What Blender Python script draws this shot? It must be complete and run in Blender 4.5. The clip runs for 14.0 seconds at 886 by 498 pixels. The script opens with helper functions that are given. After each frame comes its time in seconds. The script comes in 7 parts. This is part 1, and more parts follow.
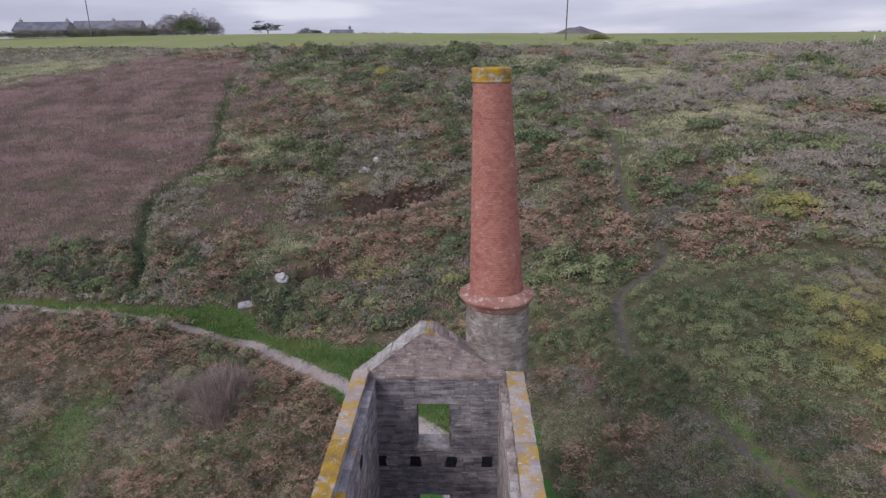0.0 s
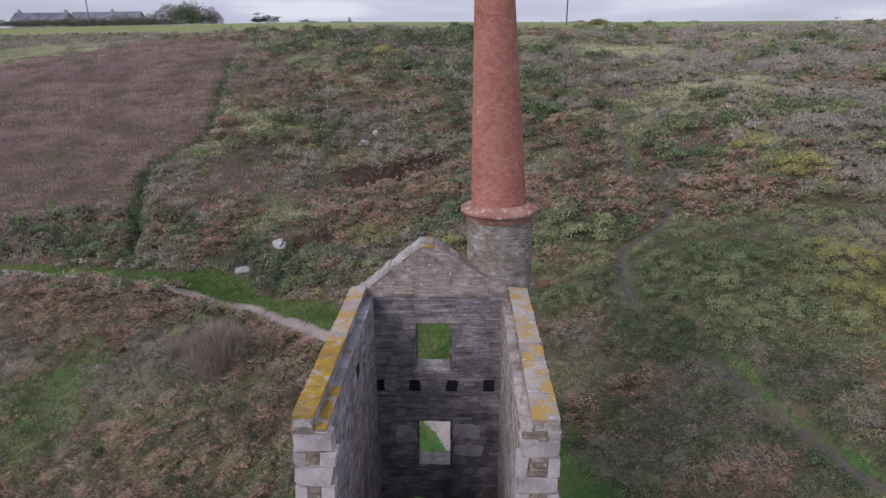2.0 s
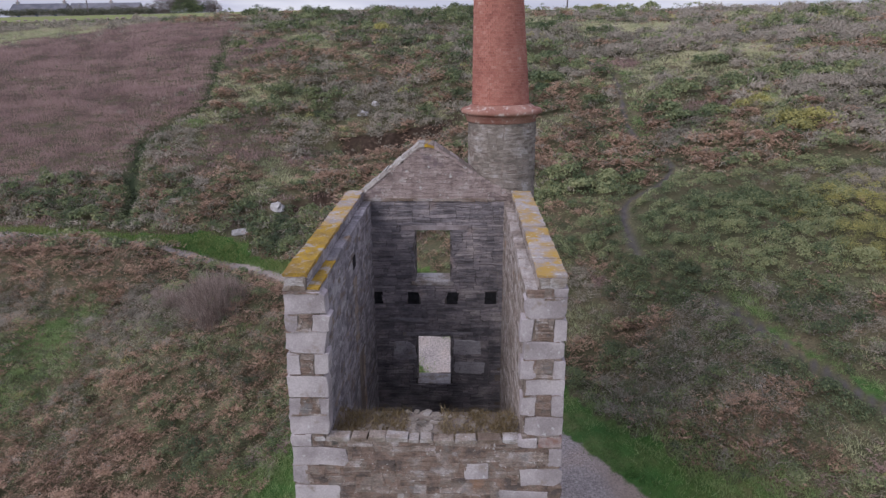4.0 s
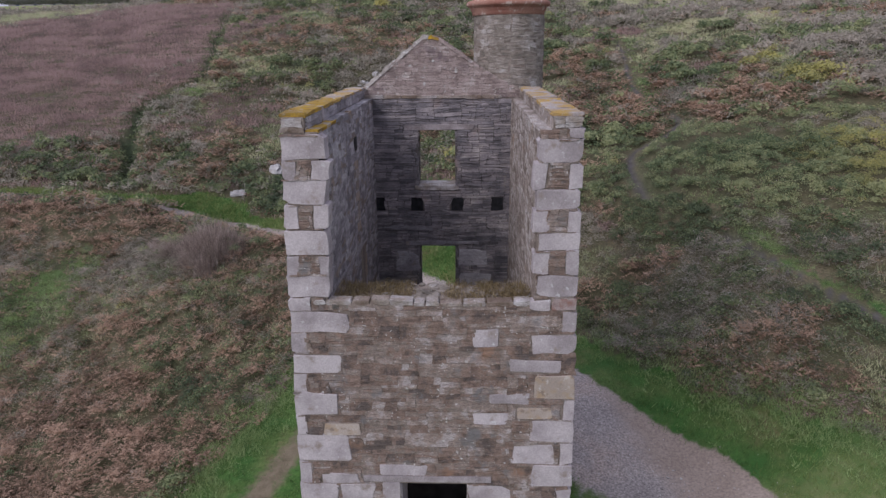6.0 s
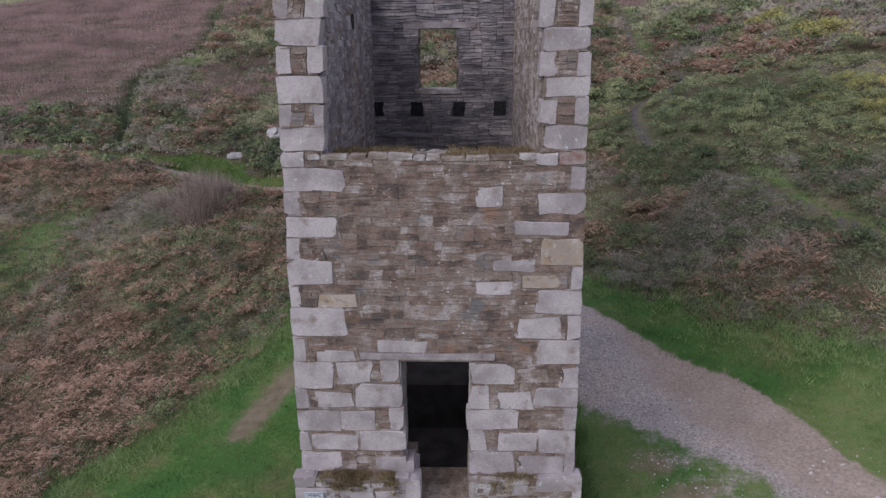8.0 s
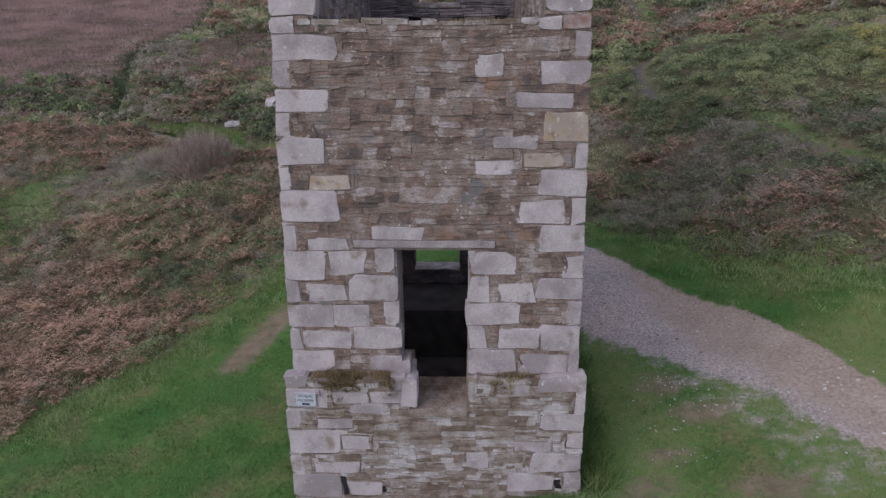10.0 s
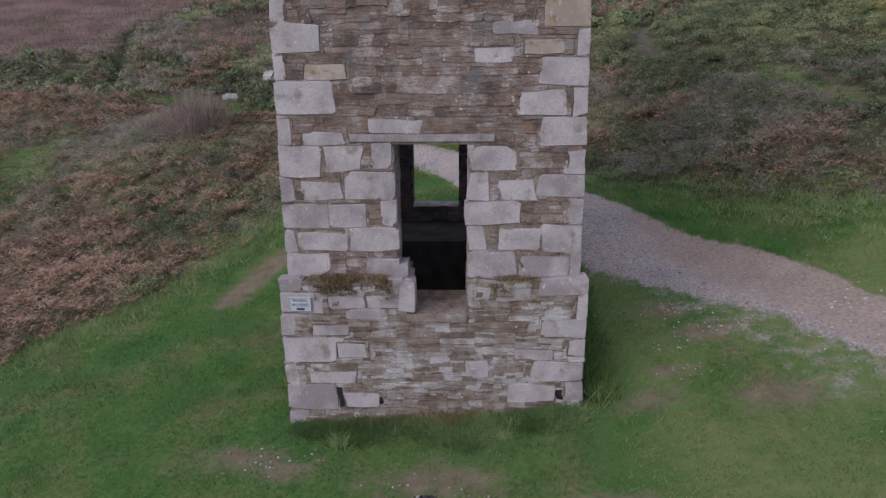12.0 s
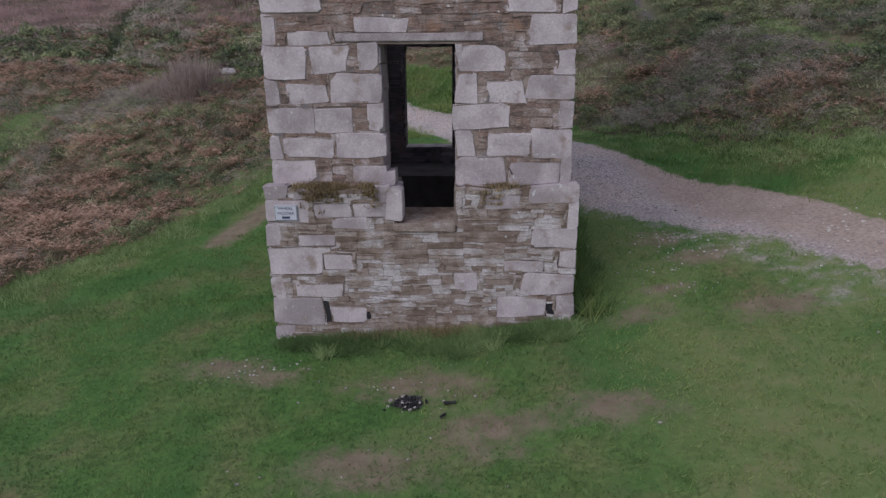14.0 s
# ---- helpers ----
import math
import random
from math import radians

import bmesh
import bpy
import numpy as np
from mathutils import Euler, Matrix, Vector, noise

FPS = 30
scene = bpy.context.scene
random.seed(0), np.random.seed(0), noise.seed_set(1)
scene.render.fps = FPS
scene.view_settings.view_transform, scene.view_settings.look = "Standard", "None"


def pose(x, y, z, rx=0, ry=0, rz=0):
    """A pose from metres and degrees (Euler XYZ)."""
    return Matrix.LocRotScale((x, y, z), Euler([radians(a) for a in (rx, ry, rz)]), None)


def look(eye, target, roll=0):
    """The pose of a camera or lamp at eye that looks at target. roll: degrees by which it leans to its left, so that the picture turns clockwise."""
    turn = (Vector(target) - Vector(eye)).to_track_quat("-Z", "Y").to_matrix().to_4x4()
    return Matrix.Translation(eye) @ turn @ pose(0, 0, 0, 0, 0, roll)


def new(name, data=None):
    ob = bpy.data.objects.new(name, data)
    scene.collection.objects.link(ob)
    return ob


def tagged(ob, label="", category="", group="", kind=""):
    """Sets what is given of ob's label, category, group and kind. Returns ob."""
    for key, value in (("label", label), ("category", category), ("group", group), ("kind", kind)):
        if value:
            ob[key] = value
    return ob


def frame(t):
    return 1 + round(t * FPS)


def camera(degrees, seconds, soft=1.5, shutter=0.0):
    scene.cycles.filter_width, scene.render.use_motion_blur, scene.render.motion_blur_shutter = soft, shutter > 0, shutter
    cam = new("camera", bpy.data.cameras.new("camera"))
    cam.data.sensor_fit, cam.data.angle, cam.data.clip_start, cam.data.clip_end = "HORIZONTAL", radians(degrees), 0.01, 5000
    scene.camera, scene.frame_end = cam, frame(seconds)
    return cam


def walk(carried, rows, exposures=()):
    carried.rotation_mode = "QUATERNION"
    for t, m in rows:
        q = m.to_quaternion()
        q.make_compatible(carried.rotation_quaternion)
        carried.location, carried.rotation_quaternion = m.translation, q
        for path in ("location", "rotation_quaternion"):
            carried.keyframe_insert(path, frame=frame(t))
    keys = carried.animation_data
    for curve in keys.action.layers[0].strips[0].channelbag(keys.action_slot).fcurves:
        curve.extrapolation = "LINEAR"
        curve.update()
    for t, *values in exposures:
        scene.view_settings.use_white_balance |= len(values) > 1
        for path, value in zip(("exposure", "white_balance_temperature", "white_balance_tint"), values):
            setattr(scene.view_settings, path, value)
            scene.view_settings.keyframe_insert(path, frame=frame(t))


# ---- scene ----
cam = camera(68.6, 14.0, soft=1.4)
PATH = [
    (0, (0.772, -10.683, 22.292), (0.708, -8.778, 21.689), -0.4),
    (0.5, (0.767, -10.701, 21.684), (0.703, -8.795, 21.08), -0.4),
    (1, (0.754, -10.731, 21.03), (0.691, -8.826, 20.426), -0.4),
    (1.5, (0.757, -10.744, 20.372), (0.692, -8.838, 19.768), -0.4),
    (2, (0.748, -10.765, 19.63), (0.684, -8.859, 19.026), -0.4),
    (2.5, (0.745, -10.788, 18.94), (0.68, -8.882, 18.337), -0.5),
    (3, (0.756, -10.813, 18.191), (0.692, -8.907, 17.587), -0.4),
    (5.5, (0.639, -11.037, 14.72), (0.574, -9.131, 14.118), -0.5),
    (6, (0.592, -11.03, 13.963), (0.527, -9.124, 13.36), -0.5),
    (6.5, (0.564, -11.073, 13.284), (0.499, -9.167, 12.682), -0.4),
    (7, (0.545, -11.123, 12.594), (0.481, -9.216, 11.993), -0.4),
    (7.5, (0.534, -11.127, 11.949), (0.47, -9.221, 11.348), -0.4),
    (8, (0.541, -11.166, 11.29), (0.478, -9.259, 10.69), -0.4),
    (10.5, (0.602, -11.25, 8.571), (0.534, -9.342, 7.976), -0.4),
    (11, (0.574, -11.303, 8.098), (0.509, -9.394, 7.504), -0.4),
    (11.5, (0.56, -11.41, 7.595), (0.495, -9.501, 7.002), -0.4),
    (12, (0.606, -11.484, 7.149), (0.541, -9.575, 6.557), -0.4),
    (12.5, (0.7, -11.567, 6.694), (0.632, -9.658, 6.102), -0.4),
    (13, (0.77, -11.651, 6.261), (0.701, -9.742, 5.67), -0.4),
    (13.5, (0.838, -11.716, 5.819), (0.767, -9.806, 5.229), -0.4),
    (14, (0.867, -11.763, 5.441), (0.795, -9.853, 4.851), -0.4),
]
walk(cam, [(t, look(eye, target, roll)) for t, eye, target, roll in PATH], [(0.0, 0.40, 6150, 16), (7.0, 0.38, 6150, 16), (14.0, 0.22, 6150, 16)])

# ---- light ----
SUN_AZ, SUN_EL = radians(222), radians(34)
world = bpy.data.worlds.new("overcast_sky")
scene.world = world
world.use_nodes = True
wn, wl = world.node_tree.nodes, world.node_tree.links
wn.clear()
w_out = wn.new("ShaderNodeOutputWorld")
w_bg = wn.new("ShaderNodeBackground")
w_sky = wn.new("ShaderNodeTexSky")
w_sky.sky_type, w_sky.sun_disc, w_sky.sun_elevation, w_sky.sun_rotation = "NISHITA", False, SUN_EL, SUN_AZ
w_dim = wn.new("ShaderNodeVectorMath")
w_dim.operation = "SCALE"
w_dim.inputs["Scale"].default_value = 0.10
w_co = wn.new("ShaderNodeTexCoord")
w_map = wn.new("ShaderNodeMapping")
w_map.inputs["Scale"].default_value = (1.4, 1.4, 9.0)
w_map.inputs["Location"].default_value = (0.32, 0.1, 0.22)
w_no = wn.new("ShaderNodeTexNoise")
w_no.inputs["Scale"].default_value, w_no.inputs["Detail"].default_value = 2.3, 6.0
w_ramp = wn.new("ShaderNodeValToRGB")
w_ramp.color_ramp.elements[0].position, w_ramp.color_ramp.elements[0].color = 0.40, (0.50, 0.51, 0.62, 1)
w_ramp.color_ramp.elements[1].position, w_ramp.color_ramp.elements[1].color = 0.66, (0.80, 0.80, 0.86, 1)
w_mid = w_ramp.color_ramp.elements.new(0.54)
w_mid.color = (0.60, 0.61, 0.72, 1)
w_mix = wn.new("ShaderNodeMixRGB")
w_mix.inputs[0].default_value = 0.88
wl.new(w_co.outputs["Generated"], w_map.inputs["Vector"])
wl.new(w_map.outputs["Vector"], w_no.inputs["Vector"])
wl.new(w_no.outputs["Fac"], w_ramp.inputs["Fac"])
wl.new(w_sky.outputs["Color"], w_dim.inputs[0])
wl.new(w_dim.outputs["Vector"], w_mix.inputs[1])
wl.new(w_ramp.outputs["Color"], w_mix.inputs[2])
w_sep = wn.new("ShaderNodeSeparateXYZ")
w_grad = wn.new("ShaderNodeMapRange")
w_grad.inputs[1].default_value, w_grad.inputs[2].default_value, w_grad.inputs[3].default_value, w_grad.inputs[4].default_value = 0.0, 0.5, 0.84, 1.10
w_dome = wn.new("ShaderNodeVectorMath")
w_dome.operation = "SCALE"
wl.new(w_co.outputs["Generated"], w_sep.inputs[0])
wl.new(w_sep.outputs["Z"], w_grad.inputs[0])
wl.new(w_mix.outputs["Color"], w_dome.inputs[0])
wl.new(w_grad.outputs[0], w_dome.inputs["Scale"])
wl.new(w_dome.outputs["Vector"], w_bg.inputs["Color"])
wl.new(w_bg.outputs["Background"], w_out.inputs["Surface"])
w_bg.inputs["Strength"].default_value = 0.86

sun_data = bpy.data.lights.new("sun", "SUN")
sun_data.energy, sun_data.angle, sun_data.color = 1.5, radians(40), (1.0, 0.95, 0.90)
sun = new("sun", sun_data)
sun.matrix_world = look((0, 0, 60), (-60 * math.sin(SUN_AZ) * 1.0, -60 * math.cos(SUN_AZ), 60 - 60 * math.tan(SUN_EL)))


# ---- materials ----
def ramp_node(nt, stops):
    r = nt.nodes.new("ShaderNodeValToRGB")
    els = r.color_ramp.elements
    while len(els) < len(stops):
        els.new(0.5)
    for e, (p, c) in zip(els, stops):
        e.position, e.color = p, (*c, 1)
    return r


def math_node(nt, op, a, b):
    n = nt.nodes.new("ShaderNodeMath")
    n.operation = op
    for k, v in enumerate((a, b)):
        if isinstance(v, (int, float)):
            n.inputs[k].default_value = v
        else:
            nt.links.new(v, n.inputs[k])
    return n.outputs[0]


def noise_node(nt, vec, scale, detail=5.0, rough=0.55):
    n = nt.nodes.new("ShaderNodeTexNoise")
    n.inputs["Scale"].default_value, n.inputs["Detail"].default_value, n.inputs["Roughness"].default_value = scale, detail, rough
    nt.links.new(vec, n.inputs["Vector"])
    return n.outputs["Fac"]


def mix_node(nt, fac, a, b, kind="MIX"):
    n = nt.nodes.new("ShaderNodeMixRGB")
    n.blend_type = kind
    for k, v in enumerate((fac, a, b)):
        if isinstance(v, (int, float)):
            n.inputs[k].default_value = v
        elif isinstance(v, tuple):
            n.inputs[k].default_value = (*v, 1)
        else:
            nt.links.new(v, n.inputs[k])
    return n.outputs[0]


def smooth_node(nt, v, lo, hi):
    n = nt.nodes.new("ShaderNodeMapRange")
    n.interpolation_type = "SMOOTHSTEP"
    n.inputs[1].default_value, n.inputs[2].default_value = lo, hi
    nt.links.new(v, n.inputs[0])
    return n.outputs[0]


def surface(name, stops, scale=1.5, spread=1.0, rnd=0.0, grain=25.0, grain_amount=0.35, bump=0.4, rough=0.9, spots=None, attr=None, layered=1.0):
    """Stone, brick, wood or leaf: a colour ramp over noise and a random shift per piece, fine grain, relief, and spots of a second colour."""
    m = bpy.data.materials.new(name)
    m.use_nodes = True
    nt = m.node_tree
    bsdf = nt.nodes["Principled BSDF"]
    geo = nt.nodes.new("ShaderNodeNewGeometry")
    pos = geo.outputs["Position"]
    fac = math_node(nt, "MULTIPLY", math_node(nt, "SUBTRACT", noise_node(nt, pos, scale, 6.0), 0.5), 2.2 * spread)
    if rnd:
        info = nt.nodes.new("ShaderNodeObjectInfo")
        r = math_node(nt, "FRACT", math_node(nt, "ADD", info.outputs["Random"], geo.outputs["Random Per Island"]), 0)
        fac = math_node(nt, "ADD", fac, math_node(nt, "MULTIPLY", math_node(nt, "SUBTRACT", r, 0.5), rnd))
    if attr:
        a = nt.nodes.new("ShaderNodeAttribute")
        a.attribute_name = attr
        fac = math_node(nt, "ADD", fac, math_node(nt, "SUBTRACT", a.outputs["Fac"], 0.5))
    fac = math_node(nt, "ADD", fac, 0.5)
    ramp = ramp_node(nt, stops)
    nt.links.new(fac, ramp.inputs["Fac"])
    bed = nt.nodes.new("ShaderNodeVectorMath")
    bed.operation = "MULTIPLY"
    bed.inputs[1].default_value = (1.0, 1.0, layered)
    nt.links.new(pos, bed.inputs[0])
    fine = noise_node(nt, bed.outputs[0], grain, 8.0, 0.65)
    g = ramp_node(nt, [(0.25, (1 - grain_amount,) * 3), (0.75, (1 + grain_amount * 0.6,) * 3)])
    nt.links.new(fine, g.inputs["Fac"])
    col = mix_node(nt, 1.0, ramp.outputs["Color"], g.outputs["Color"], "MULTIPLY")
    relief = fine
    if layered > 1.0:
        beds = noise_node(nt, bed.outputs[0], 5.5, 5.0, 0.6)
        streak = ramp_node(nt, [(0.30, (0.52, 0.50, 0.49)), (0.42, (0.90, 0.89, 0.88)), (0.58, (1.04, 1.04, 1.04)), (0.75, (1.26, 1.25, 1.24))])
        nt.links.new(beds, streak.inputs["Fac"])
        col = mix_node(nt, 0.85, col, streak.outputs["Color"], "MULTIPLY")
        relief = math_node(nt, "ADD", fine, math_node(nt, "MULTIPLY", beds, 1.6))
    if spots:
        for colour, sscale, lo, hi in spots:
            mask = smooth_node(nt, noise_node(nt, pos, sscale, 7.0, 0.6), lo, hi)
            if sscale > 9 and layered > 1.0:
                mask = math_node(nt, "MULTIPLY", mask, smooth_node(nt, noise_node(nt, pos, 1.3, 3.0), 0.42, 0.60))
            col = mix_node(nt, mask, col, colour)
    nt.links.new(col, bsdf.inputs["Base Color"])
    bsdf.inputs["Roughness"].default_value = rough
    bsdf.inputs["Specular IOR Level"].default_value = 0.25
    if bump:
        b = nt.nodes.new("ShaderNodeBump")
        b.inputs["Strength"].default_value, b.inputs["Distance"].default_value = bump, 0.02
        nt.links.new(relief, b.inputs["Height"])
        nt.links.new(b.outputs["Normal"], bsdf.inputs["Normal"])
    return m


LICHEN_WHITE, LICHEN_GOLD, RUST = (0.52, 0.52, 0.50), (0.42, 0.26, 0.03), (0.16, 0.075, 0.04)
M_GRANITE = surface("granite", [(0.1, (0.31, 0.275, 0.285)), (0.5, (0.425, 0.383, 0.398)), (0.9, (0.52, 0.475, 0.49))], 1.8, 1.1, 0.5, 36, 0.28, 0.7, 0.85,
                    [((0.26, 0.215, 0.185), 3.2, 0.54, 0.74), ((0.56, 0.555, 0.565), 9.0, 0.60, 0.74), ((0.20, 0.19, 0.185), 14.0, 0.66, 0.76)])
M_TAN = surface("tan_granite", [(0.1, (0.30, 0.25, 0.215)), (0.9, (0.46, 0.395, 0.35))], 2.0, 0.8, 0.4, 50, 0.3, 0.5, 0.9, [((0.36, 0.27, 0.185), 3.6, 0.46, 0.66), ((0.24, 0.19, 0.155), 6.0, 0.55, 0.66), ((0.48, 0.44, 0.41), 8.0, 0.58, 0.68)])
M_RUBBLE = surface("brown_rubble", [(0.05, (0.140, 0.114, 0.104)), (0.25, (0.222, 0.164, 0.138)), (0.45, (0.292, 0.212, 0.176)), (0.6, (0.268, 0.226, 0.200)), (0.75, (0.332, 0.264, 0.230)), (0.97, (0.46, 0.41, 0.40))], 2.6, 1.1, 0.72, 24, 0.62, 1.0, 0.92,
                   [((0.29, 0.180, 0.125), 1.5, 0.56, 0.76), ((0.195, 0.185, 0.185), 1.9, 0.55, 0.68), ((0.56, 0.54, 0.53), 13.0, 0.60, 0.67)], layered=3.5)
M_PALE = surface("pale_rubble", [(0.05, (0.19, 0.145, 0.115)), (0.30, (0.29, 0.235, 0.20)), (0.5, (0.345, 0.30, 0.265)), (0.7, (0.42, 0.385, 0.37)), (0.95, (0.55, 0.525, 0.53))], 2.4, 1.0, 0.80, 26, 0.55, 0.9, 0.92,
                 [((0.25, 0.195, 0.14), 1.8, 0.58, 0.76), ((0.58, 0.57, 0.57), 11.0, 0.63, 0.70)], layered=3.5)
M_SLATE = surface("dark_slate", [(0.05, (0.13, 0.124, 0.138)), (0.4, (0.238, 0.220, 0.236)), (0.7, (0.335, 0.303, 0.315)), (0.95, (0.49, 0.445, 0.44))], 1.6, 0.9, 0.5, 28, 0.5, 0.9, 0.85,
                  [(LICHEN_WHITE, 11.0, 0.67, 0.76), ((0.29, 0.225, 0.205), 0.8, 0.58, 0.70)], layered=3.5)
# west inner wall: pale lavender carries the cool light falling on it
M_LILAC = surface("cool_lit_slate", [(0.05, (0.22, 0.21, 0.225)), (0.4, (0.33, 0.31, 0.33)), (0.7, (0.42, 0.395, 0.42)), (0.95, (0.52, 0.50, 0.52))], 2.0, 1.0, 0.8, 28, 0.5, 0.9, 0.9,
                  [((0.30, 0.22, 0.15), 1.3, 0.60, 0.75), ((0.14, 0.135, 0.145), 7.0, 0.60, 0.70)], layered=3.5)
# east inner wall: beige carries the warmer light on that side
M_BEIGE = surface("warm_lit_rubble", [(0.05, (0.22, 0.18, 0.155)), (0.4, (0.33, 0.28, 0.25)), (0.7, (0.41, 0.36, 0.335)), (0.95, (0.50, 0.46, 0.44))], 2.0, 1.0, 0.7, 28, 0.5, 0.9, 0.9,
                  [((0.30, 0.20, 0.13), 1.5, 0.58, 0.75), ((0.17, 0.15, 0.145), 7.0, 0.62, 0.72)], layered=3.5)
M_GABLE = surface("gable_rubble", [(0.05, (0.20, 0.16, 0.15)), (0.4, (0.345, 0.275, 0.255)), (0.7, (0.44, 0.365, 0.34)), (0.95, (0.54, 0.48, 0.455))], 2.0, 0.9, 0.42, 28, 0.5, 0.9, 0.9,
                  [(LICHEN_WHITE, 9.5, 0.57, 0.66), ((0.19, 0.15, 0.155), 1.2, 0.56, 0.7)], layered=3.5)
M_MORTAR = surface("lime_mortar", [(0.1, (0.17, 0.138, 0.118)), (0.9, (0.34, 0.29, 0.255))], 3.0, 1.2, 0, 40, 0.4, 0.8, 0.95)
# darker mortar for the back wall cores and the inner platform
M_DARKMORTAR = surface("dark_grey_mortar", [(0.1, (0.075, 0.068, 0.065)), (0.9, (0.16, 0.145, 0.135))], 2.0, 1.0, 0, 40, 0.4, 0.8, 0.95)
M_COPING = surface("lichened_coping", [(0.1, (0.28, 0.245, 0.235)), (0.9, (0.44, 0.40, 0.39))], 1.6, 1.0, 0.4, 35, 0.4, 0.7, 0.92,
                   [((0.40, 0.26, 0.07), 1.7, 0.42, 0.66), (LICHEN_GOLD, 5.0, 0.52, 0.68), (LICHEN_WHITE, 8.0, 0.57, 0.70)])
M_GOLD = surface("golden_lichen", [(0.1, (0.26, 0.17, 0.05)), (0.9, (0.46, 0.29, 0.03))], 2.5, 1.2, 0.3, 35, 0.45, 0.8, 0.92, [((0.37, 0.335, 0.30), 4.0, 0.50, 0.62), ((0.24, 0.20, 0.15), 9.0, 0.58, 0.68)])
M_CAPSTONE = surface("lichened_capping", [(0.1, (0.30, 0.275, 0.255)), (0.9, (0.46, 0.43, 0.40))], 3.0, 1.2, 0.25, 40, 0.5, 0.8, 0.92, [((0.56, 0.55, 0.53), 9.0, 0.55, 0.66), ((0.21, 0.185, 0.165), 5.0, 0.58, 0.70)])
M_BRICK = surface("red_brick", [(0.05, (0.33, 0.135, 0.108)), (0.4, (0.42, 0.175, 0.138)), (0.7, (0.46, 0.208, 0.162)), (0.92, (0.50, 0.25, 0.20)), (1.0, (0.58, 0.40, 0.33))], 1.6, 0.6, 0.62, 34, 0.4, 0.6, 0.9,
                  [((0.58, 0.40, 0.32), 14.0, 0.66, 0.72)])
M_BRICKJOINT = surface("brick_joint", [(0.1, (0.40, 0.20, 0.155)), (0.9, (0.52, 0.30, 0.24))], 2.0, 1.0, 0, 40, 0.4, 0.5, 0.95)
M_RING = surface("moulded_brick", [(0.1, (0.28, 0.13, 0.10)), (0.9, (0.42, 0.25, 0.20))], 1.5, 1.0, 0.3, 40, 0.4, 0.5, 0.9, [((0.50, 0.40, 0.36), 6.0, 0.55, 0.66)])
M_DRUM = surface("stack_rubble", [(0.05, (0.15, 0.135, 0.12)), (0.4, (0.255, 0.225, 0.195)), (0.7, (0.33, 0.295, 0.265)), (0.95, (0.43, 0.405, 0.385))], 2.0, 0.9, 0.45, 30, 0.45, 0.8, 0.92,
                 [(LICHEN_WHITE, 6.0, 0.65, 0.75)], layered=3.5)
M_TIMBER = surface("weathered_timber", [(0.1, (0.22, 0.19, 0.19)), (0.9, (0.42, 0.38, 0.39))], 3.0, 1.0, 0.2, 45, 0.4, 0.6, 0.85)
M_OLDIRON = surface("rust_stained_granite", [(0.1, (0.27, 0.20, 0.19)), (0.9, (0.42, 0.36, 0.35))], 4.0, 1.3, 0.2, 45, 0.4, 0.6, 0.9, [((0.24, 0.135, 0.11), 5.0, 0.46, 0.66)])
M_BOULDER = surface("white_quartz", [(0.1, (0.28, 0.27, 0.27)), (0.9, (0.52, 0.51, 0.52))], 1.6, 1.0, 0.3, 20, 0.3, 0.8, 0.85)
M_PEBBLE = surface("loose_stone", [(0.1, (0.24, 0.215, 0.205)), (0.6, (0.36, 0.33, 0.315)), (0.95, (0.54, 0.52, 0.50))], 3.0, 0.5, 1.0, 40, 0.3, 0.3, 0.9)
# burnt wood of the fire; also the painted dark of wall holes
M_CHAR_HOLE = surface("char_and_hole_black", [(0.1, (0.008, 0.008, 0.010)), (0.9, (0.03, 0.03, 0.034))], 8.0, 1.0, 0.5, 60, 0.4, 0.6, 0.8)
M_ASH = surface("grey_ash", [(0.1, (0.04, 0.038, 0.04)), (0.9, (0.16, 0.15, 0.15))], 9.0, 1.4, 0.6, 60, 0.4, 0.6, 0.95)
M_SIGN = surface("painted_plate", [(0.1, (0.44, 0.47, 0.52)), (0.9, (0.52, 0.55, 0.60))], 4.0, 0.6, 0, 80, 0.1, 0.1, 0.5)
M_INK = surface("dark_blue_paint", [(0.1, (0.03, 0.045, 0.09)), (0.9, (0.05, 0.065, 0.12))], 4.0, 0.6, 0, 80, 0.1, 0.0, 0.6)
M_ROOF = surface("grey_slate_roof", [(0.1, (0.10, 0.105, 0.13)), (0.9, (0.19, 0.19, 0.22))], 0.5, 1.0, 0.5, 6, 0.25, 0.3, 0.7)
M_RENDER = surface("weathered_render", [(0.1, (0.20, 0.19, 0.19)), (0.9, (0.34, 0.33, 0.33))], 0.5, 1.0, 0.2, 6, 0.2, 0.2, 0.9)
M_WHITE = surface("white_paint", [(0.1, (0.62, 0.62, 0.64)), (0.9, (0.78, 0.78, 0.80))], 1.5, 1.0, 0.2, 30, 0.1, 0.0, 0.6)
M_POLE = surface("creosoted_pole", [(0.1, (0.10, 0.09, 0.09)), (0.9, (0.20, 0.18, 0.18))], 1.5, 1.0, 0.2, 30, 0.3, 0.3, 0.8)
M_BARK = surface("grey_bark", [(0.1, (0.05, 0.042, 0.038)), (0.9, (0.13, 0.11, 0.10))], 2.0, 1.0, 0.3, 20, 0.4, 0.6, 0.9)
M_KNOLL = surface("far_heath", [(0.1, (0.10, 0.09, 0.10)), (0.9, (0.19, 0.17, 0.18))], 0.2, 1.2, 0, 1.5, 0.4, 0.3, 0.95)


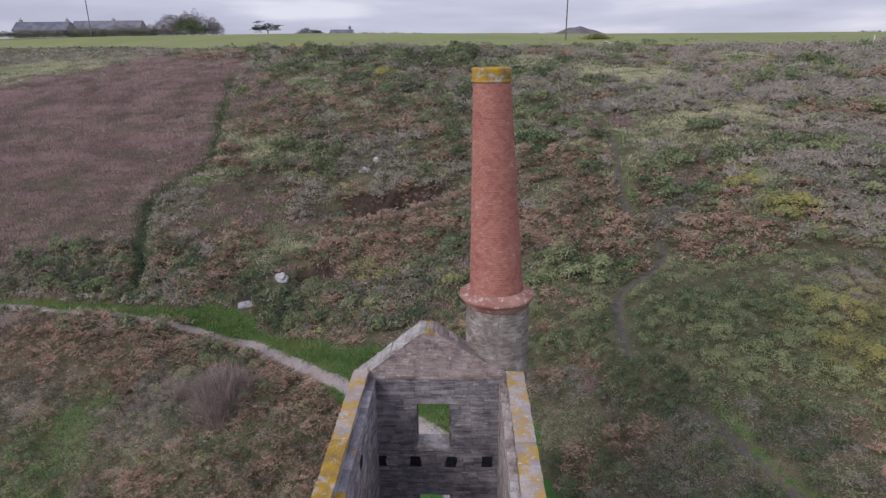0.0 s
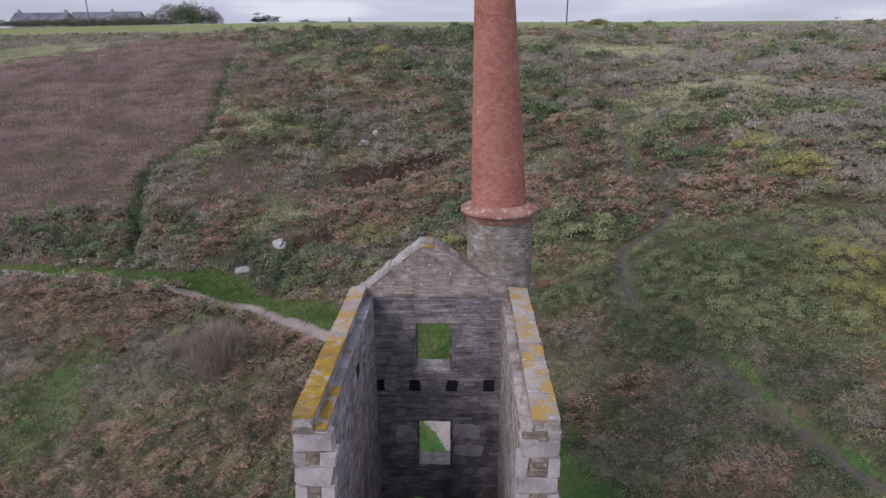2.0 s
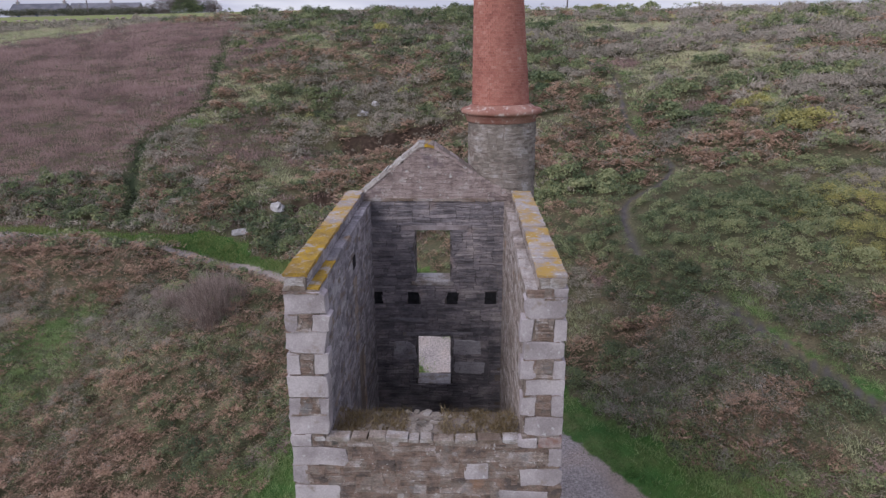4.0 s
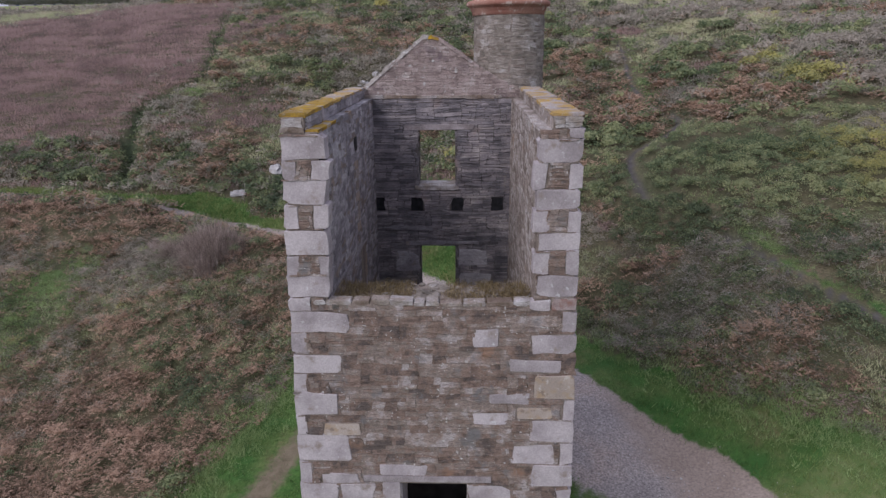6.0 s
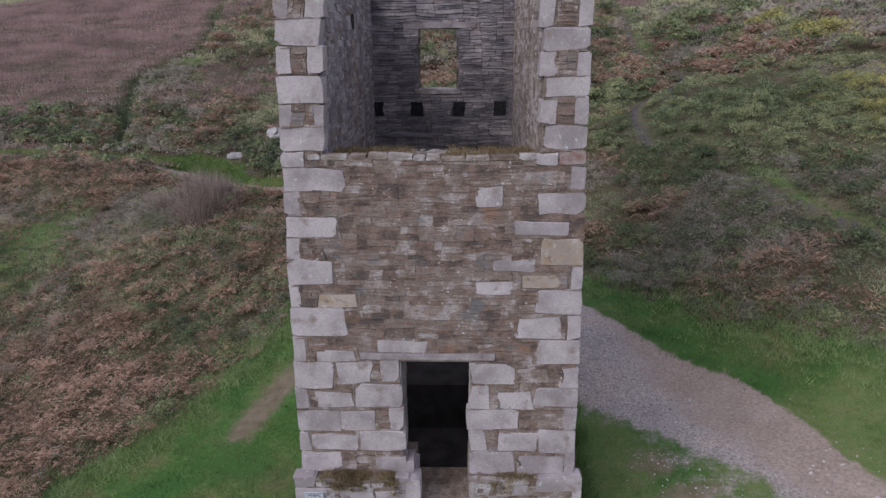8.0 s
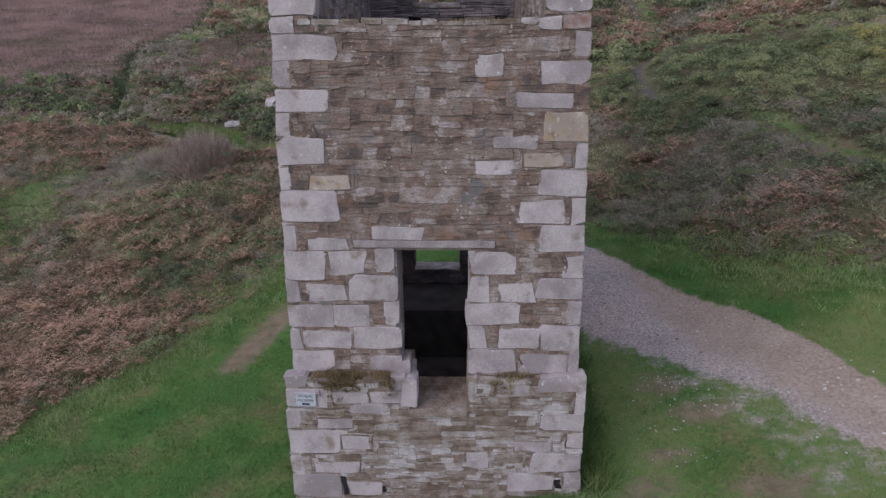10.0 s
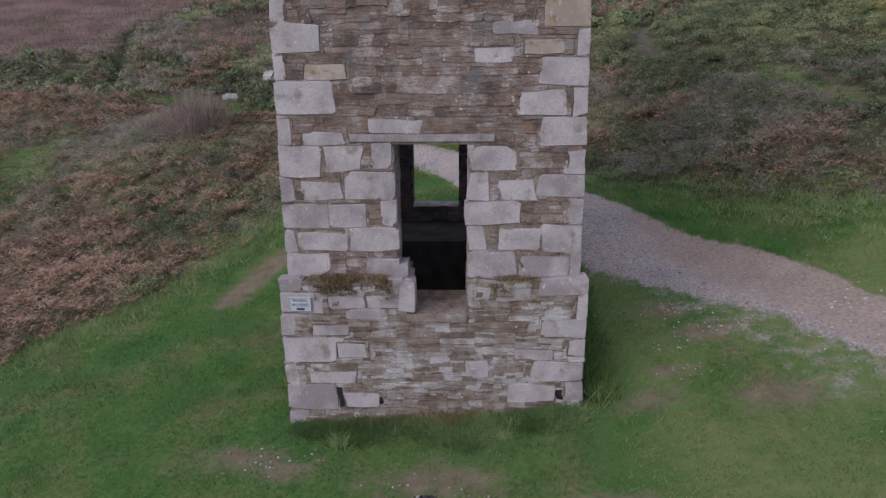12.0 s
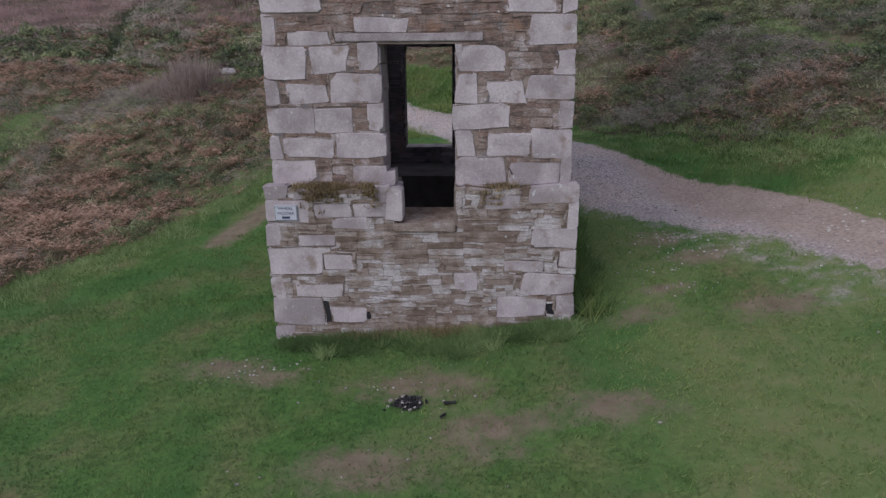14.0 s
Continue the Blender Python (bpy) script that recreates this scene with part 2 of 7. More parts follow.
def leaf(name, stops, gain=1.42):
    """Thin leaves: they let part of the light through."""
    m = surface(name, [(p, tuple(gain * v for v in c)) for p, c in stops], 0.35, 0.55, 0.0, 9.0, 0.22, 0.0, 0.9, None, "tint")
    nt = m.node_tree
    bsdf, out = nt.nodes["Principled BSDF"], nt.nodes["Material Output"]
    thin, mix = nt.nodes.new("ShaderNodeBsdfTranslucent"), nt.nodes.new("ShaderNodeMixShader")
    mix.inputs[0].default_value = 0.40
    nt.links.new(bsdf.inputs["Base Color"].links[0].from_socket, thin.inputs["Color"])
    nt.links.new(bsdf.outputs[0], mix.inputs[1])
    nt.links.new(thin.outputs[0], mix.inputs[2])
    nt.links.new(mix.outputs[0], out.inputs["Surface"])
    return m


M_VEG = {
    "rust": leaf("rusty_bracken", [(0.05, (0.105, 0.080, 0.056)), (0.5, (0.280, 0.190, 0.138)), (0.95, (0.42, 0.300, 0.222))]),
    "dull": leaf("faded_bracken", [(0.1, (0.150, 0.113, 0.105)), (0.5, (0.268, 0.189, 0.178)), (0.9, (0.36, 0.264, 0.242))]),
    "heath": leaf("withered_heather", [(0.05, (0.118, 0.105, 0.084)), (0.5, (0.236, 0.222, 0.180)), (0.95, (0.345, 0.308, 0.262))]),
    "green": leaf("gorse_green", [(0.05, (0.052, 0.074, 0.042)), (0.5, (0.150, 0.188, 0.100)), (0.95, (0.285, 0.298, 0.158))]),
    "yellow": leaf("flowering_gorse", [(0.1, (0.11, 0.125, 0.062)), (0.5, (0.225, 0.228, 0.108)), (0.95, (0.36, 0.335, 0.125))]),
    "bramble": leaf("bramble_leaf", [(0.1, (0.055, 0.074, 0.046)), (0.5, (0.112, 0.140, 0.078)), (0.9, (0.19, 0.22, 0.11))]),
    "pale": leaf("pale_grass", [(0.1, (0.19, 0.22, 0.125)), (0.5, (0.32, 0.345, 0.205)), (0.9, (0.47, 0.455, 0.30))]),
    "turf": leaf("turf_blades", [(0.1, (0.058, 0.114, 0.038)), (0.5, (0.104, 0.170, 0.053)), (0.9, (0.188, 0.225, 0.086))]),
    "dry": leaf("dry_grass", [(0.1, (0.13, 0.10, 0.055)), (0.5, (0.24, 0.19, 0.11)), (0.9, (0.36, 0.30, 0.19))]),
    "lush": leaf("lush_grass", [(0.1, (0.09, 0.150, 0.055)), (0.5, (0.165, 0.248, 0.100)), (0.9, (0.27, 0.335, 0.155))]),
    "twig": leaf("pinkish_twigs", [(0.1, (0.14, 0.108, 0.092)), (0.5, (0.30, 0.245, 0.215)), (0.9, (0.44, 0.375, 0.34))]),
    "stick": leaf("bleached_stems", [(0.1, (0.20, 0.18, 0.17)), (0.5, (0.33, 0.30, 0.28)), (0.9, (0.46, 0.43, 0.40))]),
}


# ---- numeric helpers ----
def hash2(ix, iy, seed):
    h = (ix.astype(np.int64) * 374761393 + iy.astype(np.int64) * 668265263 + seed * 974634777) & 0xFFFFFFFF
    h = ((h ^ (h >> 13)) * 1274126177) & 0xFFFFFFFF
    return ((h ^ (h >> 16)) & 0xFFFFFF) / 16777215.0


def vnoise(x, y, seed=0):
    ix, iy = np.floor(x), np.floor(y)
    fx, fy = x - ix, y - iy
    fx, fy = fx * fx * (3 - 2 * fx), fy * fy * (3 - 2 * fy)
    a, b, c, d = hash2(ix, iy, seed), hash2(ix + 1, iy, seed), hash2(ix, iy + 1, seed), hash2(ix + 1, iy + 1, seed)
    return (a * (1 - fx) + b * fx) * (1 - fy) + (c * (1 - fx) + d * fx) * fy


def fbm(x, y, seed=0, octaves=4):
    total, amp, norm = 0.0, 1.0, 0.0
    for k in range(octaves):
        total = total + amp * vnoise(x * 2 ** k + 17.3 * k, y * 2 ** k - 9.1 * k, seed + k)
        norm, amp = norm + amp, amp * 0.5
    return total / norm


def polyline_distance(x, y, pts):
    """Distance to a polyline and the way along it, 0 to 1."""
    best, along = np.full(x.shape, 1e9), np.zeros(x.shape)
    n = len(pts) - 1
    for k, ((ax, ay), (bx, by)) in enumerate(zip(pts[:-1], pts[1:])):
        dx, dy = bx - ax, by - ay
        s = np.clip(((x - ax) * dx + (y - ay) * dy) / (dx * dx + dy * dy), 0, 1)
        d = np.hypot(x - ax - s * dx, y - ay - s * dy)
        near = d < best
        best, along = np.where(near, d, best), np.where(near, (k + s) / n, along)
    return best, along


def inside(x, y, poly):
    hit = np.zeros(x.shape, bool)
    for (ax, ay), (bx, by) in zip(poly, poly[1:] + poly[:1]):
        cross = ((ay > y) != (by > y)) & (x < (bx - ax) * (y - ay) / (by - ay + 1e-12) + ax)
        hit ^= cross
    return hit


def rounded(pts, steps=6):
    """A smooth curve through the points of a plan."""
    p = [Vector(q) for q in pts]
    p = [2 * p[0] - p[1]] + p + [2 * p[-1] - p[-2]]
    out = []
    for a, b, c, d in zip(p, p[1:], p[2:], p[3:]):
        for k in range(steps):
            t = k / steps
            q = 0.5 * (2 * b + (c - a) * t + (2 * a - 5 * b + 4 * c - d) * t * t + (3 * b - a - 3 * c + d) * t ** 3)
            out.append((q.x, q.y))
    return out + [(p[-2].x, p[-2].y)]


def smoothstep(lo, hi, v):
    t = np.clip((v - lo) / (hi - lo), 0, 1)
    return t * t * (3 - 2 * t)


# ---- the lie of the land ----
LAND_X = np.array([-100, -45, -22, -9, 3, 12, 24, 50, 100.0])
LAND_Y = np.array([-45, -8, 3, 12, 22, 36, 56, 84, 106, 170, 270.0])
LAND_Z = np.array([
    [-13.2, -8.0, -6.2, -6.0, -6.6, -6.5, -6.4, -5.4, -3.3],
    [-7.5, -4.1, -2.2, -0.7, -0.2, 0.9, 2.2, 4.6, 8.9],
    [-5.4, -2.9, -1.3, -0.2, 0.8, 2.6, 5.0, 7.6, 12.3],
    [-2.8, -1.2, -0.4, 0.8, 3.3, 5.5, 7.4, 9.6, 14.6],
    [0.4, 1.5, 2.1, 3.2, 5.4, 7.7, 9.7, 11.9, 16.5],
    [4.4, 5.5, 5.3, 6.4, 8.5, 10.2, 12.8, 14.8, 18.4],
    [9.0, 11.2, 11.8, 12.3, 13.3, 14.5, 16.3, 17.9, 20.2],
    [14.3, 17.7, 18.9, 19.2, 19.3, 19.4, 19.5, 20.2, 22.1],
    [17.5, 21.0, 21.8, 22.0, 22.0, 21.7, 21.6, 21.9, 22.2],
    [24.6, 25.1, 25.0, 24.9, 24.8, 24.8, 24.6, 24.5, 24.5],
    [23.5, 23.5, 23.5, 23.5, 23.5, 23.5, 23.5, 23.5, 23.5],
])
MOUNDS = ((-13, 19.5, 4, 1.2), (-13, 29.5, 4, -1.6), (7, 14, 3, -2.2), (-8, 48, 6, -1.6), (8, 7, 2.2, -1.3), (-20.5, 25.6, 1.8, 0.6), (-24.5, 25.8, 2.0, 0.9), (-29.0, 26.0, 2.2, 0.9), (-34.0, 26.2, 2.4, 0.9), (-17.5, 27.6, 1.2, 0.3), (-20.5, 28.0, 1.3, 0.6), (-24.5, 28.3, 1.4, 0.8), (-29.0, 28.6, 1.5, 0.8), (-34.0, 28.8, 1.6, 0.8), (9.8, 14.3, 1.5, 0.6), (-0.8, 18.6, 3.3, -1.75), (0.3, 13.2, 1.8, -0.4))
TRACK_PLAN = ((24, -26, 1.2), (13, -6, 1.1), (10.6, -1.2, 1.0), (9.3, 0.8, 0.95), (8.6, 2.7, 1.0), (7.9, 4.2, 1.5), (7.0, 5.7, 1.85), (5.4, 7.2, 2.0), (3.8, 9.5, 1.6), (2.3, 12.3, 1.35), (0.9, 15.6, 1.2), (-1.0, 18.8, 1.15), (-3.6, 21.0, 0.7), (-6.4, 22.5, 0.5), (-8.4, 24.0, 0.48), (-10.9, 26.7, 0.48), (-13.4, 29.0, 0.48), (-15.6, 29.7, 0.44), (-20.1, 30.3, 0.38), (-24.0, 31.1, 0.34), (-28.4, 31.3, 0.32), (-33, 31.9, 0.30), (-60, 30, 0.3))
TRACK = rounded([q[:2] for q in TRACK_PLAN])
FOOTPATH = rounded([(12.0, 73), (11.9, 62.6), (14.0, 54.5), (14.2, 48.3), (13.0, 39.0), (13.0, 35.2), (13.9, 32.0), (13.6, 29.4), (12.5, 27.6), (10.3, 26.1), (9.5, 23.7), (9.5, 20.8), (10.4, 18.6), (11.4, 16.4), (12.5, 14.0), (13.6, 11.4), (15.5, 8), (20, 3)])
TRENCH = rounded([(-31.0, 80.0), (-28.5, 68.9), (-26.3, 60.2), (-24.9, 53.4), (-27.2, 49.2), (-27.7, 45.4), (-26.5, 41.2), (-24.7, 36.6), (-23.9, 33.8)])
FIELD_EDGE = [(-220, 165), (-104, 139), (-73, 130), (-42, 110), (-3, 102), (18, 105), (37, 105), (61, 98.5), (130, 95), (260, 95)]
TURF = [(-14, -80), (-17, -4), (-11, 3), (-9.3, 5.3), (-7.9, 8.1), (-6.8, 10), (-6.2, 13.4), (-4.5, 17.5), (-6.6, 21.7), (-11.0, 26.4), (-13.6, 29.0), (-15.7, 29.8), (-22, 31.2), (-33, 32.3), (-60, 30.6),
        (-60, 32.4), (-33.7, 32.8), (-29.7, 33.1), (-25.0, 32.6), (-20.4, 32.0), (-17.4, 32.8), (-14.4, 32.2), (-13.6, 30.6), (-11.6, 29.6), (-7.1, 26.4), (-3.0, 24.5), (1, 23.0), (4.4, 17.8), (5.7, 14.2), (8.3, 9.9), (9.9, 8.2), (11.4, 6.5), (13, 4.5), (20, -1), (40, -10), (60, -80)]


def hermite(knots, q):
    q = np.clip(q, knots[0], knots[-1] - 1e-6)
    i = np.clip(np.searchsorted(knots, q, side="right") - 1, 0, len(knots) - 2)
    h = knots[i + 1] - knots[i]
    t = (q - knots[i]) / h
    w, r = np.zeros((len(q), len(knots))), np.arange(len(q))
    a, b, d = 2 * t ** 3 - 3 * t ** 2 + 1, t ** 3 - 2 * t ** 2 + t, t ** 3 - t ** 2
    w[r, i] += a
    w[r, i + 1] += 1 - a
    for k, v in ((i, b * h), (i + 1, d * h)):
        lo, hi = np.maximum(k - 1, 0), np.minimum(k + 1, len(knots) - 1)
        s = v / (knots[hi] - knots[lo])
        w[r, hi] += s
        w[r, lo] -= s
    return w


def path_shows(y):
    """Stretches of the footpath that the plants leave open."""
    return np.maximum.reduce([1 - smoothstep(15.6, 16.8, y), smoothstep(33, 36, y), np.exp(-((y - 25.5) / 6.0) ** 6)])


def covers(x, y):
    """How far each place is track, footpath, trench, turf, pasture: 0 to 1 each."""
    wob = (fbm(x * 0.45, y * 0.45, 3) - 0.5)
    wx, wy = x + 1.6 * wob, y + 1.6 * (fbm(x * 0.45, y * 0.45, 8) - 0.5)
    d, s = polyline_distance(x + 0.25 * wob, y, TRACK)
    half = np.interp(s * (len(TRACK_PLAN) - 1), range(len(TRACK_PLAN)), [q[2] for q in TRACK_PLAN]) - 0.05
    track = 1 - smoothstep(half - 0.25, half + 0.35, d + 0.4 * (fbm(x * 1.1, y * 1.1, 21) - 0.5))
    d_in = polyline_distance(x + 1.1, y + 1.1, TRACK)[0]
    fringe = 0.42 * (1 - smoothstep(0.7, 2.2, d_in)) * (x > 3.2) * (y > -1) * (y < 7.5)
    track = np.maximum(track, fringe)
    d2, s2 = polyline_distance(x + 0.3 * wob, y, FOOTPATH)
    path = (1 - smoothstep(0.06, 0.19, d2 + 0.20 * (fbm(x * 0.6, y * 0.6, 17) - 0.5))) * smoothstep(0.02, 0.10, s2) * path_shows(y)
    d3, s3 = polyline_distance(x + 0.6 * wob, y, TRENCH)
    trench = (1 - smoothstep(0.15, 0.65, d3)) * (1 - smoothstep(0.93, 1.0, s3))
    edge = np.interp(x, [p[0] for p in FIELD_EDGE], [p[1] for p in FIELD_EDGE])
    pasture = smoothstep(0.0, 0.8, y - edge - 0.6 + 1.2 * wob)
    turf = inside(wx, wy, TURF) * 1.0
    return track, path, trench, turf, pasture, y - edge


def recess_shade(x, y):
    """Bare ground darkened to stand for shade: the quarry face and the hollow beside the white rock."""
    w = 1.6 * (fbm(x * 0.9, y * 0.9, 27, 3) - 0.5)
    lip = 48.1 + 0.01 * (x + 5) ** 2
    face = np.exp(-((x + 5.2 + 2.5 * w) / 5.0) ** 4) * smoothstep(-2.0, -1.2, y - lip + 1.2 * w) * (1 - smoothstep(0.9, 1.3, y - lip + 0.5 * w))
    hollow = np.exp(-((x + 10.6) / 1.7) ** 4 - ((y - 36.0 + w) / 0.8) ** 4)
    return smoothstep(0.15, 0.5, np.maximum(face, hollow))


def land(x, y):
    x, y = np.atleast_1d(np.asarray(x, float)), np.atleast_1d(np.asarray(y, float))
    z = np.zeros(x.shape)
    for k in range(0, len(x), 20000):
        sl = slice(k, k + 20000)
        z[sl] = np.einsum("ni,ij,nj->n", hermite(LAND_Y, y[sl]), LAND_Z, hermite(LAND_X, x[sl]))
    for cx, cy, s, h in MOUNDS:
        z = z + h * np.exp(-((x - cx) ** 2 + (y - cy) ** 2) / (2 * s * s))
    track, path, trench, turf, pasture, past = covers(x, y)
    wild = np.clip(1 - np.maximum.reduce([track, turf, pasture, path]), 0, 1)
    wild = wild * (1 - 0.6 * (1 - smoothstep(-32, -27, x)) * smoothstep(40, 46, y))
    z = z + wild * (0.9 * (fbm(x * 0.16, y * 0.16, 31) - 0.5) + 0.5 * (fbm(x * 0.55, y * 0.55, 41) - 0.5))
    z = z - 0.8 * trench - 0.12 * path
    z = z + 0.05 * (fbm(x * 0.8, y * 0.8, 51) - 0.5)
    z = z + 0.4 * np.exp(-((past + 0.4) / 0.9) ** 2)
    quarry = np.exp(-((x + 5.5) / 6.5) ** 2)
    ragged = 1.5 * (fbm(x * 0.8, y * 0 + 3.0, 28, 3) - 0.5)
    z = z - 2.3 * quarry * smoothstep(-4, -0.4, y - 47.5) * (1 - smoothstep(-0.3, 1.0, y - 47.8 + ragged - 0.01 * (x + 5) ** 2))
    cave = np.exp(-((x + 10.6) / 1.6) ** 2) * smoothstep(-2.2, -0.2, y - 36.2) * (1 - smoothstep(0, 0.35, y - 36.2))
    return z - 2.0 * cave


# ---- object helpers ----
def mesh_object(name, verts, faces, material, parent=None, label="", smooth=False):
    me = bpy.data.meshes.new(name)
    me.from_pydata(verts, [], faces)
    me.materials.append(material)
    if smooth:
        me.polygons.foreach_set("use_smooth", [True] * len(me.polygons))
    me.update()
    ob = new(name, me)
    if parent:
        ob.parent = parent
    return tagged(ob, label)


def part(name, bm, material, parent, label="", smooth=False):
    me = bpy.data.meshes.new(name)
    bmesh.ops.recalc_face_normals(bm, faces=bm.faces)
    bm.to_mesh(me)
    bm.free()
    me.materials.append(material)
    if smooth:
        me.polygons.foreach_set("use_smooth", [True] * len(me.polygons))
    ob = new(name, me)
    if parent:
        ob.parent = parent
    return tagged(ob, label)


def empty(name, label, category, group="", at=(0, 0, 0)):
    ob = new(name)
    ob.location = at
    return tagged(ob, label, category, group)


def add_box(bm, x0, x1, y0, y1, z0, z1, top=None):
    """A box; top gives x0, x1, y0, y1 of its upper face where it tapers."""
    t = top or (x0, x1, y0, y1)
    v = [bm.verts.new(p) for p in ((x0, y0, z0), (x1, y0, z0), (x1, y1, z0), (x0, y1, z0), (t[0], t[2], z1), (t[1], t[2], z1), (t[1], t[3], z1), (t[0], t[3], z1))]
    for f in ((3, 2, 1, 0), (4, 5, 6, 7), (0, 1, 5, 4), (1, 2, 6, 5), (2, 3, 7, 6), (3, 0, 4, 7)):
        bm.faces.new([v[k] for k in f])


def lathe(profile, cx, cy, sides=48):
    """A turned body: profile of (radius, z) from the bottom up."""
    verts, faces = [], []
    for r, z in profile:
        verts += [(cx + r * math.cos(2 * math.pi * k / sides), cy + r * math.sin(2 * math.pi * k / sides), z) for k in range(sides)]
    for j in range(len(profile) - 1):
        for k in range(sides):
            a, b = j * sides + k, j * sides + (k + 1) % sides
            faces.append((a, b, b + sides, a + sides))
    return verts, faces


def joined(name, clusters, material, parent=None, label="", tints=None, smooth=False):
    """One mesh from many (verts array, faces array of equal corner count)."""
    vs, loops, starts, totals, base, tv = [], [], [], [], 0, []
    for k, (v, fs) in enumerate(clusters):
        vs.append(np.asarray(v, float))
        for f in fs:
            starts.append(f)
        for f in fs:
            loops.append(np.asarray(f) + base)
            totals.append(len(f))
        base += len(v)
    me = bpy.data.meshes.new(name)
    co = np.concatenate(vs)
    me.vertices.add(len(co))
    me.vertices.foreach_set("co", co.ravel())
    flat = np.concatenate(loops)
    totals = np.array(totals)
    me.loops.add(len(flat))
    me.loops.foreach_set("vertex_index", flat)
    me.polygons.add(len(totals))
    me.polygons.foreach_set("loop_start", np.concatenate([[0], np.cumsum(totals)[:-1]]))
    me.polygons.foreach_set("loop_total", totals)
    me.update(calc_edges=True)
    me.validate()
    me.polygons.foreach_set("use_smooth", [False] * len(me.polygons))
    me.materials.append(material)
    ob = new(name, me)
    if parent:
        ob.parent = parent
    return tagged(ob, label, kind="stuff")


# ---- masonry ----
def split(u0, u1, v0, v1, rng, wide, tall, out):
    """Halve a panel of wall at random until its pieces have the size of stones."""
    w, h = u1 - u0, v1 - v0
    high, long = rng.uniform(*tall), wide[0] + (wide[1] - wide[0]) * rng.random() ** 1.3
    if h > max(high * 1.5, tall[0] * 2) and (h > high * 2.2 or w < long * 1.5 or rng.random() < 0.5):
        m = v0 + round(h * rng.uniform(0.35, 0.65) / 0.02) * 0.02
        if v0 + 0.03 < m < v1 - 0.03:
            split(u0, u1, v0, m, rng, wide, tall, out)
            split(u0, u1, m, v1, rng, wide, tall, out)
            return
    if w > long * 1.35:
        m = u0 + round(w * rng.uniform(0.3, 0.7) / 0.02) * 0.02
        if u0 + 0.05 < m < u1 - 0.05:
            split(u0, m, v0, v1, rng, wide, tall, out)
            split(m, u1, v0, v1, rng, wide, tall, out)
            return
    out.append((u0, u1, v0, v1))


def fill(width, height, blocked, rng, wide=(0.15, 0.85), tall=(0.05, 0.18), cell=0.02):
    """Random rubble for a face: rectangles (u0, u1, v0, v1) that leave the blocked rectangles free."""
    nu, nv = int(width / cell), int(height / cell)
    used = np.zeros((nv, nu), bool)

    def cells(r):
        return slice(max(0, int(round(r[2] / cell))), max(0, int(round(r[3] / cell)))), slice(max(0, int(round(r[0] / cell))), max(0, int(round(r[1] / cell))))

    for b in blocked:
        used[cells(b)] = True
    out, panels, v = [], [], 0.0
    while v < nv * cell - 0.01:
        h = min(round(rng.uniform(0.16, 0.5) / cell) * cell, nv * cell - v)
        u = 0.0
        while u < nu * cell - 0.01:
            w = min(round(rng.uniform(0.35, 1.3) / cell) * cell, nu * cell - u)
            split(u, u + w, v, v + h, rng, wide, tall, panels)
            u += w
        v += h
    for r in panels:
        c = cells(r)
        if not used[c].any():
            used[c] = True
            out.append(r)
    for j in range(nv):
        i = 0
        while i < nu:
            if used[j, i]:
                i += 1
                continue
            run, most = 1, int(rng.uniform(*wide) / cell)
            while run < most and i + run < nu and not used[j, i + run]:
                run += 1
            h = max(2, int(rng.uniform(*tall) / cell))
            up = 1
            while up < h and j + up < nv and not used[j + up, i:i + run].any():
                up += 1
            used[j:j + up, i:i + run] = True
            if run > 1 or up > 2:
                out.append((i * cell, (i + run) * cell, j * cell, (j + up) * cell))
            i += run
    return out


def stone_faces(n):
    return [tuple(range(2 * n, 3 * n))] + [(k, (k + 1) % n, n + (k + 1) % n, n + k) for k in range(n)] + [(n + k, n + (k + 1) % n, 2 * n + (k + 1) % n, 2 * n + k) for k in range(n)]


STONE_FACES, BLOCK_FACES = stone_faces(8), stone_faces(16)


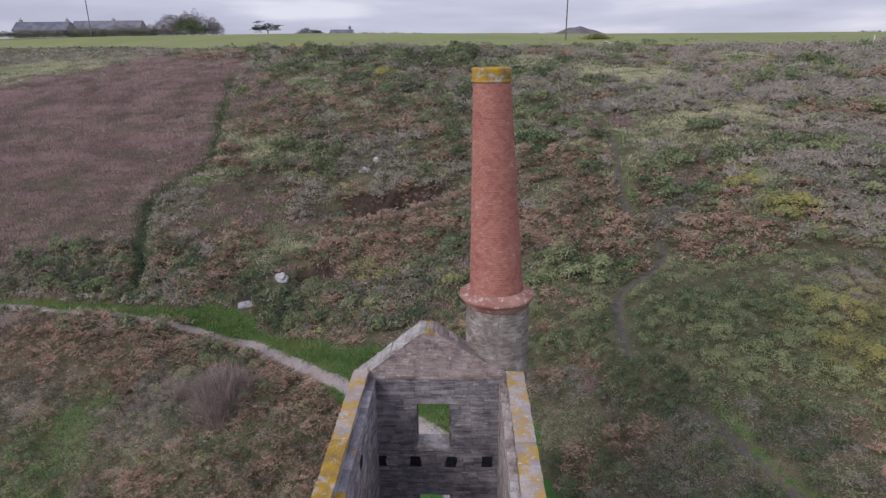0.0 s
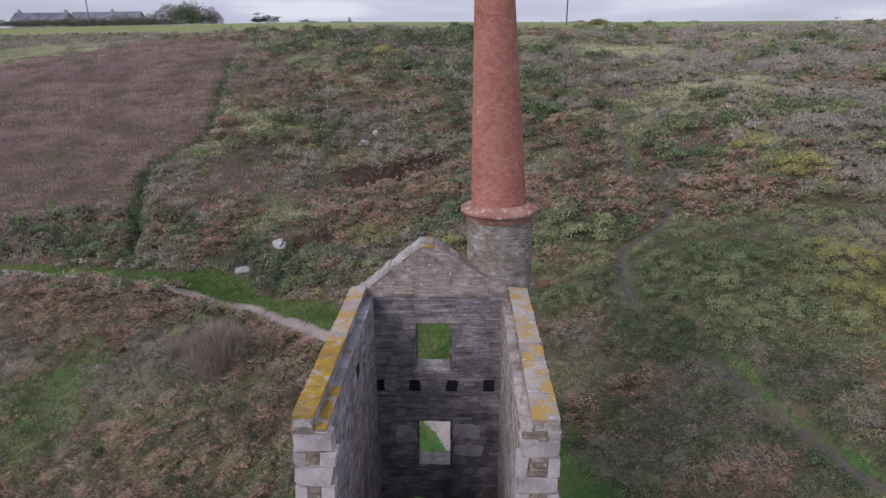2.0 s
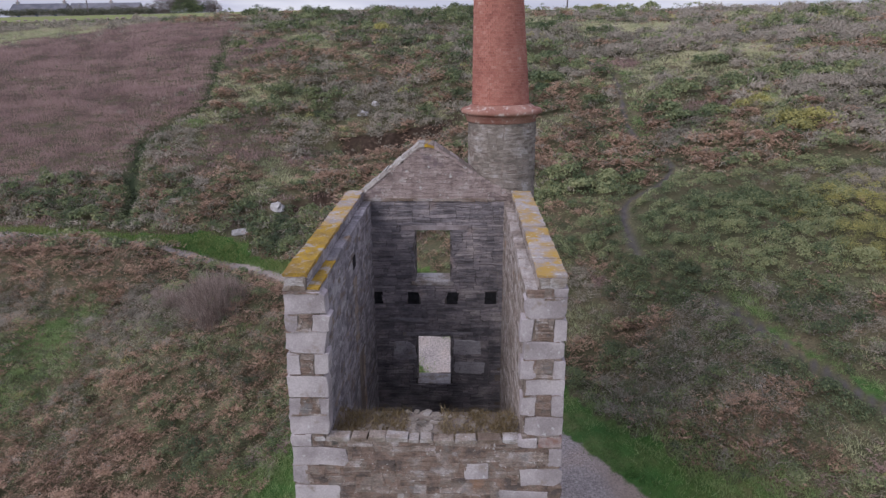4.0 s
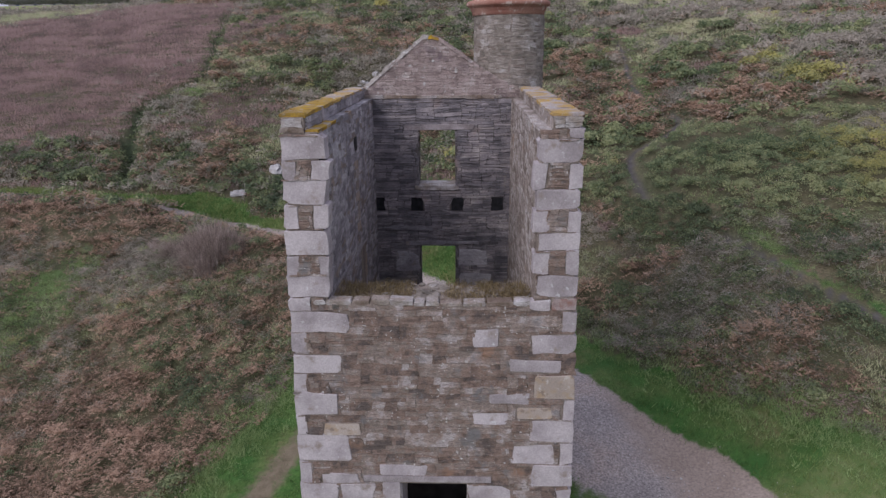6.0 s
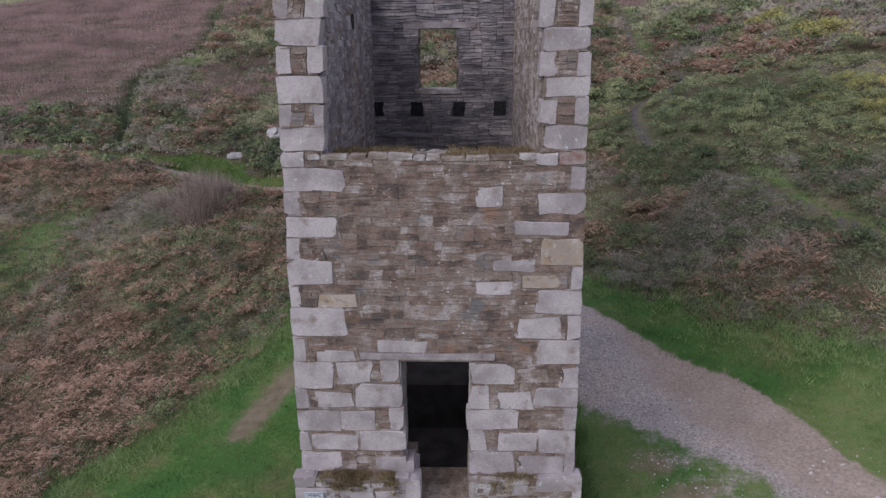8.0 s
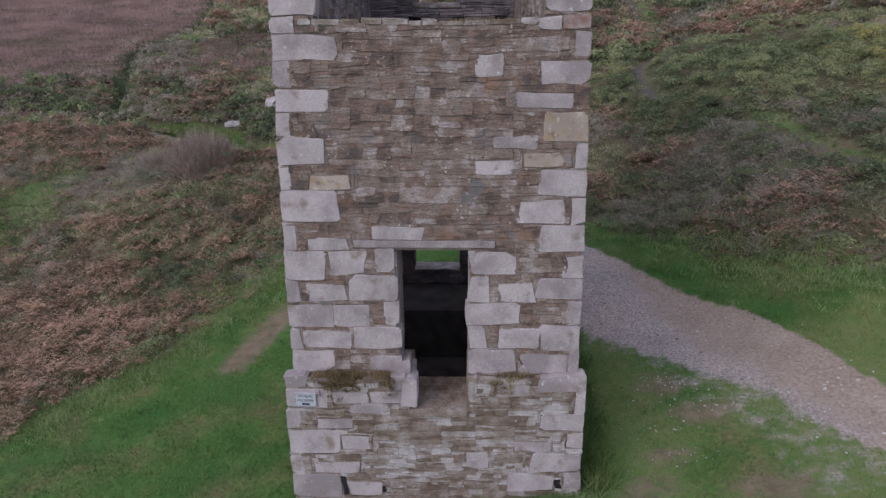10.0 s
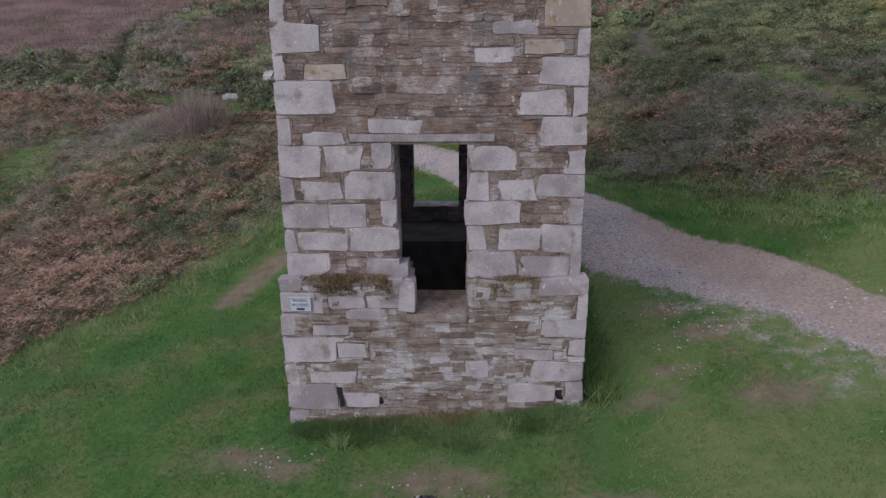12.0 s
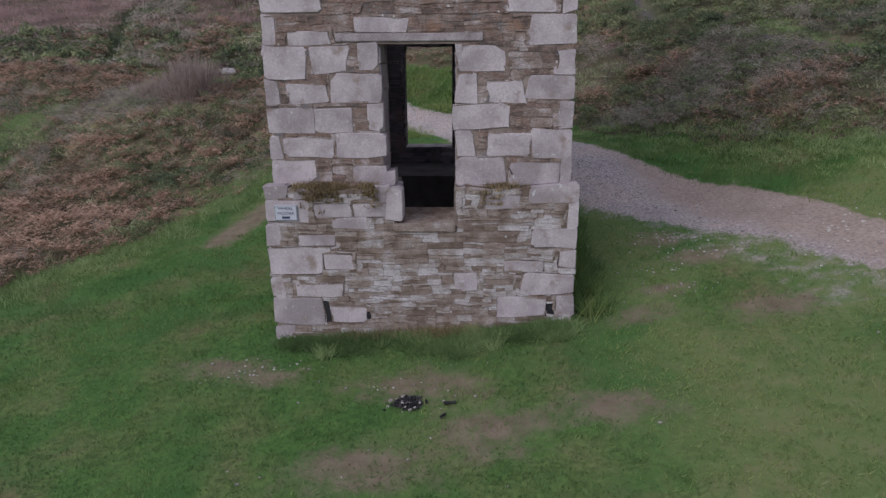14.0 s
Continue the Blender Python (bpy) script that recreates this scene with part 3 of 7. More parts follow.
def stone(u0, u1, v0, v1, rng, gap=0.004, proud=0.025, rough=0.34, deep=0.05, square=False):
    """A stone in face coordinates (u, v, outward): an uneven front with worn edges. A square one has longer, wavering sides."""
    u0, u1, v0, v1 = u0 + gap, u1 - gap, v0 + gap * 0.8, v1 - gap * 0.8
    w, h = max(u1 - u0, 0.012), max(v1 - v0, 0.010)
    m = min(w, h)
    c = [m * (rng.uniform(0.02, 0.10) + (rng.uniform(0.05, 0.16) if rng.random() < 0.18 else 0) if square else min(rng.uniform(0.03, 0.03 + rough), 0.035 / m)) for _ in range(4)]
    cw = [min(q * rng.uniform(0.8, 1.8), w * 0.45) for q in c]
    ring = [(u0 + cw[0], v0), (u1 - cw[1], v0), (u1, v0 + c[1]), (u1, v1 - c[2]), (u1 - cw[2], v1), (u0 + cw[3], v1), (u0, v1 - c[3]), (u0, v0 + c[0])]
    if square:
        longer = []
        for (a, b), (a2, b2) in zip(ring, ring[1:] + ring[:1]):
            t = rng.uniform(0.35, 0.65)
            longer += [(a, b), (a + (a2 - a) * t, b + (b2 - b) * t)]
        warp = [(max(-0.07, min(0.07, rng.gauss(0, 0.030))), max(-0.05, min(0.05, rng.gauss(0, 0.020)))) for _ in range(4)]
        ring = []
        for a, b in longer:
            p, q = (a - u0) / w, (b - v0) / h
            wt = ((1 - p) * (1 - q), p * (1 - q), p * q, (1 - p) * q)
            hold = 0.25 if abs(a) > 2.5 else 1.0
            ring.append((a + hold * m / (m + 0.2) * 1.4 * sum(k * d[0] for k, d in zip(wt, warp)) + 0.010 * noise.noise((a * 5, b * 5, 2.2)),
                         b + m / (m + 0.2) * 1.4 * sum(k * d[1] for k, d in zip(wt, warp)) + 0.012 * noise.noise((a * 5, b * 5, 7.2))))
    j = min(m * 0.06, 0.018) if square else min(m * 0.11, 0.02)
    ring = [(a + rng.uniform(-j, j * 0.6) * np.sign(a - (u0 + u1) / 2), b + rng.uniform(-j, j * 0.6) * np.sign(b - (v0 + v1) / 2)) for a, b in ring]
    if not square:
        ring = [(a + 0.05 * noise.noise((a * 1.9, b * 2.3, 3.1)), b + 0.045 * noise.noise((a * 1.6, b * 2.0, 9.7)) + 0.015 * noise.noise((a * 6, b * 6, 1.3))) for a, b in ring]
        u0, u1, v0, v1 = min(q[0] for q in ring), max(q[0] for q in ring), min(q[1] for q in ring), max(q[1] for q in ring)
    mu, mv = (u0 + u1) / 2, (v0 + v1) / 2
    bevel = min(0.010 if square else 0.007, m * 0.16)
    inner = [(a + (mu - a) * min(0.5, bevel * 2 / w), b + (mv - b) * min(0.5, bevel * 2 / h)) for a, b in ring]
    tilt_u, tilt_v = rng.uniform(-0.02, 0.02), rng.uniform(-0.04, 0.04)
    verts = [(a, b, -deep) for a, b in ring]
    verts += [(a, b, proud - bevel * 0.9) for a, b in ring]
    verts += [(a, b, proud + tilt_u * (a - mu) + tilt_v * (b - mv) + rng.uniform(-0.003, 0.003)) for a, b in inner]
    return np.array(verts)


SLATE_FACES = [tuple(range(12, 24))] + [(k, (k + 1) % 12, 12 + (k + 1) % 12, 12 + k) for k in range(12)]


def slate(u0, u1, v0, v1, rng, gap=0.0025, proud=0.02, deep=0.05, top=None):
    """A split slate in face coordinates: sharp uneven outline that follows its neighbours', a flat tilted front. top limits its height along u."""
    w, h = u1 - u0, v1 - v0
    g = min(gap, 0.15 * min(w, h))
    u0, u1, v0, v1 = u0 + g, u1 - g, v0 + g, v1 - g
    c = [min(rng.uniform(0.02, 0.30) * h, 0.05, 0.2 * w) if rng.random() < 0.45 else min(0.004, 0.2 * h) for _ in range(4)]
    e = [min(q * rng.uniform(0.8, 2.2), 0.3 * w) for q in c]
    m, k = rng.uniform(0.38, 0.62), rng.uniform(0.38, 0.62)
    ring = [(u0 + e[0], v0), (u0 + w * m, v0), (u1 - e[1], v0), (u1, v0 + c[1]), (u1, (v0 + v1) / 2), (u1, v1 - c[2]),
            (u1 - e[2], v1), (u0 + w * k, v1), (u0 + e[3], v1), (u0, v1 - c[3]), (u0, (v0 + v1) / 2), (u0, v0 + c[0])]
    out = []
    for a, b in ring:
        du = 0.08 * noise.noise((a * 1.9, b * 2.6, 3.1)) + 0.035 * noise.noise((a * 4, b * 7, 5.5))
        dv = 0.045 * noise.noise((a * 1.3, b * 1.9, 9.7)) + 0.026 * noise.noise((a * 6, b * 6, 1.3))
        a, b = a + du, b + dv
        out.append((a, min(b, top(a)) if top else b))
    mu, mv = (u0 + u1) / 2, (v0 + v1) / 2
    tu, tv = rng.uniform(-0.02, 0.02), rng.uniform(-0.10, 0.06)
    return np.array([(a, b, -deep) for a, b in out] + [(a, b, proud + tu * (a - mu) + tv * (b - mv)) for a, b in out])


class Face:
    """A flat face of masonry: its corner, the way along it and the way out of it."""

    def __init__(self, origin, along, out):
        self.o, self.u, self.n = np.array(origin, float), np.array(along, float), np.array(out, float)
        self.up = np.array((0.0, 0.0, 1.0))
        self.flip = np.dot(np.cross(self.u, self.up), self.n) < 0

    def place(self, verts):
        return self.o + verts[:, :1] * self.u + verts[:, 1:2] * self.up + verts[:, 2:] * self.n

    def faces(self, n=8, flat=False):
        f = SLATE_FACES if flat else STONE_FACES if n == 8 else BLOCK_FACES
        return [q[::-1] for q in f] if self.flip else f

    def piece(self, name, verts, material, parent, label="", flat=False):
        p = self.place(verts)
        n = len(p) // 3
        c = p[n:2 * n].mean(axis=0)
        ob = mesh_object(name, (p - c).tolist(), self.faces(n, flat), material, parent, label)
        ob.location = c
        return ob

    def batch(self, name, rects, rng, material, parent, label="", **kw):
        proud = kw.pop("proud", (0.008, 0.035))
        if not rects:
            return None
        cl = [(self.place(slate(*r, rng, proud=rng.uniform(*proud), **kw)), self.faces(flat=True)) for r in rects]
        return joined(name, cl, material, parent, label)


# ---- ground ----
def axis(stops):
    out = [stops[0][0]]
    for (a, _), (b, step) in zip(stops[:-1], stops[1:]):
        n = max(1, round((b - a) / step))
        out += [a + (b - a) * (k + 1) / n for k in range(n)]
    return np.array(out)


GX = axis([(-1800, 0), (-400, 200), (-120, 14), (-45, 1.2), (-14, 0.6), (8, 0.36), (16, 0.25), (40, 0.7), (120, 1.6), (400, 14), (1800, 200)])
GY = axis([(-1500, 0), (-300, 150), (-40, 10), (-8, 1.0), (42, 0.40), (50, 0.32), (110, 0.8), (180, 2.5), (300, 10), (2200, 150)])
gx, gy = np.meshgrid(GX, GY)
gx, gy = gx.ravel(), gy.ravel()
gz = land(gx, gy)
far = np.maximum(np.abs(gx) - 100, 0) + np.maximum(gy - 270, 0) + np.maximum(-45 - gy, 0)
gz = gz - 0.012 * far * (gy > 0) - 0.02 * np.maximum(-45 - gy, 0)
nx, ny = len(GX), len(GY)
ii, jj = np.meshgrid(np.arange(nx - 1), np.arange(ny - 1))
q0 = (jj * nx + ii).ravel()
quads = np.stack([q0, q0 + 1, q0 + 1 + nx, q0 + nx], 1)
ground_mesh = bpy.data.meshes.new("ground")
ground_mesh.vertices.add(len(gx))
ground_mesh.vertices.foreach_set("co", np.stack([gx, gy, gz], 1).ravel())
ground_mesh.loops.add(quads.size)
ground_mesh.loops.foreach_set("vertex_index", quads.ravel())
ground_mesh.polygons.add(len(quads))
ground_mesh.polygons.foreach_set("loop_start", np.arange(len(quads)) * 4)
ground_mesh.polygons.foreach_set("loop_total", np.full(len(quads), 4))
ground_mesh.update(calc_edges=True)
ground_mesh.polygons.foreach_set("use_smooth", [True] * len(quads))
g_track, g_path, g_trench, g_turf, g_pasture, _ = covers(gx, gy)


def bare_ground(x, y):
    """Worn earth in the turf, where feet and wheels pass."""
    spots = ((-3.6, -1.3, 1.3, 0.45), (-2.6, -1.7, 0.9, 0.4), (0.1, -2.1, 1.5, 0.7), (1.2, -3.4, 1.1, 0.9), (4.9, 0.7, 0.9, 0.35), (5.9, 2.0, 1.1, 0.6), (-5.8, 5.8, 0.42, 0.7), (-5.4, 6.9, 0.42, 0.9), (5.4, 3.2, 0.9, 0.6), (4.2, -0.2, 1.0, 0.4), (-0.6, -4.2, 1.4, 0.7), (3.0, -3.0, 1.4, 0.6), (6.6, -0.5, 1.2, 0.6))
    v = np.zeros(np.shape(x))
    for cx, cy, sx, sy in spots:
        v = np.maximum(v, np.exp(-((x - cx) / sx) ** 2 - ((y - cy) / sy) ** 2))
    strip = polyline_distance(np.asarray(x, float), np.asarray(y, float), [(-6.05, 5.5), (-5.9, 6.1), (-5.45, 7.4), (-4.9, 8.6)])[0]
    return np.maximum(v, 1.15 * (1 - smoothstep(0.0, 1.0, strip)))


def thin_turf(x, y):
    """Trodden, yellowed grass between the house and the track, and round the fire."""
    return smoothstep(2.6, 5.2, x + 1.6 * (fbm(x * 0.5, y * 0.5, 36, 3) - 0.5)) * (1 - smoothstep(4.5, 6.5, y)) * smoothstep(0.25, 0.5, fbm(x * 0.5, y * 0.5, 38, 3)) + 0.6 * np.exp(-((x + 0.3) / 2.6) ** 2 - ((y + 3.1) / 1.6) ** 2) * smoothstep(0.3, 0.55, fbm(x * 0.8, y * 0.8, 37, 3))


g_bare = bare_ground(gx, gy)
strip = polyline_distance(gx - 0.6 - 0.5 * (fbm(gx * 0.6, gy * 0.6, 33, 2) - 0.5), gy, FOOTPATH)[0]
g_turf = np.maximum(g_turf, 0.52 * (1 - smoothstep(0.12, 0.50, strip + 0.5 * (fbm(gx * 1.3, gy * 1.3, 35, 2) - 0.5))) * (gy < 16))
for name, values in (("track", np.maximum(g_track, 0)), ("path", g_path), ("worn", thin_turf(gx, gy)), ("trench", g_trench), ("turf", g_turf), ("pasture", g_pasture), ("bare", g_bare), ("peat", recess_shade(gx, gy)), ("dry", np.maximum(smoothstep(6.4, 9.2, gx + 0.35 * gy - 1.0) * (gy < 20), 0.45 * smoothstep(20, 23, gy)))):
    at = ground_mesh.attributes.new(name, "FLOAT", "POINT")
    at.data.foreach_set("value", np.asarray(values, np.float32))


def ground_material():
    m = bpy.data.materials.new("hillside_ground")
    m.use_nodes = True
    nt = m.node_tree
    bsdf = nt.nodes["Principled BSDF"]
    pos = nt.nodes.new("ShaderNodeNewGeometry").outputs["Position"]

    def layer(name):
        a = nt.nodes.new("ShaderNodeAttribute")
        a.attribute_name = name
        return a.outputs["Fac"]

    def tone(scale, stops, detail=7.0):
        r = ramp_node(nt, stops)
        nt.links.new(noise_node(nt, pos, scale, detail, 0.62), r.inputs["Fac"])
        return r.outputs["Color"]

    def edged(name, scale, amount, lo=0.35, hi=0.65):
        v = math_node(nt, "ADD", layer(name), math_node(nt, "MULTIPLY", math_node(nt, "SUBTRACT", noise_node(nt, pos, scale, 6.0, 0.65), 0.5), amount))
        return smooth_node(nt, v, lo, hi)

    wild = tone(0.6, [(0.25, (0.058, 0.068, 0.036)), (0.5, (0.100, 0.096, 0.058)), (0.75, (0.155, 0.122, 0.084))])
    wild = mix_node(nt, 1.0, wild, tone(11.0, [(0.3, (0.45, 0.47, 0.45)), (0.5, (0.95, 0.95, 0.92)), (0.72, (1.7, 1.65, 1.6))]), "MULTIPLY")
    grass = tone(0.5, [(0.30, (0.048, 0.122, 0.033)), (0.46, (0.072, 0.156, 0.042)), (0.57, (0.116, 0.166, 0.060)), (0.68, (0.165, 0.152, 0.082)), (0.80, (0.19, 0.158, 0.104))])
    grass = mix_node(nt, 1.0, grass, tone(9.0, [(0.3, (0.58, 0.60, 0.56)), (0.7, (1.18, 1.15, 1.06))]), "MULTIPLY")
    clover = smooth_node(nt, noise_node(nt, pos, 2.3, 5.0, 0.6), 0.60, 0.70)
    grass = mix_node(nt, math_node(nt, "MULTIPLY", clover, 0.6), grass, (0.065, 0.14, 0.04))
    deep = smooth_node(nt, noise_node(nt, pos, 0.42, 4.0, 0.55), 0.50, 0.66)
    grass = mix_node(nt, math_node(nt, "MULTIPLY", deep, 0.75), grass, (0.040, 0.118, 0.028))
    sparse = tone(3.0, [(0.3, (0.100, 0.162, 0.052)), (0.5, (0.140, 0.180, 0.068)), (0.7, (0.190, 0.190, 0.092))])
    grass = mix_node(nt, math_node(nt, "MULTIPLY", layer("worn"), 0.8), grass, sparse)
    field = tone(0.06, [(0.3, (0.185, 0.218, 0.080)), (0.7, (0.24, 0.258, 0.110))])
    field = mix_node(nt, 1.0, field, tone(1.2, [(0.3, (0.85, 0.85, 0.85)), (0.7, (1.12, 1.12, 1.1))]), "MULTIPLY")
    gravel = tone(0.5, [(0.3, (0.25, 0.225, 0.22)), (0.5, (0.33, 0.295, 0.28)), (0.7, (0.38, 0.31, 0.27))])
    gravel = mix_node(nt, 1.0, gravel, tone(15.0, [(0.3, (0.45, 0.45, 0.46)), (0.5, (0.98, 0.98, 0.98)), (0.72, (1.6, 1.6, 1.62))]), "MULTIPLY")
    dusty = tone(0.8, [(0.3, (0.265, 0.212, 0.178)), (0.7, (0.335, 0.275, 0.236))])
    dusty = mix_node(nt, 1.0, dusty, tone(12.0, [(0.3, (0.68, 0.68, 0.70)), (0.5, (1.0, 1.0, 1.0)), (0.7, (1.25, 1.25, 1.25))]), "MULTIPLY")
    gravel = mix_node(nt, edged("dry", 0.7, 0.8, 0.2, 0.8), gravel, dusty)
    earth = tone(3.0, [(0.3, (0.125, 0.105, 0.068)), (0.7, (0.22, 0.18, 0.13))])
    trod = tone(3.0, [(0.3, (0.055, 0.050, 0.050)), (0.7, (0.12, 0.110, 0.110))])
    col = mix_node(nt, edged("turf", 1.4, 0.7), wild, grass)
    col = mix_node(nt, edged("bare", 2.6, 1.6, 0.32, 1.05), col, earth)
    col = mix_node(nt, layer("trench"), col, (0.045, 0.065, 0.035))
    # near-black brown paints the shade of the quarry and hollow
    peat = tone(3.0, [(0.3, (0.026, 0.018, 0.013)), (0.55, (0.060, 0.042, 0.032)), (0.7, (0.11, 0.080, 0.062))])
    col = mix_node(nt, layer("peat"), col, peat)
    col = mix_node(nt, layer("path"), col, trod)
    col = mix_node(nt, edged("track", 2.4, 0.75), col, gravel)
    col = mix_node(nt, layer("pasture"), col, field)
    nt.links.new(col, bsdf.inputs["Base Color"])
    bsdf.inputs["Roughness"].default_value = 0.95
    bsdf.inputs["Specular IOR Level"].default_value = 0.15
    b = nt.nodes.new("ShaderNodeBump")
    b.inputs["Strength"].default_value, b.inputs["Distance"].default_value = 0.6, 0.05
    nt.links.new(noise_node(nt, pos, 14.0, 9.0, 0.7), b.inputs["Height"])
    nt.links.new(b.outputs["Normal"], bsdf.inputs["Normal"])
    return m


ground_mesh.materials.append(ground_material())
ground = tagged(new("ground", ground_mesh), "grassy heath hillside with a gravel track and worn footpath", "ground", kind="structure")

# ---- engine house: the shell ----
house = empty("engine_house", "roofless ruined stone engine house with pale granite quoins", "ruin")
BATTER = 0.019


def west(z):
    return -2.72 + BATTER * max(z - 3.0, 0)


def east(z):
    return 2.76 - BATTER * max(z - 3.0, 0)


BOB = 9.40
def cores(name, wall_name, boxes, material, label):
    """A wall's core: its first box is the wall, the others are pieces under it."""
    wall = None
    for b in boxes:
        bm = bmesh.new()
        add_box(bm, *b)
        ob = part(wall_name if wall is None else name, bm, material, wall or house, label if wall is None else "")
        wall = wall or ob
    return wall


FRONT_BOXES = [(west(5.5) + 0.05, east(5.5) - 0.05, 0.006, 1.15, 5.52, BOB - 0.03, (west(BOB) + 0.05, east(BOB) - 0.05, 0.006, 1.12))]
for x0, x1, z1 in ((-2.80, -2.2, 2.97), (-2.2, -1.5, 2.97), (-1.5, -0.9, 2.97), (-0.9, -0.44, 2.97), (-0.44, 0.1, 2.33), (0.1, 0.64, 2.33), (0.64, 1.3, 2.97), (1.3, 2.1, 2.97), (2.1, 2.86, 2.97)):
    FRONT_BOXES.append((x0, x1, -0.168 + 0.0175 * (x0 + x1) / 2, 1.15, -1.2, z1))
FRONT_BOXES += [
                (-2.67, -0.66, 0.006, 1.15, 2.97, 5.52, (west(5.5) + 0.05, -0.68, 0.006, 1.15)), (0.66, 2.70, 0.006, 1.15, 2.97, 5.52, (0.68, east(5.5) - 0.05, 0.006, 1.15))]
front_wall = cores("wall_core", "front_wall", FRONT_BOXES, M_MORTAR, "thick front wall of brown rubble with granite corner blocks")


def side_wall(sign, xi, label):
    bm = bmesh.new()

    def outer(z):
        return (west(z) + 0.05) if sign < 0 else (east(z) - 0.05)

    def span(z):
        return (outer(z), xi) if sign < 0 else (xi, outer(z))

    def step(z):
        a = xi + 0.22 * sign
        return (outer(z), a) if sign < 0 else (a, outer(z))

    add_box(bm, *span(3), 1.15, 6.95, -1.2, BOB, (*span(BOB), 1.12, 6.95))
    add_box(bm, *span(BOB), 0.008, 6.95, BOB, 12.55, (*span(12.55), 0.008, 6.95))
    add_box(bm, *step(12.55), 0.008, 6.93, 12.55, 12.80, (*step(12.8), 0.008, 6.93))
    return part("side_wall", bm, M_MORTAR, house, label)


XL, XR = -1.90, 1.86
wall_w = side_wall(-1, XL - 0.012, "rubble side wall capped with gold lichen")
wall_e = side_wall(1, XR + 0.012, "rubble side wall with flat lichened top")

# back wall with its three openings one above another, and the gable
WIN = ((-0.71, 0.37, 10.14, 11.70), (-0.71, 0.37, 6.75, 8.37), (-0.92, 0.48, 2.72, 5.50))
yb0, yb1 = 6.98, 7.66
bm = bmesh.new()
gable = [(-2.66, 12.40), (2.62, 12.40), (2.2, 12.75), (1.3, 13.2), (0.85, 13.50), (0.1, 14.02), (-0.15, 14.16), (-0.5, 14.16)]
f = bm.faces.new([bm.verts.new((x, yb0, z)) for x, z in gable])
for v in [g for g in bmesh.ops.extrude_face_region(bm, geom=[f])["geom"] if isinstance(g, bmesh.types.BMVert)]:
    v.co.y = yb1
back_wall = part("back_wall", bm, M_MORTAR, house, "dark slate rubble gable wall with three window openings")
back_boxes = [(-2.62, 2.62, yb0, yb1, z0, z1) for z0, z1 in ((-1.2, 2.72), (5.50, 6.75), (8.37, 10.14), (11.70, 12.40))]
for x0, x1, z0, z1 in WIN:
    back_boxes += [(-2.62, x0 + 0.03, yb0, yb1, z0, z1), (x1 - 0.03, 2.62, yb0, yb1, z0, z1)]
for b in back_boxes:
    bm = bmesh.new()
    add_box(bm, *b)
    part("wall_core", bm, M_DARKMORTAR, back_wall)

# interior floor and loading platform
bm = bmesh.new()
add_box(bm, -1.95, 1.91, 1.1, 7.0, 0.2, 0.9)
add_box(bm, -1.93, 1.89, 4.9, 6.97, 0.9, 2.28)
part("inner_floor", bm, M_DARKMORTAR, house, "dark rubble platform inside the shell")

# ---- front face: granite blocks where they stand, rubble between ----
rng = random.Random(7)
PIER_W = ((-2.55, -1.79, 12.08, 12.47), (-2.56, -2.33, 11.71, 12.06), (-2.05, -1.78, 11.71, 12.06), (-2.57, -1.82, 11.29, 11.70), (-2.59, -2.34, 10.84, 11.27), (-2.08, -1.80, 10.84, 11.27),
          (-2.60, -1.84, 10.35, 10.82), (-2.61, -2.38, 9.97, 10.33), (-2.03, -1.86, 9.97, 10.33), (-2.62, -1.88, 9.54, 9.95), (-2.63, -2.22, 9.28, 9.52))
PIER_E = ((2.36, 2.60, 12.43, 12.62), (1.86, 2.60, 12.02, 12.41), (1.80, 2.02, 11.58, 12.00), (2.40, 2.61, 11.58, 12.00), (1.86, 2.61, 11.18, 11.56), (1.82, 2.07, 10.80, 11.16),
          (2.41, 2.63, 10.80, 11.16), (1.88, 2.63, 10.45, 10.78), (1.84, 2.11, 10.00, 10.43), (2.41, 2.64, 10.00, 10.43), (1.89, 2.64, 9.56, 9.98))
MID_W = ((-2.63, -1.52, 8.86, 9.25), (-2.64, -2.36, 8.39, 8.84), (-2.65, -1.73, 7.98, 8.37), (-2.66, -2.42, 7.57, 7.97), (-2.67, -1.84, 7.07, 7.55), (-2.68, -2.49, 6.63, 7.05),
         (-2.69, -1.68, 6.03, 6.61), (-2.70, -2.47, 5.52, 6.01), (-2.25, -1.51, 5.51, 5.73), (-1.05, -0.19, 5.72, 5.96))
MID_E = ((2.39, 2.65, 8.86, 9.26), (1.85, 2.66, 8.45, 8.80), (1.45, 2.40, 8.03, 8.29), (0.76, 1.21, 8.55, 8.92), (1.07, 1.82, 7.33, 7.56), (0.79, 1.42, 6.91, 7.16),
         (2.49, 2.70, 7.03, 7.47), (1.90, 2.71, 6.53, 7.01), (1.57, 2.36, 6.01, 6.44), (2.46, 2.72, 6.01, 6.49), (1.96, 2.73, 5.51, 5.97))
LOW_W = ((-2.71, -1.96, 4.97, 5.50), (-1.88, -1.23, 5.03, 5.50), (-1.03, -0.66, 5.09, 5.55), (-1.57, -0.65, 4.54, 5.03), (-2.72, -2.47, 4.48, 4.94), (-2.34, -1.62, 4.52, 4.84), (-2.72, -1.89, 3.99, 4.44),
         (-1.86, -1.18, 3.99, 4.44), (-0.88, -0.62, 4.03, 4.52), (-2.72, -2.51, 3.51, 3.94), (-2.47, -1.58, 3.56, 3.88), (-1.50, -0.61, 3.54, 3.97), (-2.71, -1.90, 3.05, 3.49), (-1.21, -0.60, 3.08, 3.39))
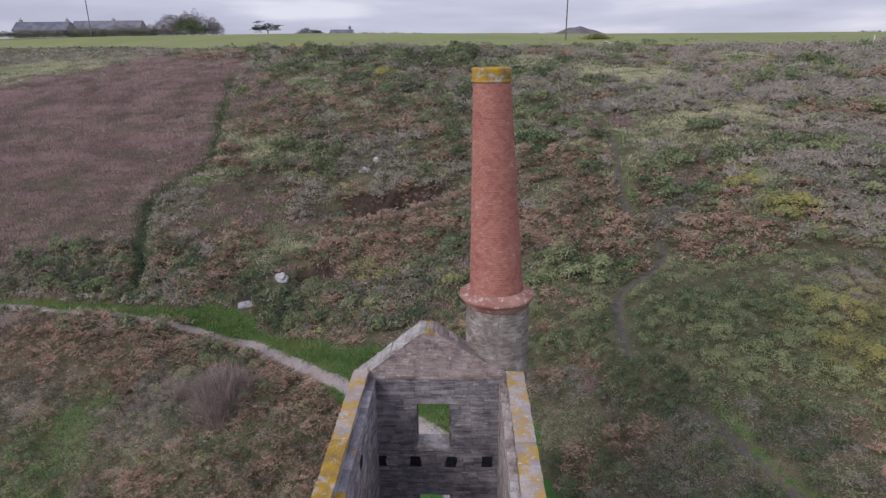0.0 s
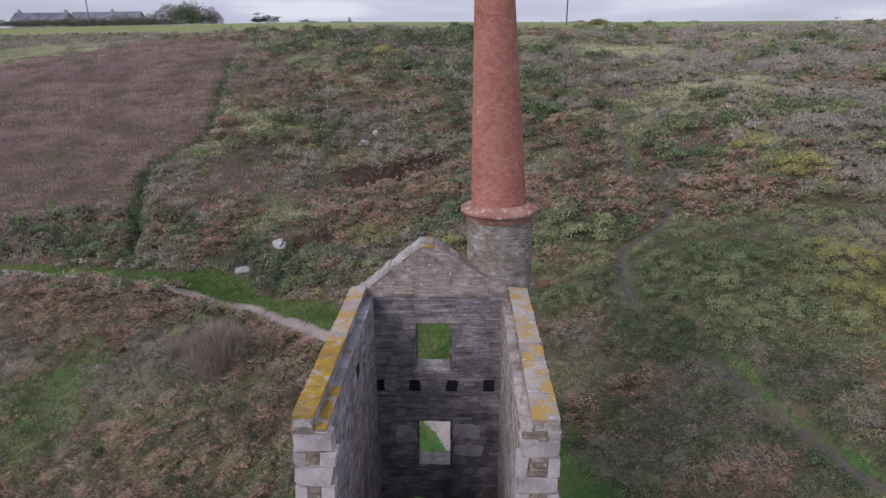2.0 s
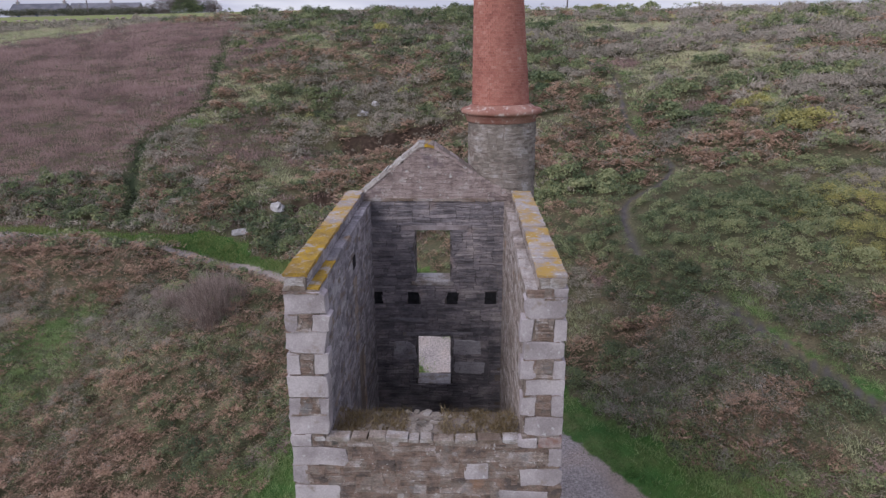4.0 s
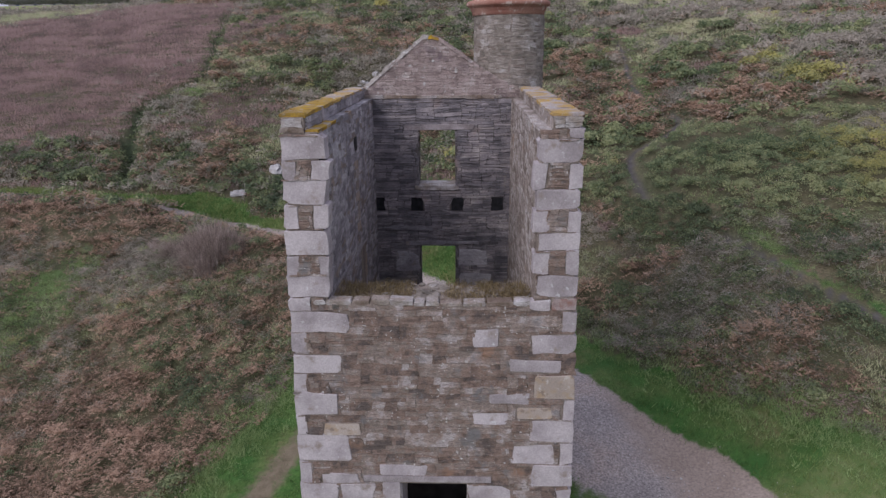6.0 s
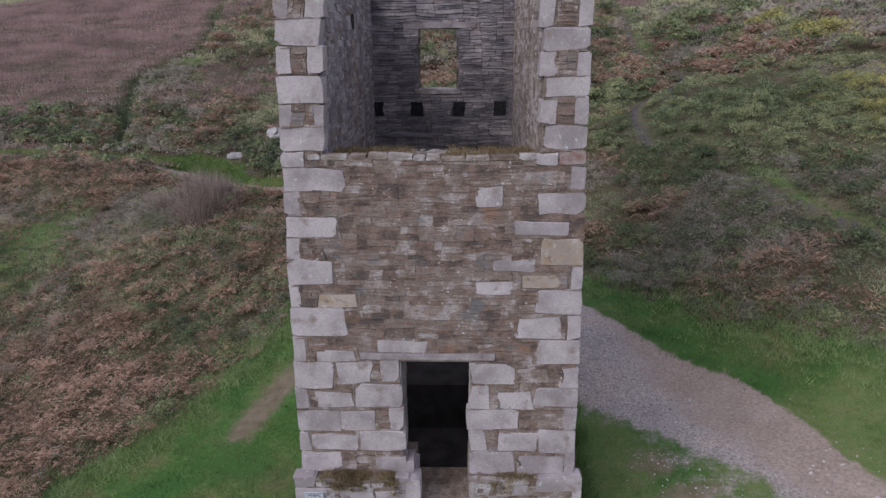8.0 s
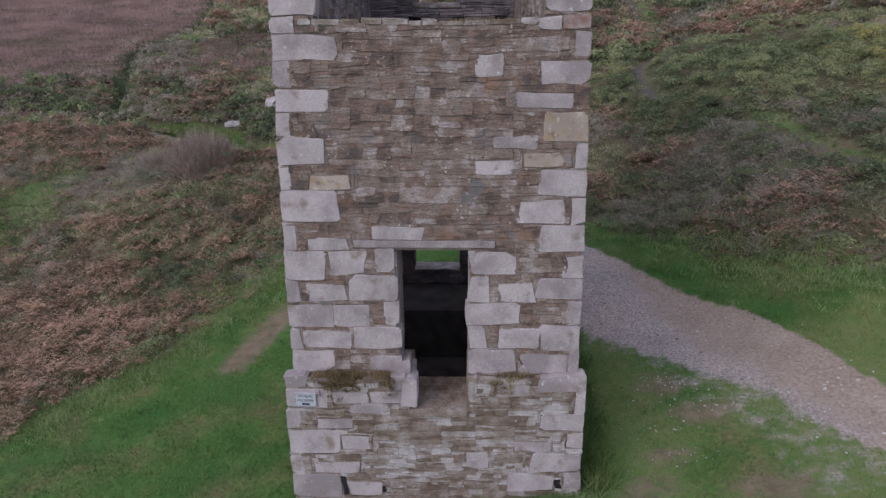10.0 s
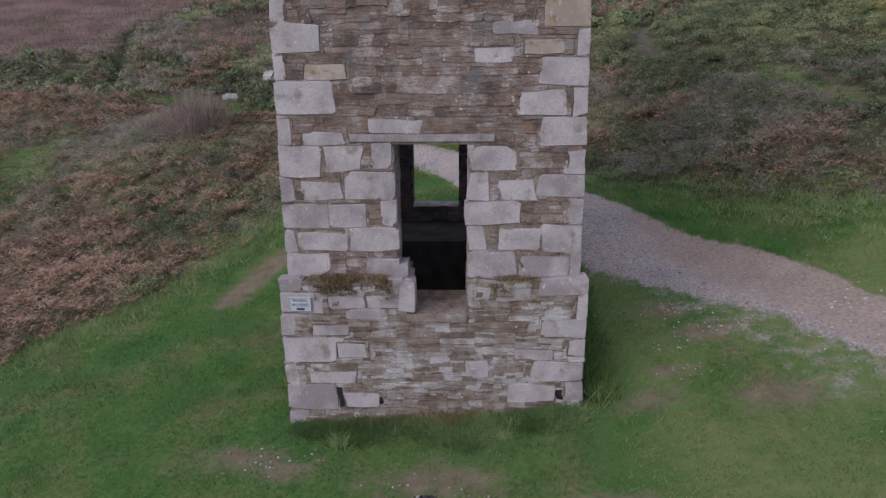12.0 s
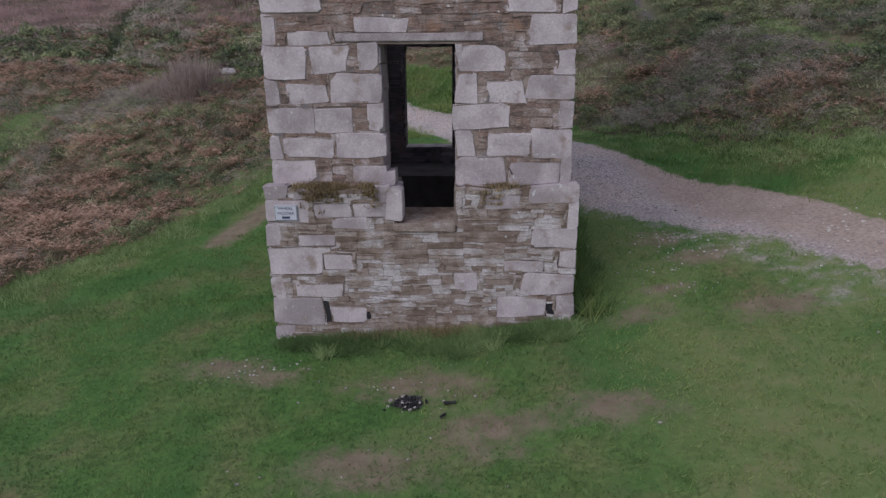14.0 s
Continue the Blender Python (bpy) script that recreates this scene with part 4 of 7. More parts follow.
LOW_E = ((0.68, 1.49, 5.05, 5.48), (2.43, 2.74, 5.01, 5.43), (1.91, 2.74, 4.57, 4.99), (1.21, 1.89, 4.52, 4.91), (0.67, 1.05, 4.52, 5.01), (0.67, 1.61, 4.05, 4.50), (2.50, 2.75, 4.07, 4.54),
         (0.66, 1.04, 3.56, 4.03), (1.24, 2.00, 3.59, 3.97), (2.02, 2.75, 3.55, 4.05), (0.66, 1.60, 3.06, 3.56), (1.65, 2.54, 3.05, 3.46), (2.56, 2.76, 3.07, 3.55))
TAN = ((-2.17, -1.42, 6.62, 6.92), (1.93, 2.69, 7.48, 7.97), (1.59, 2.27, 7.02, 7.28))
IRON = ((2.18, 2.64, 9.28, 9.52), (1.80, 2.16, 9.28, 9.50))
PLINTH_W = ((-2.84, -2.41, 2.83, 3.05), (-2.30, -1.93, 2.83, 3.01), (-0.81, -0.50, 2.75, 3.05), (-2.84, -2.07, 2.38, 2.80), (-1.94, -1.27, 2.47, 2.74), (-1.24, -0.42, 2.48, 2.74), (-1.62, -0.98, 2.27, 2.45),
            (-2.84, -2.60, 1.92, 2.35), (-2.26, -1.57, 1.92, 2.15), (-2.84, -1.85, 1.36, 1.90), (-1.81, -1.25, 1.46, 1.74), (-2.84, -2.59, 0.85, 1.33), (-2.33, -1.47, 0.90, 1.17), (-2.84, -1.89, 0.33, 0.84), (-1.72, -1.07, 0.39, 0.72), (-2.84, -2.48, 0.03, 0.30))
PLINTH_E = ((2.02, 2.90, 2.75, 3.06), (1.17, 1.86, 2.63, 2.88), (2.73, 2.91, 2.26, 2.73), (2.08, 2.90, 1.87, 2.24), (2.60, 2.90, 1.50, 1.85), (1.58, 2.33, 1.42, 1.63), (1.91, 2.91, 0.97, 1.40), (0.65, 1.06, 1.05, 1.39), (1.47, 2.39, 0.50, 0.89), (2.58, 2.91, 0.55, 0.93))
DRAIN = ((-1.88, -1.76, 0.38, 0.80), (2.41, 2.53, 0.56, 0.80), (-1.07, -0.98, 0.45, 0.60))

front = Face((0, 0.0, 0), (1, 0, 0), (0, -1, 0))
base = Face((0, -0.185, 0), (1, 0.0175, 0), (0, -1, 0))
for blocks, face, deep in ((PIER_W + PIER_E + MID_W + MID_E + LOW_W + LOW_E, front, 0.30), (PLINTH_W + PLINTH_E, base, 0.25)):
    for b in blocks:
        p = rng.uniform(0.008, 0.016)
        face.piece("granite_block", stone(*b, rng, gap=-0.010, proud=p, deep=deep, square=True), M_GRANITE, front_wall)
for b in TAN:
    front.piece("sandy_block", stone(*b, rng, gap=0.005, proud=0.02, deep=0.2, square=True), M_TAN, front_wall, "buff-coloured granite block")
for b in IRON:
    front.piece("stained_block", stone(*b, rng, gap=0.005, proud=0.02, deep=0.2, square=True), M_OLDIRON if b[0] > 2.17 else M_GRANITE, front_wall, "granite block streaked with rust" if b[0] > 2.17 else "")


def shifted(blocks, dx, dz):
    return [(a + dx, b + dx, c + dz, d + dz) for a, b, c, d in blocks]


def rubble(face, x0, x1, z0, z1, blocked, material, wall, near=None, label="", **kw):
    """Rubble over part of a face; the stretch between the heights in near is laid stone by stone, the rest as one mesh."""
    opts = {k: kw.pop(k) for k in ("wide", "tall") if k in kw}
    rects = [(a + x0, b + x0, c + z0, d + z0) for a, b, c, d in fill(x1 - x0, z1 - z0, shifted(blocked, -x0, -z0), rng, **opts)]
    single = [r for r in rects if near and near[0] <= r[2] < near[1] and (r[1] - r[0]) * (r[3] - r[2]) > 0.012]
    rects = [r for r in rects if not (face is front and r[1] - r[0] < 0.14 and max(abs(r[0]), abs(r[1])) > 2.5)]
    single = [r for r in single if r in set(rects)]
    keep = set(single[:150])
    proud = kw.pop("proud", (0.006, 0.026))
    for r in rects:
        if r in keep:
            face.piece("rubble_stone", slate(*r, rng, proud=rng.uniform(*proud), **kw), material, wall, flat=True)
    return face.batch("rubble_facing", [r for r in rects if r not in keep], rng, material, wall, label, proud=proud, **kw)


DOOR = (-0.66, 0.67, 2.2, 5.55)
LINTEL = (-1.42, 1.15, 5.55, 5.71)
all_front = PIER_W + PIER_E + MID_W + MID_E + LOW_W + LOW_E + TAN + IRON + (DOOR, LINTEL)
rubble(front, -2.66, 2.68, 3.02, BOB + 0.02, all_front, M_RUBBLE, front_wall, (5.5, 7.6), "coursed brown and grey slate rubble", wide=(0.14, 1.0), tall=(0.04, 0.24), proud=(0.000, 0.020))
rubble(front, -2.55, XL, 9.4, 12.54, all_front, M_RUBBLE, front_wall, None, "small rubble infill between blocks")
rubble(front, -2.55, XL - 0.22, 12.54, 12.80, all_front, M_PALE, front_wall, None, "small rubble under the coping")
rubble(front, XR + 0.22, 2.57, 12.62, 12.80, all_front, M_PALE, front_wall, None, "small rubble under the coping")
rubble(front, XR, 2.57, 9.4, 12.62, all_front, M_RUBBLE, front_wall, None, "small rubble infill between blocks")
plinth_blocks = PLINTH_W + PLINTH_E + DRAIN + ((-0.43, 0.66, 2.30, 3.2),)
rubble(base, -2.82, 2.88, 0.0, 3.0, plinth_blocks, M_PALE, front_wall, (0.3, 2.2), "pale slate rubble of the plinth", wide=(0.10, 0.75), tall=(0.03, 0.17), deep=0.12, proud=(0.002, 0.018))

# drain holes: flat black panels stand for the shade inside
for k, (x0, x1, z0, z1) in enumerate(DRAIN):
    bm = bmesh.new()
    yf = -0.181 + 0.0175 * x0
    add_box(bm, x0 - 0.02, x1 + 0.03, yf, yf + 0.031, z0 - 0.06, z1 + 0.02, (x0 - 0.01, x1 - 0.02, yf, yf + 0.031))
    part("drain_hole", bm, M_CHAR_HOLE, front_wall, "black panel painting the shade of a drain hole")

# reveals of the doorway, its stepped foot, sill and timber lintel
jamb_w = Face((-0.665, 0.02, 0), (0, 1, 0), (1, 0, 0))
jamb_e = Face((0.675, 0.02, 0), (0, 1, 0), (-1, 0, 0))
for jamb in (jamb_w, jamb_e):
    z = 2.98
    while z < 5.4:
        h = min(rng.uniform(0.36, 0.52), 5.52 - z)
        cut = rng.uniform(0.35, 0.75)
        for u0, u1 in ((0.0, cut), (cut, 1.1)):
            jamb.piece("jamb_block", stone(u0, u1, z, z + h, rng, gap=0.005, proud=0.012, deep=0.1, square=True), M_GRANITE, front_wall)
        z += h
for x0, x1, y, z0, z1 in ((-0.66, -0.40, -0.02, 3.02, 3.30), (-0.60, -0.32, -0.22, 2.40, 3.04), (-0.62, -0.40, 0.30, 2.33, 3.0)):
    Face((0, y, 0), (1, 0, 0), (0, -1, 0)).piece("step_block", stone(x0, x1, z0, z1, rng, gap=0.006, proud=0.0, deep=0.42, square=True), M_GRANITE, front_wall)
bm = bmesh.new()
add_box(bm, -0.48, 0.68, -0.24, 1.12, 2.20, 2.36)
bmesh.ops.bevel(bm, geom=bm.edges[:], offset=0.02, segments=2, affect="EDGES")
part("door_sill", bm, M_PALE, front_wall, "worn stone sill of the doorway")
bm = bmesh.new()
add_box(bm, -1.42, 1.14, -0.035, 0.22, 5.565, 5.70)
bmesh.ops.bevel(bm, geom=bm.edges[:], offset=0.012, segments=2, affect="EDGES")
part("lintel", bm, M_TIMBER, front_wall, "weathered grey timber lintel")
bm = bmesh.new()
for k in range(3):
    add_box(bm, -0.9, 0.9, 0.27 + 0.28 * k, 0.52 + 0.28 * k, 5.53, 5.68)
part("inner_lintel", bm, M_TIMBER, front_wall, "dark timber beams behind the lintel")

# rough broken top of the front wall
cl = []
top_rng = random.Random(21)
for k in range(90):
    x, y = (top_rng.gauss(-0.1, 0.24) if k < 34 else top_rng.uniform(-1.85, 1.82)), top_rng.uniform(0.02, 1.1)
    s = top_rng.uniform(0.05, 0.12)
    v = stone(-s, s, -s * 0.7, s * 0.7, top_rng, proud=top_rng.uniform(0.015, 0.05), deep=0.05)
    a = top_rng.uniform(0, 6.28)
    w = np.stack([x + v[:, 0] * math.cos(a) - v[:, 1] * math.sin(a), y + v[:, 0] * math.sin(a) + v[:, 1] * math.cos(a), BOB - 0.03 + v[:, 2]], 1)
    cl.append((w, STONE_FACES))
joined("loose_wall_top", cl, M_DRUM, front_wall, "loose rubble along the broken wall top")
x = -2.2
while x < 1.80:
    w = top_rng.uniform(0.22, 0.5)
    front.piece("top_stone", stone(max(x, -2.2), min(x + w, 1.82), BOB - 0.02, BOB + top_rng.uniform(0.04, 0.11), top_rng, proud=0.02, deep=0.22), M_PALE, front_wall)
    x += w

# ---- faces of the side walls ----
in_w = Face((XL - 0.02, 0, 0), (0, 1, 0), (1, 0, 0))
in_e = Face((XR + 0.02, 0, 0), (0, 1, 0), (-1, 0, 0))
HOLE_W = ((3.62, 4.06, 11.60, 11.98),)
rubble(in_w, 0.14, 6.95, BOB, 12.53, HOLE_W, M_LILAC, wall_w, None, "slate rubble on the inside, tinted lavender for cool light")
rubble(in_w, 1.15, 6.95, 5.2, BOB, ((3.9, 4.7, 7.0, 9.2),), M_LILAC, wall_w, None, "slate rubble on the inside, tinted lavender for cool light")
rubble(in_e, 0.14, 6.95, BOB, 12.53, (), M_BEIGE, wall_e, None, "rubble on the inside, tinted warm for sunlight")
rubble(in_e, 1.15, 6.95, 5.2, BOB, (), M_BEIGE, wall_e, None, "rubble on the inside, tinted warm for sunlight")
for k in range(6):
    in_w.piece("pale_jamb_stone", stone(4.45 + 0.1 * (k % 2), 4.75, 7.1 + 0.30 * k, 7.36 + 0.30 * k, rng, proud=0.03, square=True), M_TAN if k % 3 else M_GRANITE, wall_w)
for k in range(7):
    in_w.piece("warm_infill_stone", stone(3.55 + 0.06 * (k % 3), 4.0 + 0.05 * (k % 2), 9.75 + 0.24 * k, 9.97 + 0.24 * k, rng, proud=0.032), M_BEIGE if k % 3 else M_TAN, wall_w, "warm-coloured stone filling an old niche")
# socket drawn as a black panel, its inner shade put into colour
bm = bmesh.new()
add_box(bm, XL - 0.030, XL + 0.004, 3.68, 4.00, 11.64, 11.94)
part("socket", bm, M_CHAR_HOLE, wall_w, "black panel painting the shade of a beam socket")
out_w = Face((-2.70, 0, 0), (0, 1, 0), (-1, 0, 0))
out_e = Face((2.72, 0, 0), (0, 1, 0), (1, 0, 0))
for face, wall in ((out_w, wall_w), (out_e, wall_e)):
    lean = Face(face.o, face.u, face.n)
    rects = [(a + 0.2, b + 0.2, c - 0.5, d - 0.5) for a, b, c, d in fill(7.3, 13.0, (), rng, wide=(0.5, 1.2), tall=(0.24, 0.44))]
    cl = []
    for r in rects:
        v = slate(*r, rng, proud=rng.uniform(0.0, 0.03))
        v[:, 2] -= BATTER * np.maximum(v[:, 1] - 3.0, 0)
        cl.append((face.place(v), face.faces(flat=True)))
    joined("outer_facing", cl, M_RUBBLE, wall, "brown rubble facing of the outside")

# copings: outer parapet and the lower inner ledge
cop_rng = random.Random(5)
for sign, xi, wall in ((-1, XL, wall_w), (1, XR, wall_e)):
    y = 0.02
    while y < 6.9:
        n = min(cop_rng.uniform(0.5, 0.95), 6.95 - y)
        bm = bmesh.new()
        xo = (west(12.8) - 0.01) if sign < 0 else (east(12.8) + 0.01)
        xs = xi + 0.21 * sign
        add_box(bm, min(xo, xs), max(xo, xs), y + 0.001, y + n - 0.001, 12.79, 12.855 + cop_rng.uniform(-0.012, 0.012))
        bmesh.ops.subdivide_edges(bm, edges=bm.edges[:], cuts=2, use_grid_fill=True)
        for v in bm.verts:
            v.co += Vector((cop_rng.uniform(-0.018, 0.018), cop_rng.uniform(-0.004, 0.004), cop_rng.uniform(-0.012, 0.012)))
        part("coping_stone", bm, M_COPING if sign > 0 or y > 2.6 else M_GOLD, wall)
        bm = bmesh.new()
        add_box(bm, min(xi, xs) + (0.0 if sign < 0 else -0.0), max(xi, xs), y + 0.001, y + n - 0.001, 12.52, 12.575 + cop_rng.uniform(-0.012, 0.012))
        bmesh.ops.subdivide_edges(bm, edges=bm.edges[:], cuts=2, use_grid_fill=True)
        for v in bm.verts:
            v.co += Vector((cop_rng.uniform(-0.014, 0.014), cop_rng.uniform(-0.004, 0.004), cop_rng.uniform(-0.014, 0.014)))
        part("ledge_stone", bm, M_GOLD if y < 1.0 and sign < 0 else M_BEIGE if sign > 0 else M_LILAC, wall)
        y += n

for face, wall, m in ((Face((XL - 0.215, 0, 0), (0, 1, 0), (1, 0, 0)), wall_w, M_LILAC), (Face((XR + 0.215, 0, 0), (0, 1, 0), (-1, 0, 0)), wall_e, M_BEIGE)):
    rubble(face, 0.14, 6.9, 12.58, 12.80, (), m, wall, None, "low inner face of the parapet", proud=(0.0, 0.008))

# ---- back wall faces ----
back_in = Face((0, 6.97, 0), (1, 0, 0), (0, -1, 0))
back_out = Face((0, 7.67, 0), (1, 0, 0), (0, 1, 0))
SOCKETS = tuple((x - 0.17, x + 0.17, 9.42, 9.80) for x in (-1.83, -0.75, 0.40, 1.52))
BACK_LINTEL = (-1.07, 0.84, 11.70, 11.84)
back_blocked = [tuple(w) for w in WIN] + list(SOCKETS) + [BACK_LINTEL, (-0.8, 0.46, 10.02, 10.14)]
rubble(back_in, -1.98, 1.94, 4.0, 12.56, back_blocked, M_SLATE, back_wall, (8.4, 9.6), "dark blue-grey slate rubble", wide=(0.18, 0.8), tall=(0.035, 0.11), proud=(0.0, 0.045), gap=0.006)
rubble(back_in, -1.98, 1.94, 2.3, 4.0, back_blocked, M_SLATE, back_wall, None, "dark slate rubble")


def gable_top(x):
    return float(np.interp(x, [-2.66, -0.5, -0.15, 0.85, 1.3, 2.2, 2.62], [12.40, 14.16, 14.16, 13.50, 13.2, 12.75, 12.4]))


def cut_gable(rects):
    return [r for r in rects if r[2] < gable_top((r[0] + r[1]) / 2) - 0.04]


rects = [(a - 2.6, b - 2.6, c + 12.60, d + 12.60) for a, b, c, d in fill(5.2, 1.7, (), rng, wide=(0.14, 0.42), tall=(0.05, 0.13))]
back_in.batch("gable_facing", cut_gable(rects), rng, M_GABLE, back_wall, "brown rubble of the gable", proud=(0.004, 0.02), top=lambda u: gable_top(u) + 0.03 * noise.noise((u * 6, 2.0, 0.0)))
rects = [(a - 2.6, b - 2.6, c - 0.4, d - 0.4) for a, b, c, d in fill(5.2, 14.5, shifted([tuple(w) for w in WIN], 2.6, 0.4), rng, wide=(0.5, 1.2), tall=(0.25, 0.44))]
back_out.batch("outer_facing", cut_gable(rects), rng, M_RUBBLE, back_wall, "brown rubble of the outside", top=gable_top)
x = -2.15
while x < 1.55:
    w = rng.uniform(0.3, 0.6)
    back_in.piece("string_course", stone(x, min(x + w, 1.6), 12.54, 12.64, rng, gap=0.004, proud=0.05, deep=0.1, square=True), M_PALE, back_wall, "projecting slate string course")
    x += w
back_in.piece("window_lintel", stone(-1.07, 0.84, 11.70, 11.85, rng, gap=0.004, proud=0.035, deep=0.2, square=True), M_TIMBER, back_wall, "pale weathered window lintel")
back_in.piece("window_sill", stone(-0.78, 0.44, 10.02, 10.15, rng, gap=0.004, proud=0.03, deep=0.6, square=True), M_PALE, back_wall, "pale stone window sill")
# no recess here: thin black panels give the sockets their shade
for x0, x1, z0, z1 in SOCKETS:
    bm = bmesh.new()
    add_box(bm, x0, x1, 6.965, 6.975, z0, z1)
    part("beam_socket", bm, M_CHAR_HOLE, back_wall, "square black panel painting the shade of a beam socket")
# reveals and sills of the openings
for x0, x1, z0, z1 in WIN:
    for face in (Face((x0 + 0.02, 6.97, 0), (0, 1, 0), (1, 0, 0)), Face((x1 - 0.02, 6.97, 0), (0, 1, 0), (-1, 0, 0))):
        rects = [(a, b, c + z0, d + z0) for a, b, c, d in fill(0.7, z1 - z0, (), rng, wide=(0.25, 0.6), tall=(0.1, 0.26))]
        face.batch("reveal_facing", rects, rng, M_SLATE, back_wall, proud=(0.0, 0.015))
    bm = bmesh.new()
    add_box(bm, x0 + 0.02, x1 - 0.02, 7.0, 7.68, z0 - 0.06, z0 + 0.01)
    bmesh.ops.bevel(bm, geom=bm.edges[:], offset=0.01, segments=1, affect="EDGES")
    part("sill_slab", bm, M_PALE, back_wall)
for (x0, x1, z0, z1) in ((0.40, 1.30, 7.78, 8.26), (0.44, 1.38, 7.14, 7.52), (-1.38, -0.73, 7.62, 8.22), (-1.10, 0.05, 8.40, 8.53), (0.08, 1.0, 8.41, 8.52), (-1.5, -0.3, 8.85, 8.97)):
    back_in.piece("dressed_slab", stone(x0, x1, z0, z1, rng, proud=0.050, deep=0.1, square=True), M_LILAC, back_wall)
cap_rng = random.Random(31)
for lo, hi, rise in ((-2.66, -0.36, 0.035), (-0.36, 0.98, 0.010)):
    x = lo
    while x < hi:
        w = cap_rng.uniform(0.09, 0.20)
        xa, xb = x, min(x + w, hi)
        za, zb = gable_top(xa), gable_top(xb)
        lift = [rise + cap_rng.uniform(-0.03, 0.03) for _ in range(4)]
        y0, y1 = 6.93 + cap_rng.uniform(-0.02, 0.02), 7.70 + cap_rng.uniform(-0.03, 0.03)
        bm = bmesh.new()
        vs = [bm.verts.new(p) for p in ((xa, y0, za - 0.08), (xb, y0, zb - 0.08), (xb, y1, zb - 0.08), (xa, y1, za - 0.08),
                                        (xa, y0 + 0.02, za + lift[0]), (xb - 0.004, y0 + 0.02, zb + lift[1]), (xb - 0.004, y1 - 0.02, zb + lift[2]), (xa, y1 - 0.02, za + lift[3]))]
        for q in ((3, 2, 1, 0), (4, 5, 6, 7), (0, 1, 5, 4), (1, 2, 6, 5), (2, 3, 7, 6), (3, 0, 4, 7)):
            bm.faces.new([vs[i] for i in q])
        part("gable_coping", bm, M_GOLD if -0.45 < xa < -0.2 else M_CAPSTONE if xa < -0.4 else M_GABLE, back_wall)
        x += w

# ---- chimney stack ----
SX, SY = 1.82, 7.95
stack = empty("chimney_stack", "tall round chimney of red brick on a rubble stone drum", "chimney", at=(0, 0, 0))
v, f = lathe([(1.06, -0.5), (0.98, 8.0), (0.955, 14.7), (0.6, 14.7)], SX, SY)
drum = mesh_object("drum", v, f, M_MORTAR, stack, "round drum of grey-brown rubble")
st = random.Random(11)
cl = []
for u0, u1, z0, z1 in fill(2 * math.pi * 0.98, 4.7, (), st, wide=(0.12, 0.5), tall=(0.05, 0.16)):
    v = slate(u0, u1, z0 + 10.0, z1 + 10.0, st, proud=st.uniform(0.0, 0.02), deep=0.03)
    r = np.interp(v[:, 1], [-0.5, 8, 15], [1.06, 0.98, 0.955]) + v[:, 2]
    a = v[:, 0] / 0.98
    cl.append((np.stack([SX + r * np.sin(a), SY - r * np.cos(a), v[:, 1]], 1), SLATE_FACES))
joined("drum_facing", cl, M_DRUM, drum, "small rubble of the drum")
v, f = lathe([(0.94, 14.97), (0.985, 14.99), (0.985, 15.06), (1.00, 15.08), (1.03, 15.13), (1.05, 15.19), (1.12, 15.21), (1.145, 15.25), (1.14, 15.31), (1.10, 15.345), (0.98, 15.36), (0.90, 15.42), (0.80, 15.47)], SX - 0.03, SY, 64)
v = [(x, y, z - 0.30) for x, y, z in v]
mesh_object("moulded_ring", v, f, M_RING, stack, "projecting moulded brick ring", True)


def shaft_radius(z):
    return 0.795 + (0.525 - 0.795) * (z - 15.4) / 5.9


def lean(z):
    """The brick shaft leans a little out of plumb."""
    return SX - 0.05 - 0.235 * (z - 15.1) / 6.3


v, f = lathe([(shaft_radius(15.05) - 0.012, 15.05), (shaft_radius(15.35) - 0.012, 15.35), (shaft_radius(21.32) - 0.012, 21.32), (0.36, 21.32), (0.36, 19.0)], SX, SY)
v = [(x - SX + lean(z), y, z) for x, y, z in v]
shaft = mesh_object("shaft", v, f, M_BRICKJOINT, stack, "tapering round shaft of red brick")
BRICK_FACES = [(0, 1, 5, 4), (1, 2, 6, 5), (2, 3, 7, 6), (3, 0, 4, 7), (4, 5, 6, 7)]
cl = []
COURSE = 0.074
for row in range(int(6.2 / COURSE)):
    z = 15.10 + row * COURSE
    r = shaft_radius(z)
    n = round(2 * math.pi * r / 0.135)
    for k in range(n):
        a0 = 2 * math.pi * (k + 0.5 * (row % 2)) / n
        a1 = a0 + 2 * math.pi / n - 0.008 / r
        p = r + st.uniform(-0.002, 0.005)
        q = r - 0.02
        z0, z1 = z + 0.004, z + COURSE - 0.005
        w = [(q, a0, z0), (q, a1, z0), (q, a1, z1), (q, a0, z1), (p, a0, z0), (p, a1, z0), (p, a1, z1), (p, a0, z1)]
        pts = np.array([(lean(z) + R * math.sin(a), SY - R * math.cos(a), h) for R, a, h in w])
        facing = abs((a0 + math.pi) % (2 * math.pi) - math.pi) < 1.0
        if 17.5 < z < 18.7 and facing:
            c = pts.mean(axis=0)
            ob = mesh_object("brick", (pts - c).tolist(), BRICK_FACES, M_BRICK, shaft)
            ob.location = c
        else:
            cl.append((pts, BRICK_FACES))
joined("brickwork", cl, M_BRICK, shaft, "weathered red bricks")
v, f = lathe([(0.52, 21.26), (0.565, 21.28), (0.565, 21.33), (0.545, 21.35), (0.555, 21.62), (0.53, 21.66), (0.40, 21.66), (0.37, 21.60), (0.37, 20.8)], lean(21.5), SY, 48)
mesh_object("cap", v, f, M_GOLD, stack, "brick cap covered with gold lichen")

# ---- wild plants of the hillside ----
prng = np.random.default_rng(12)


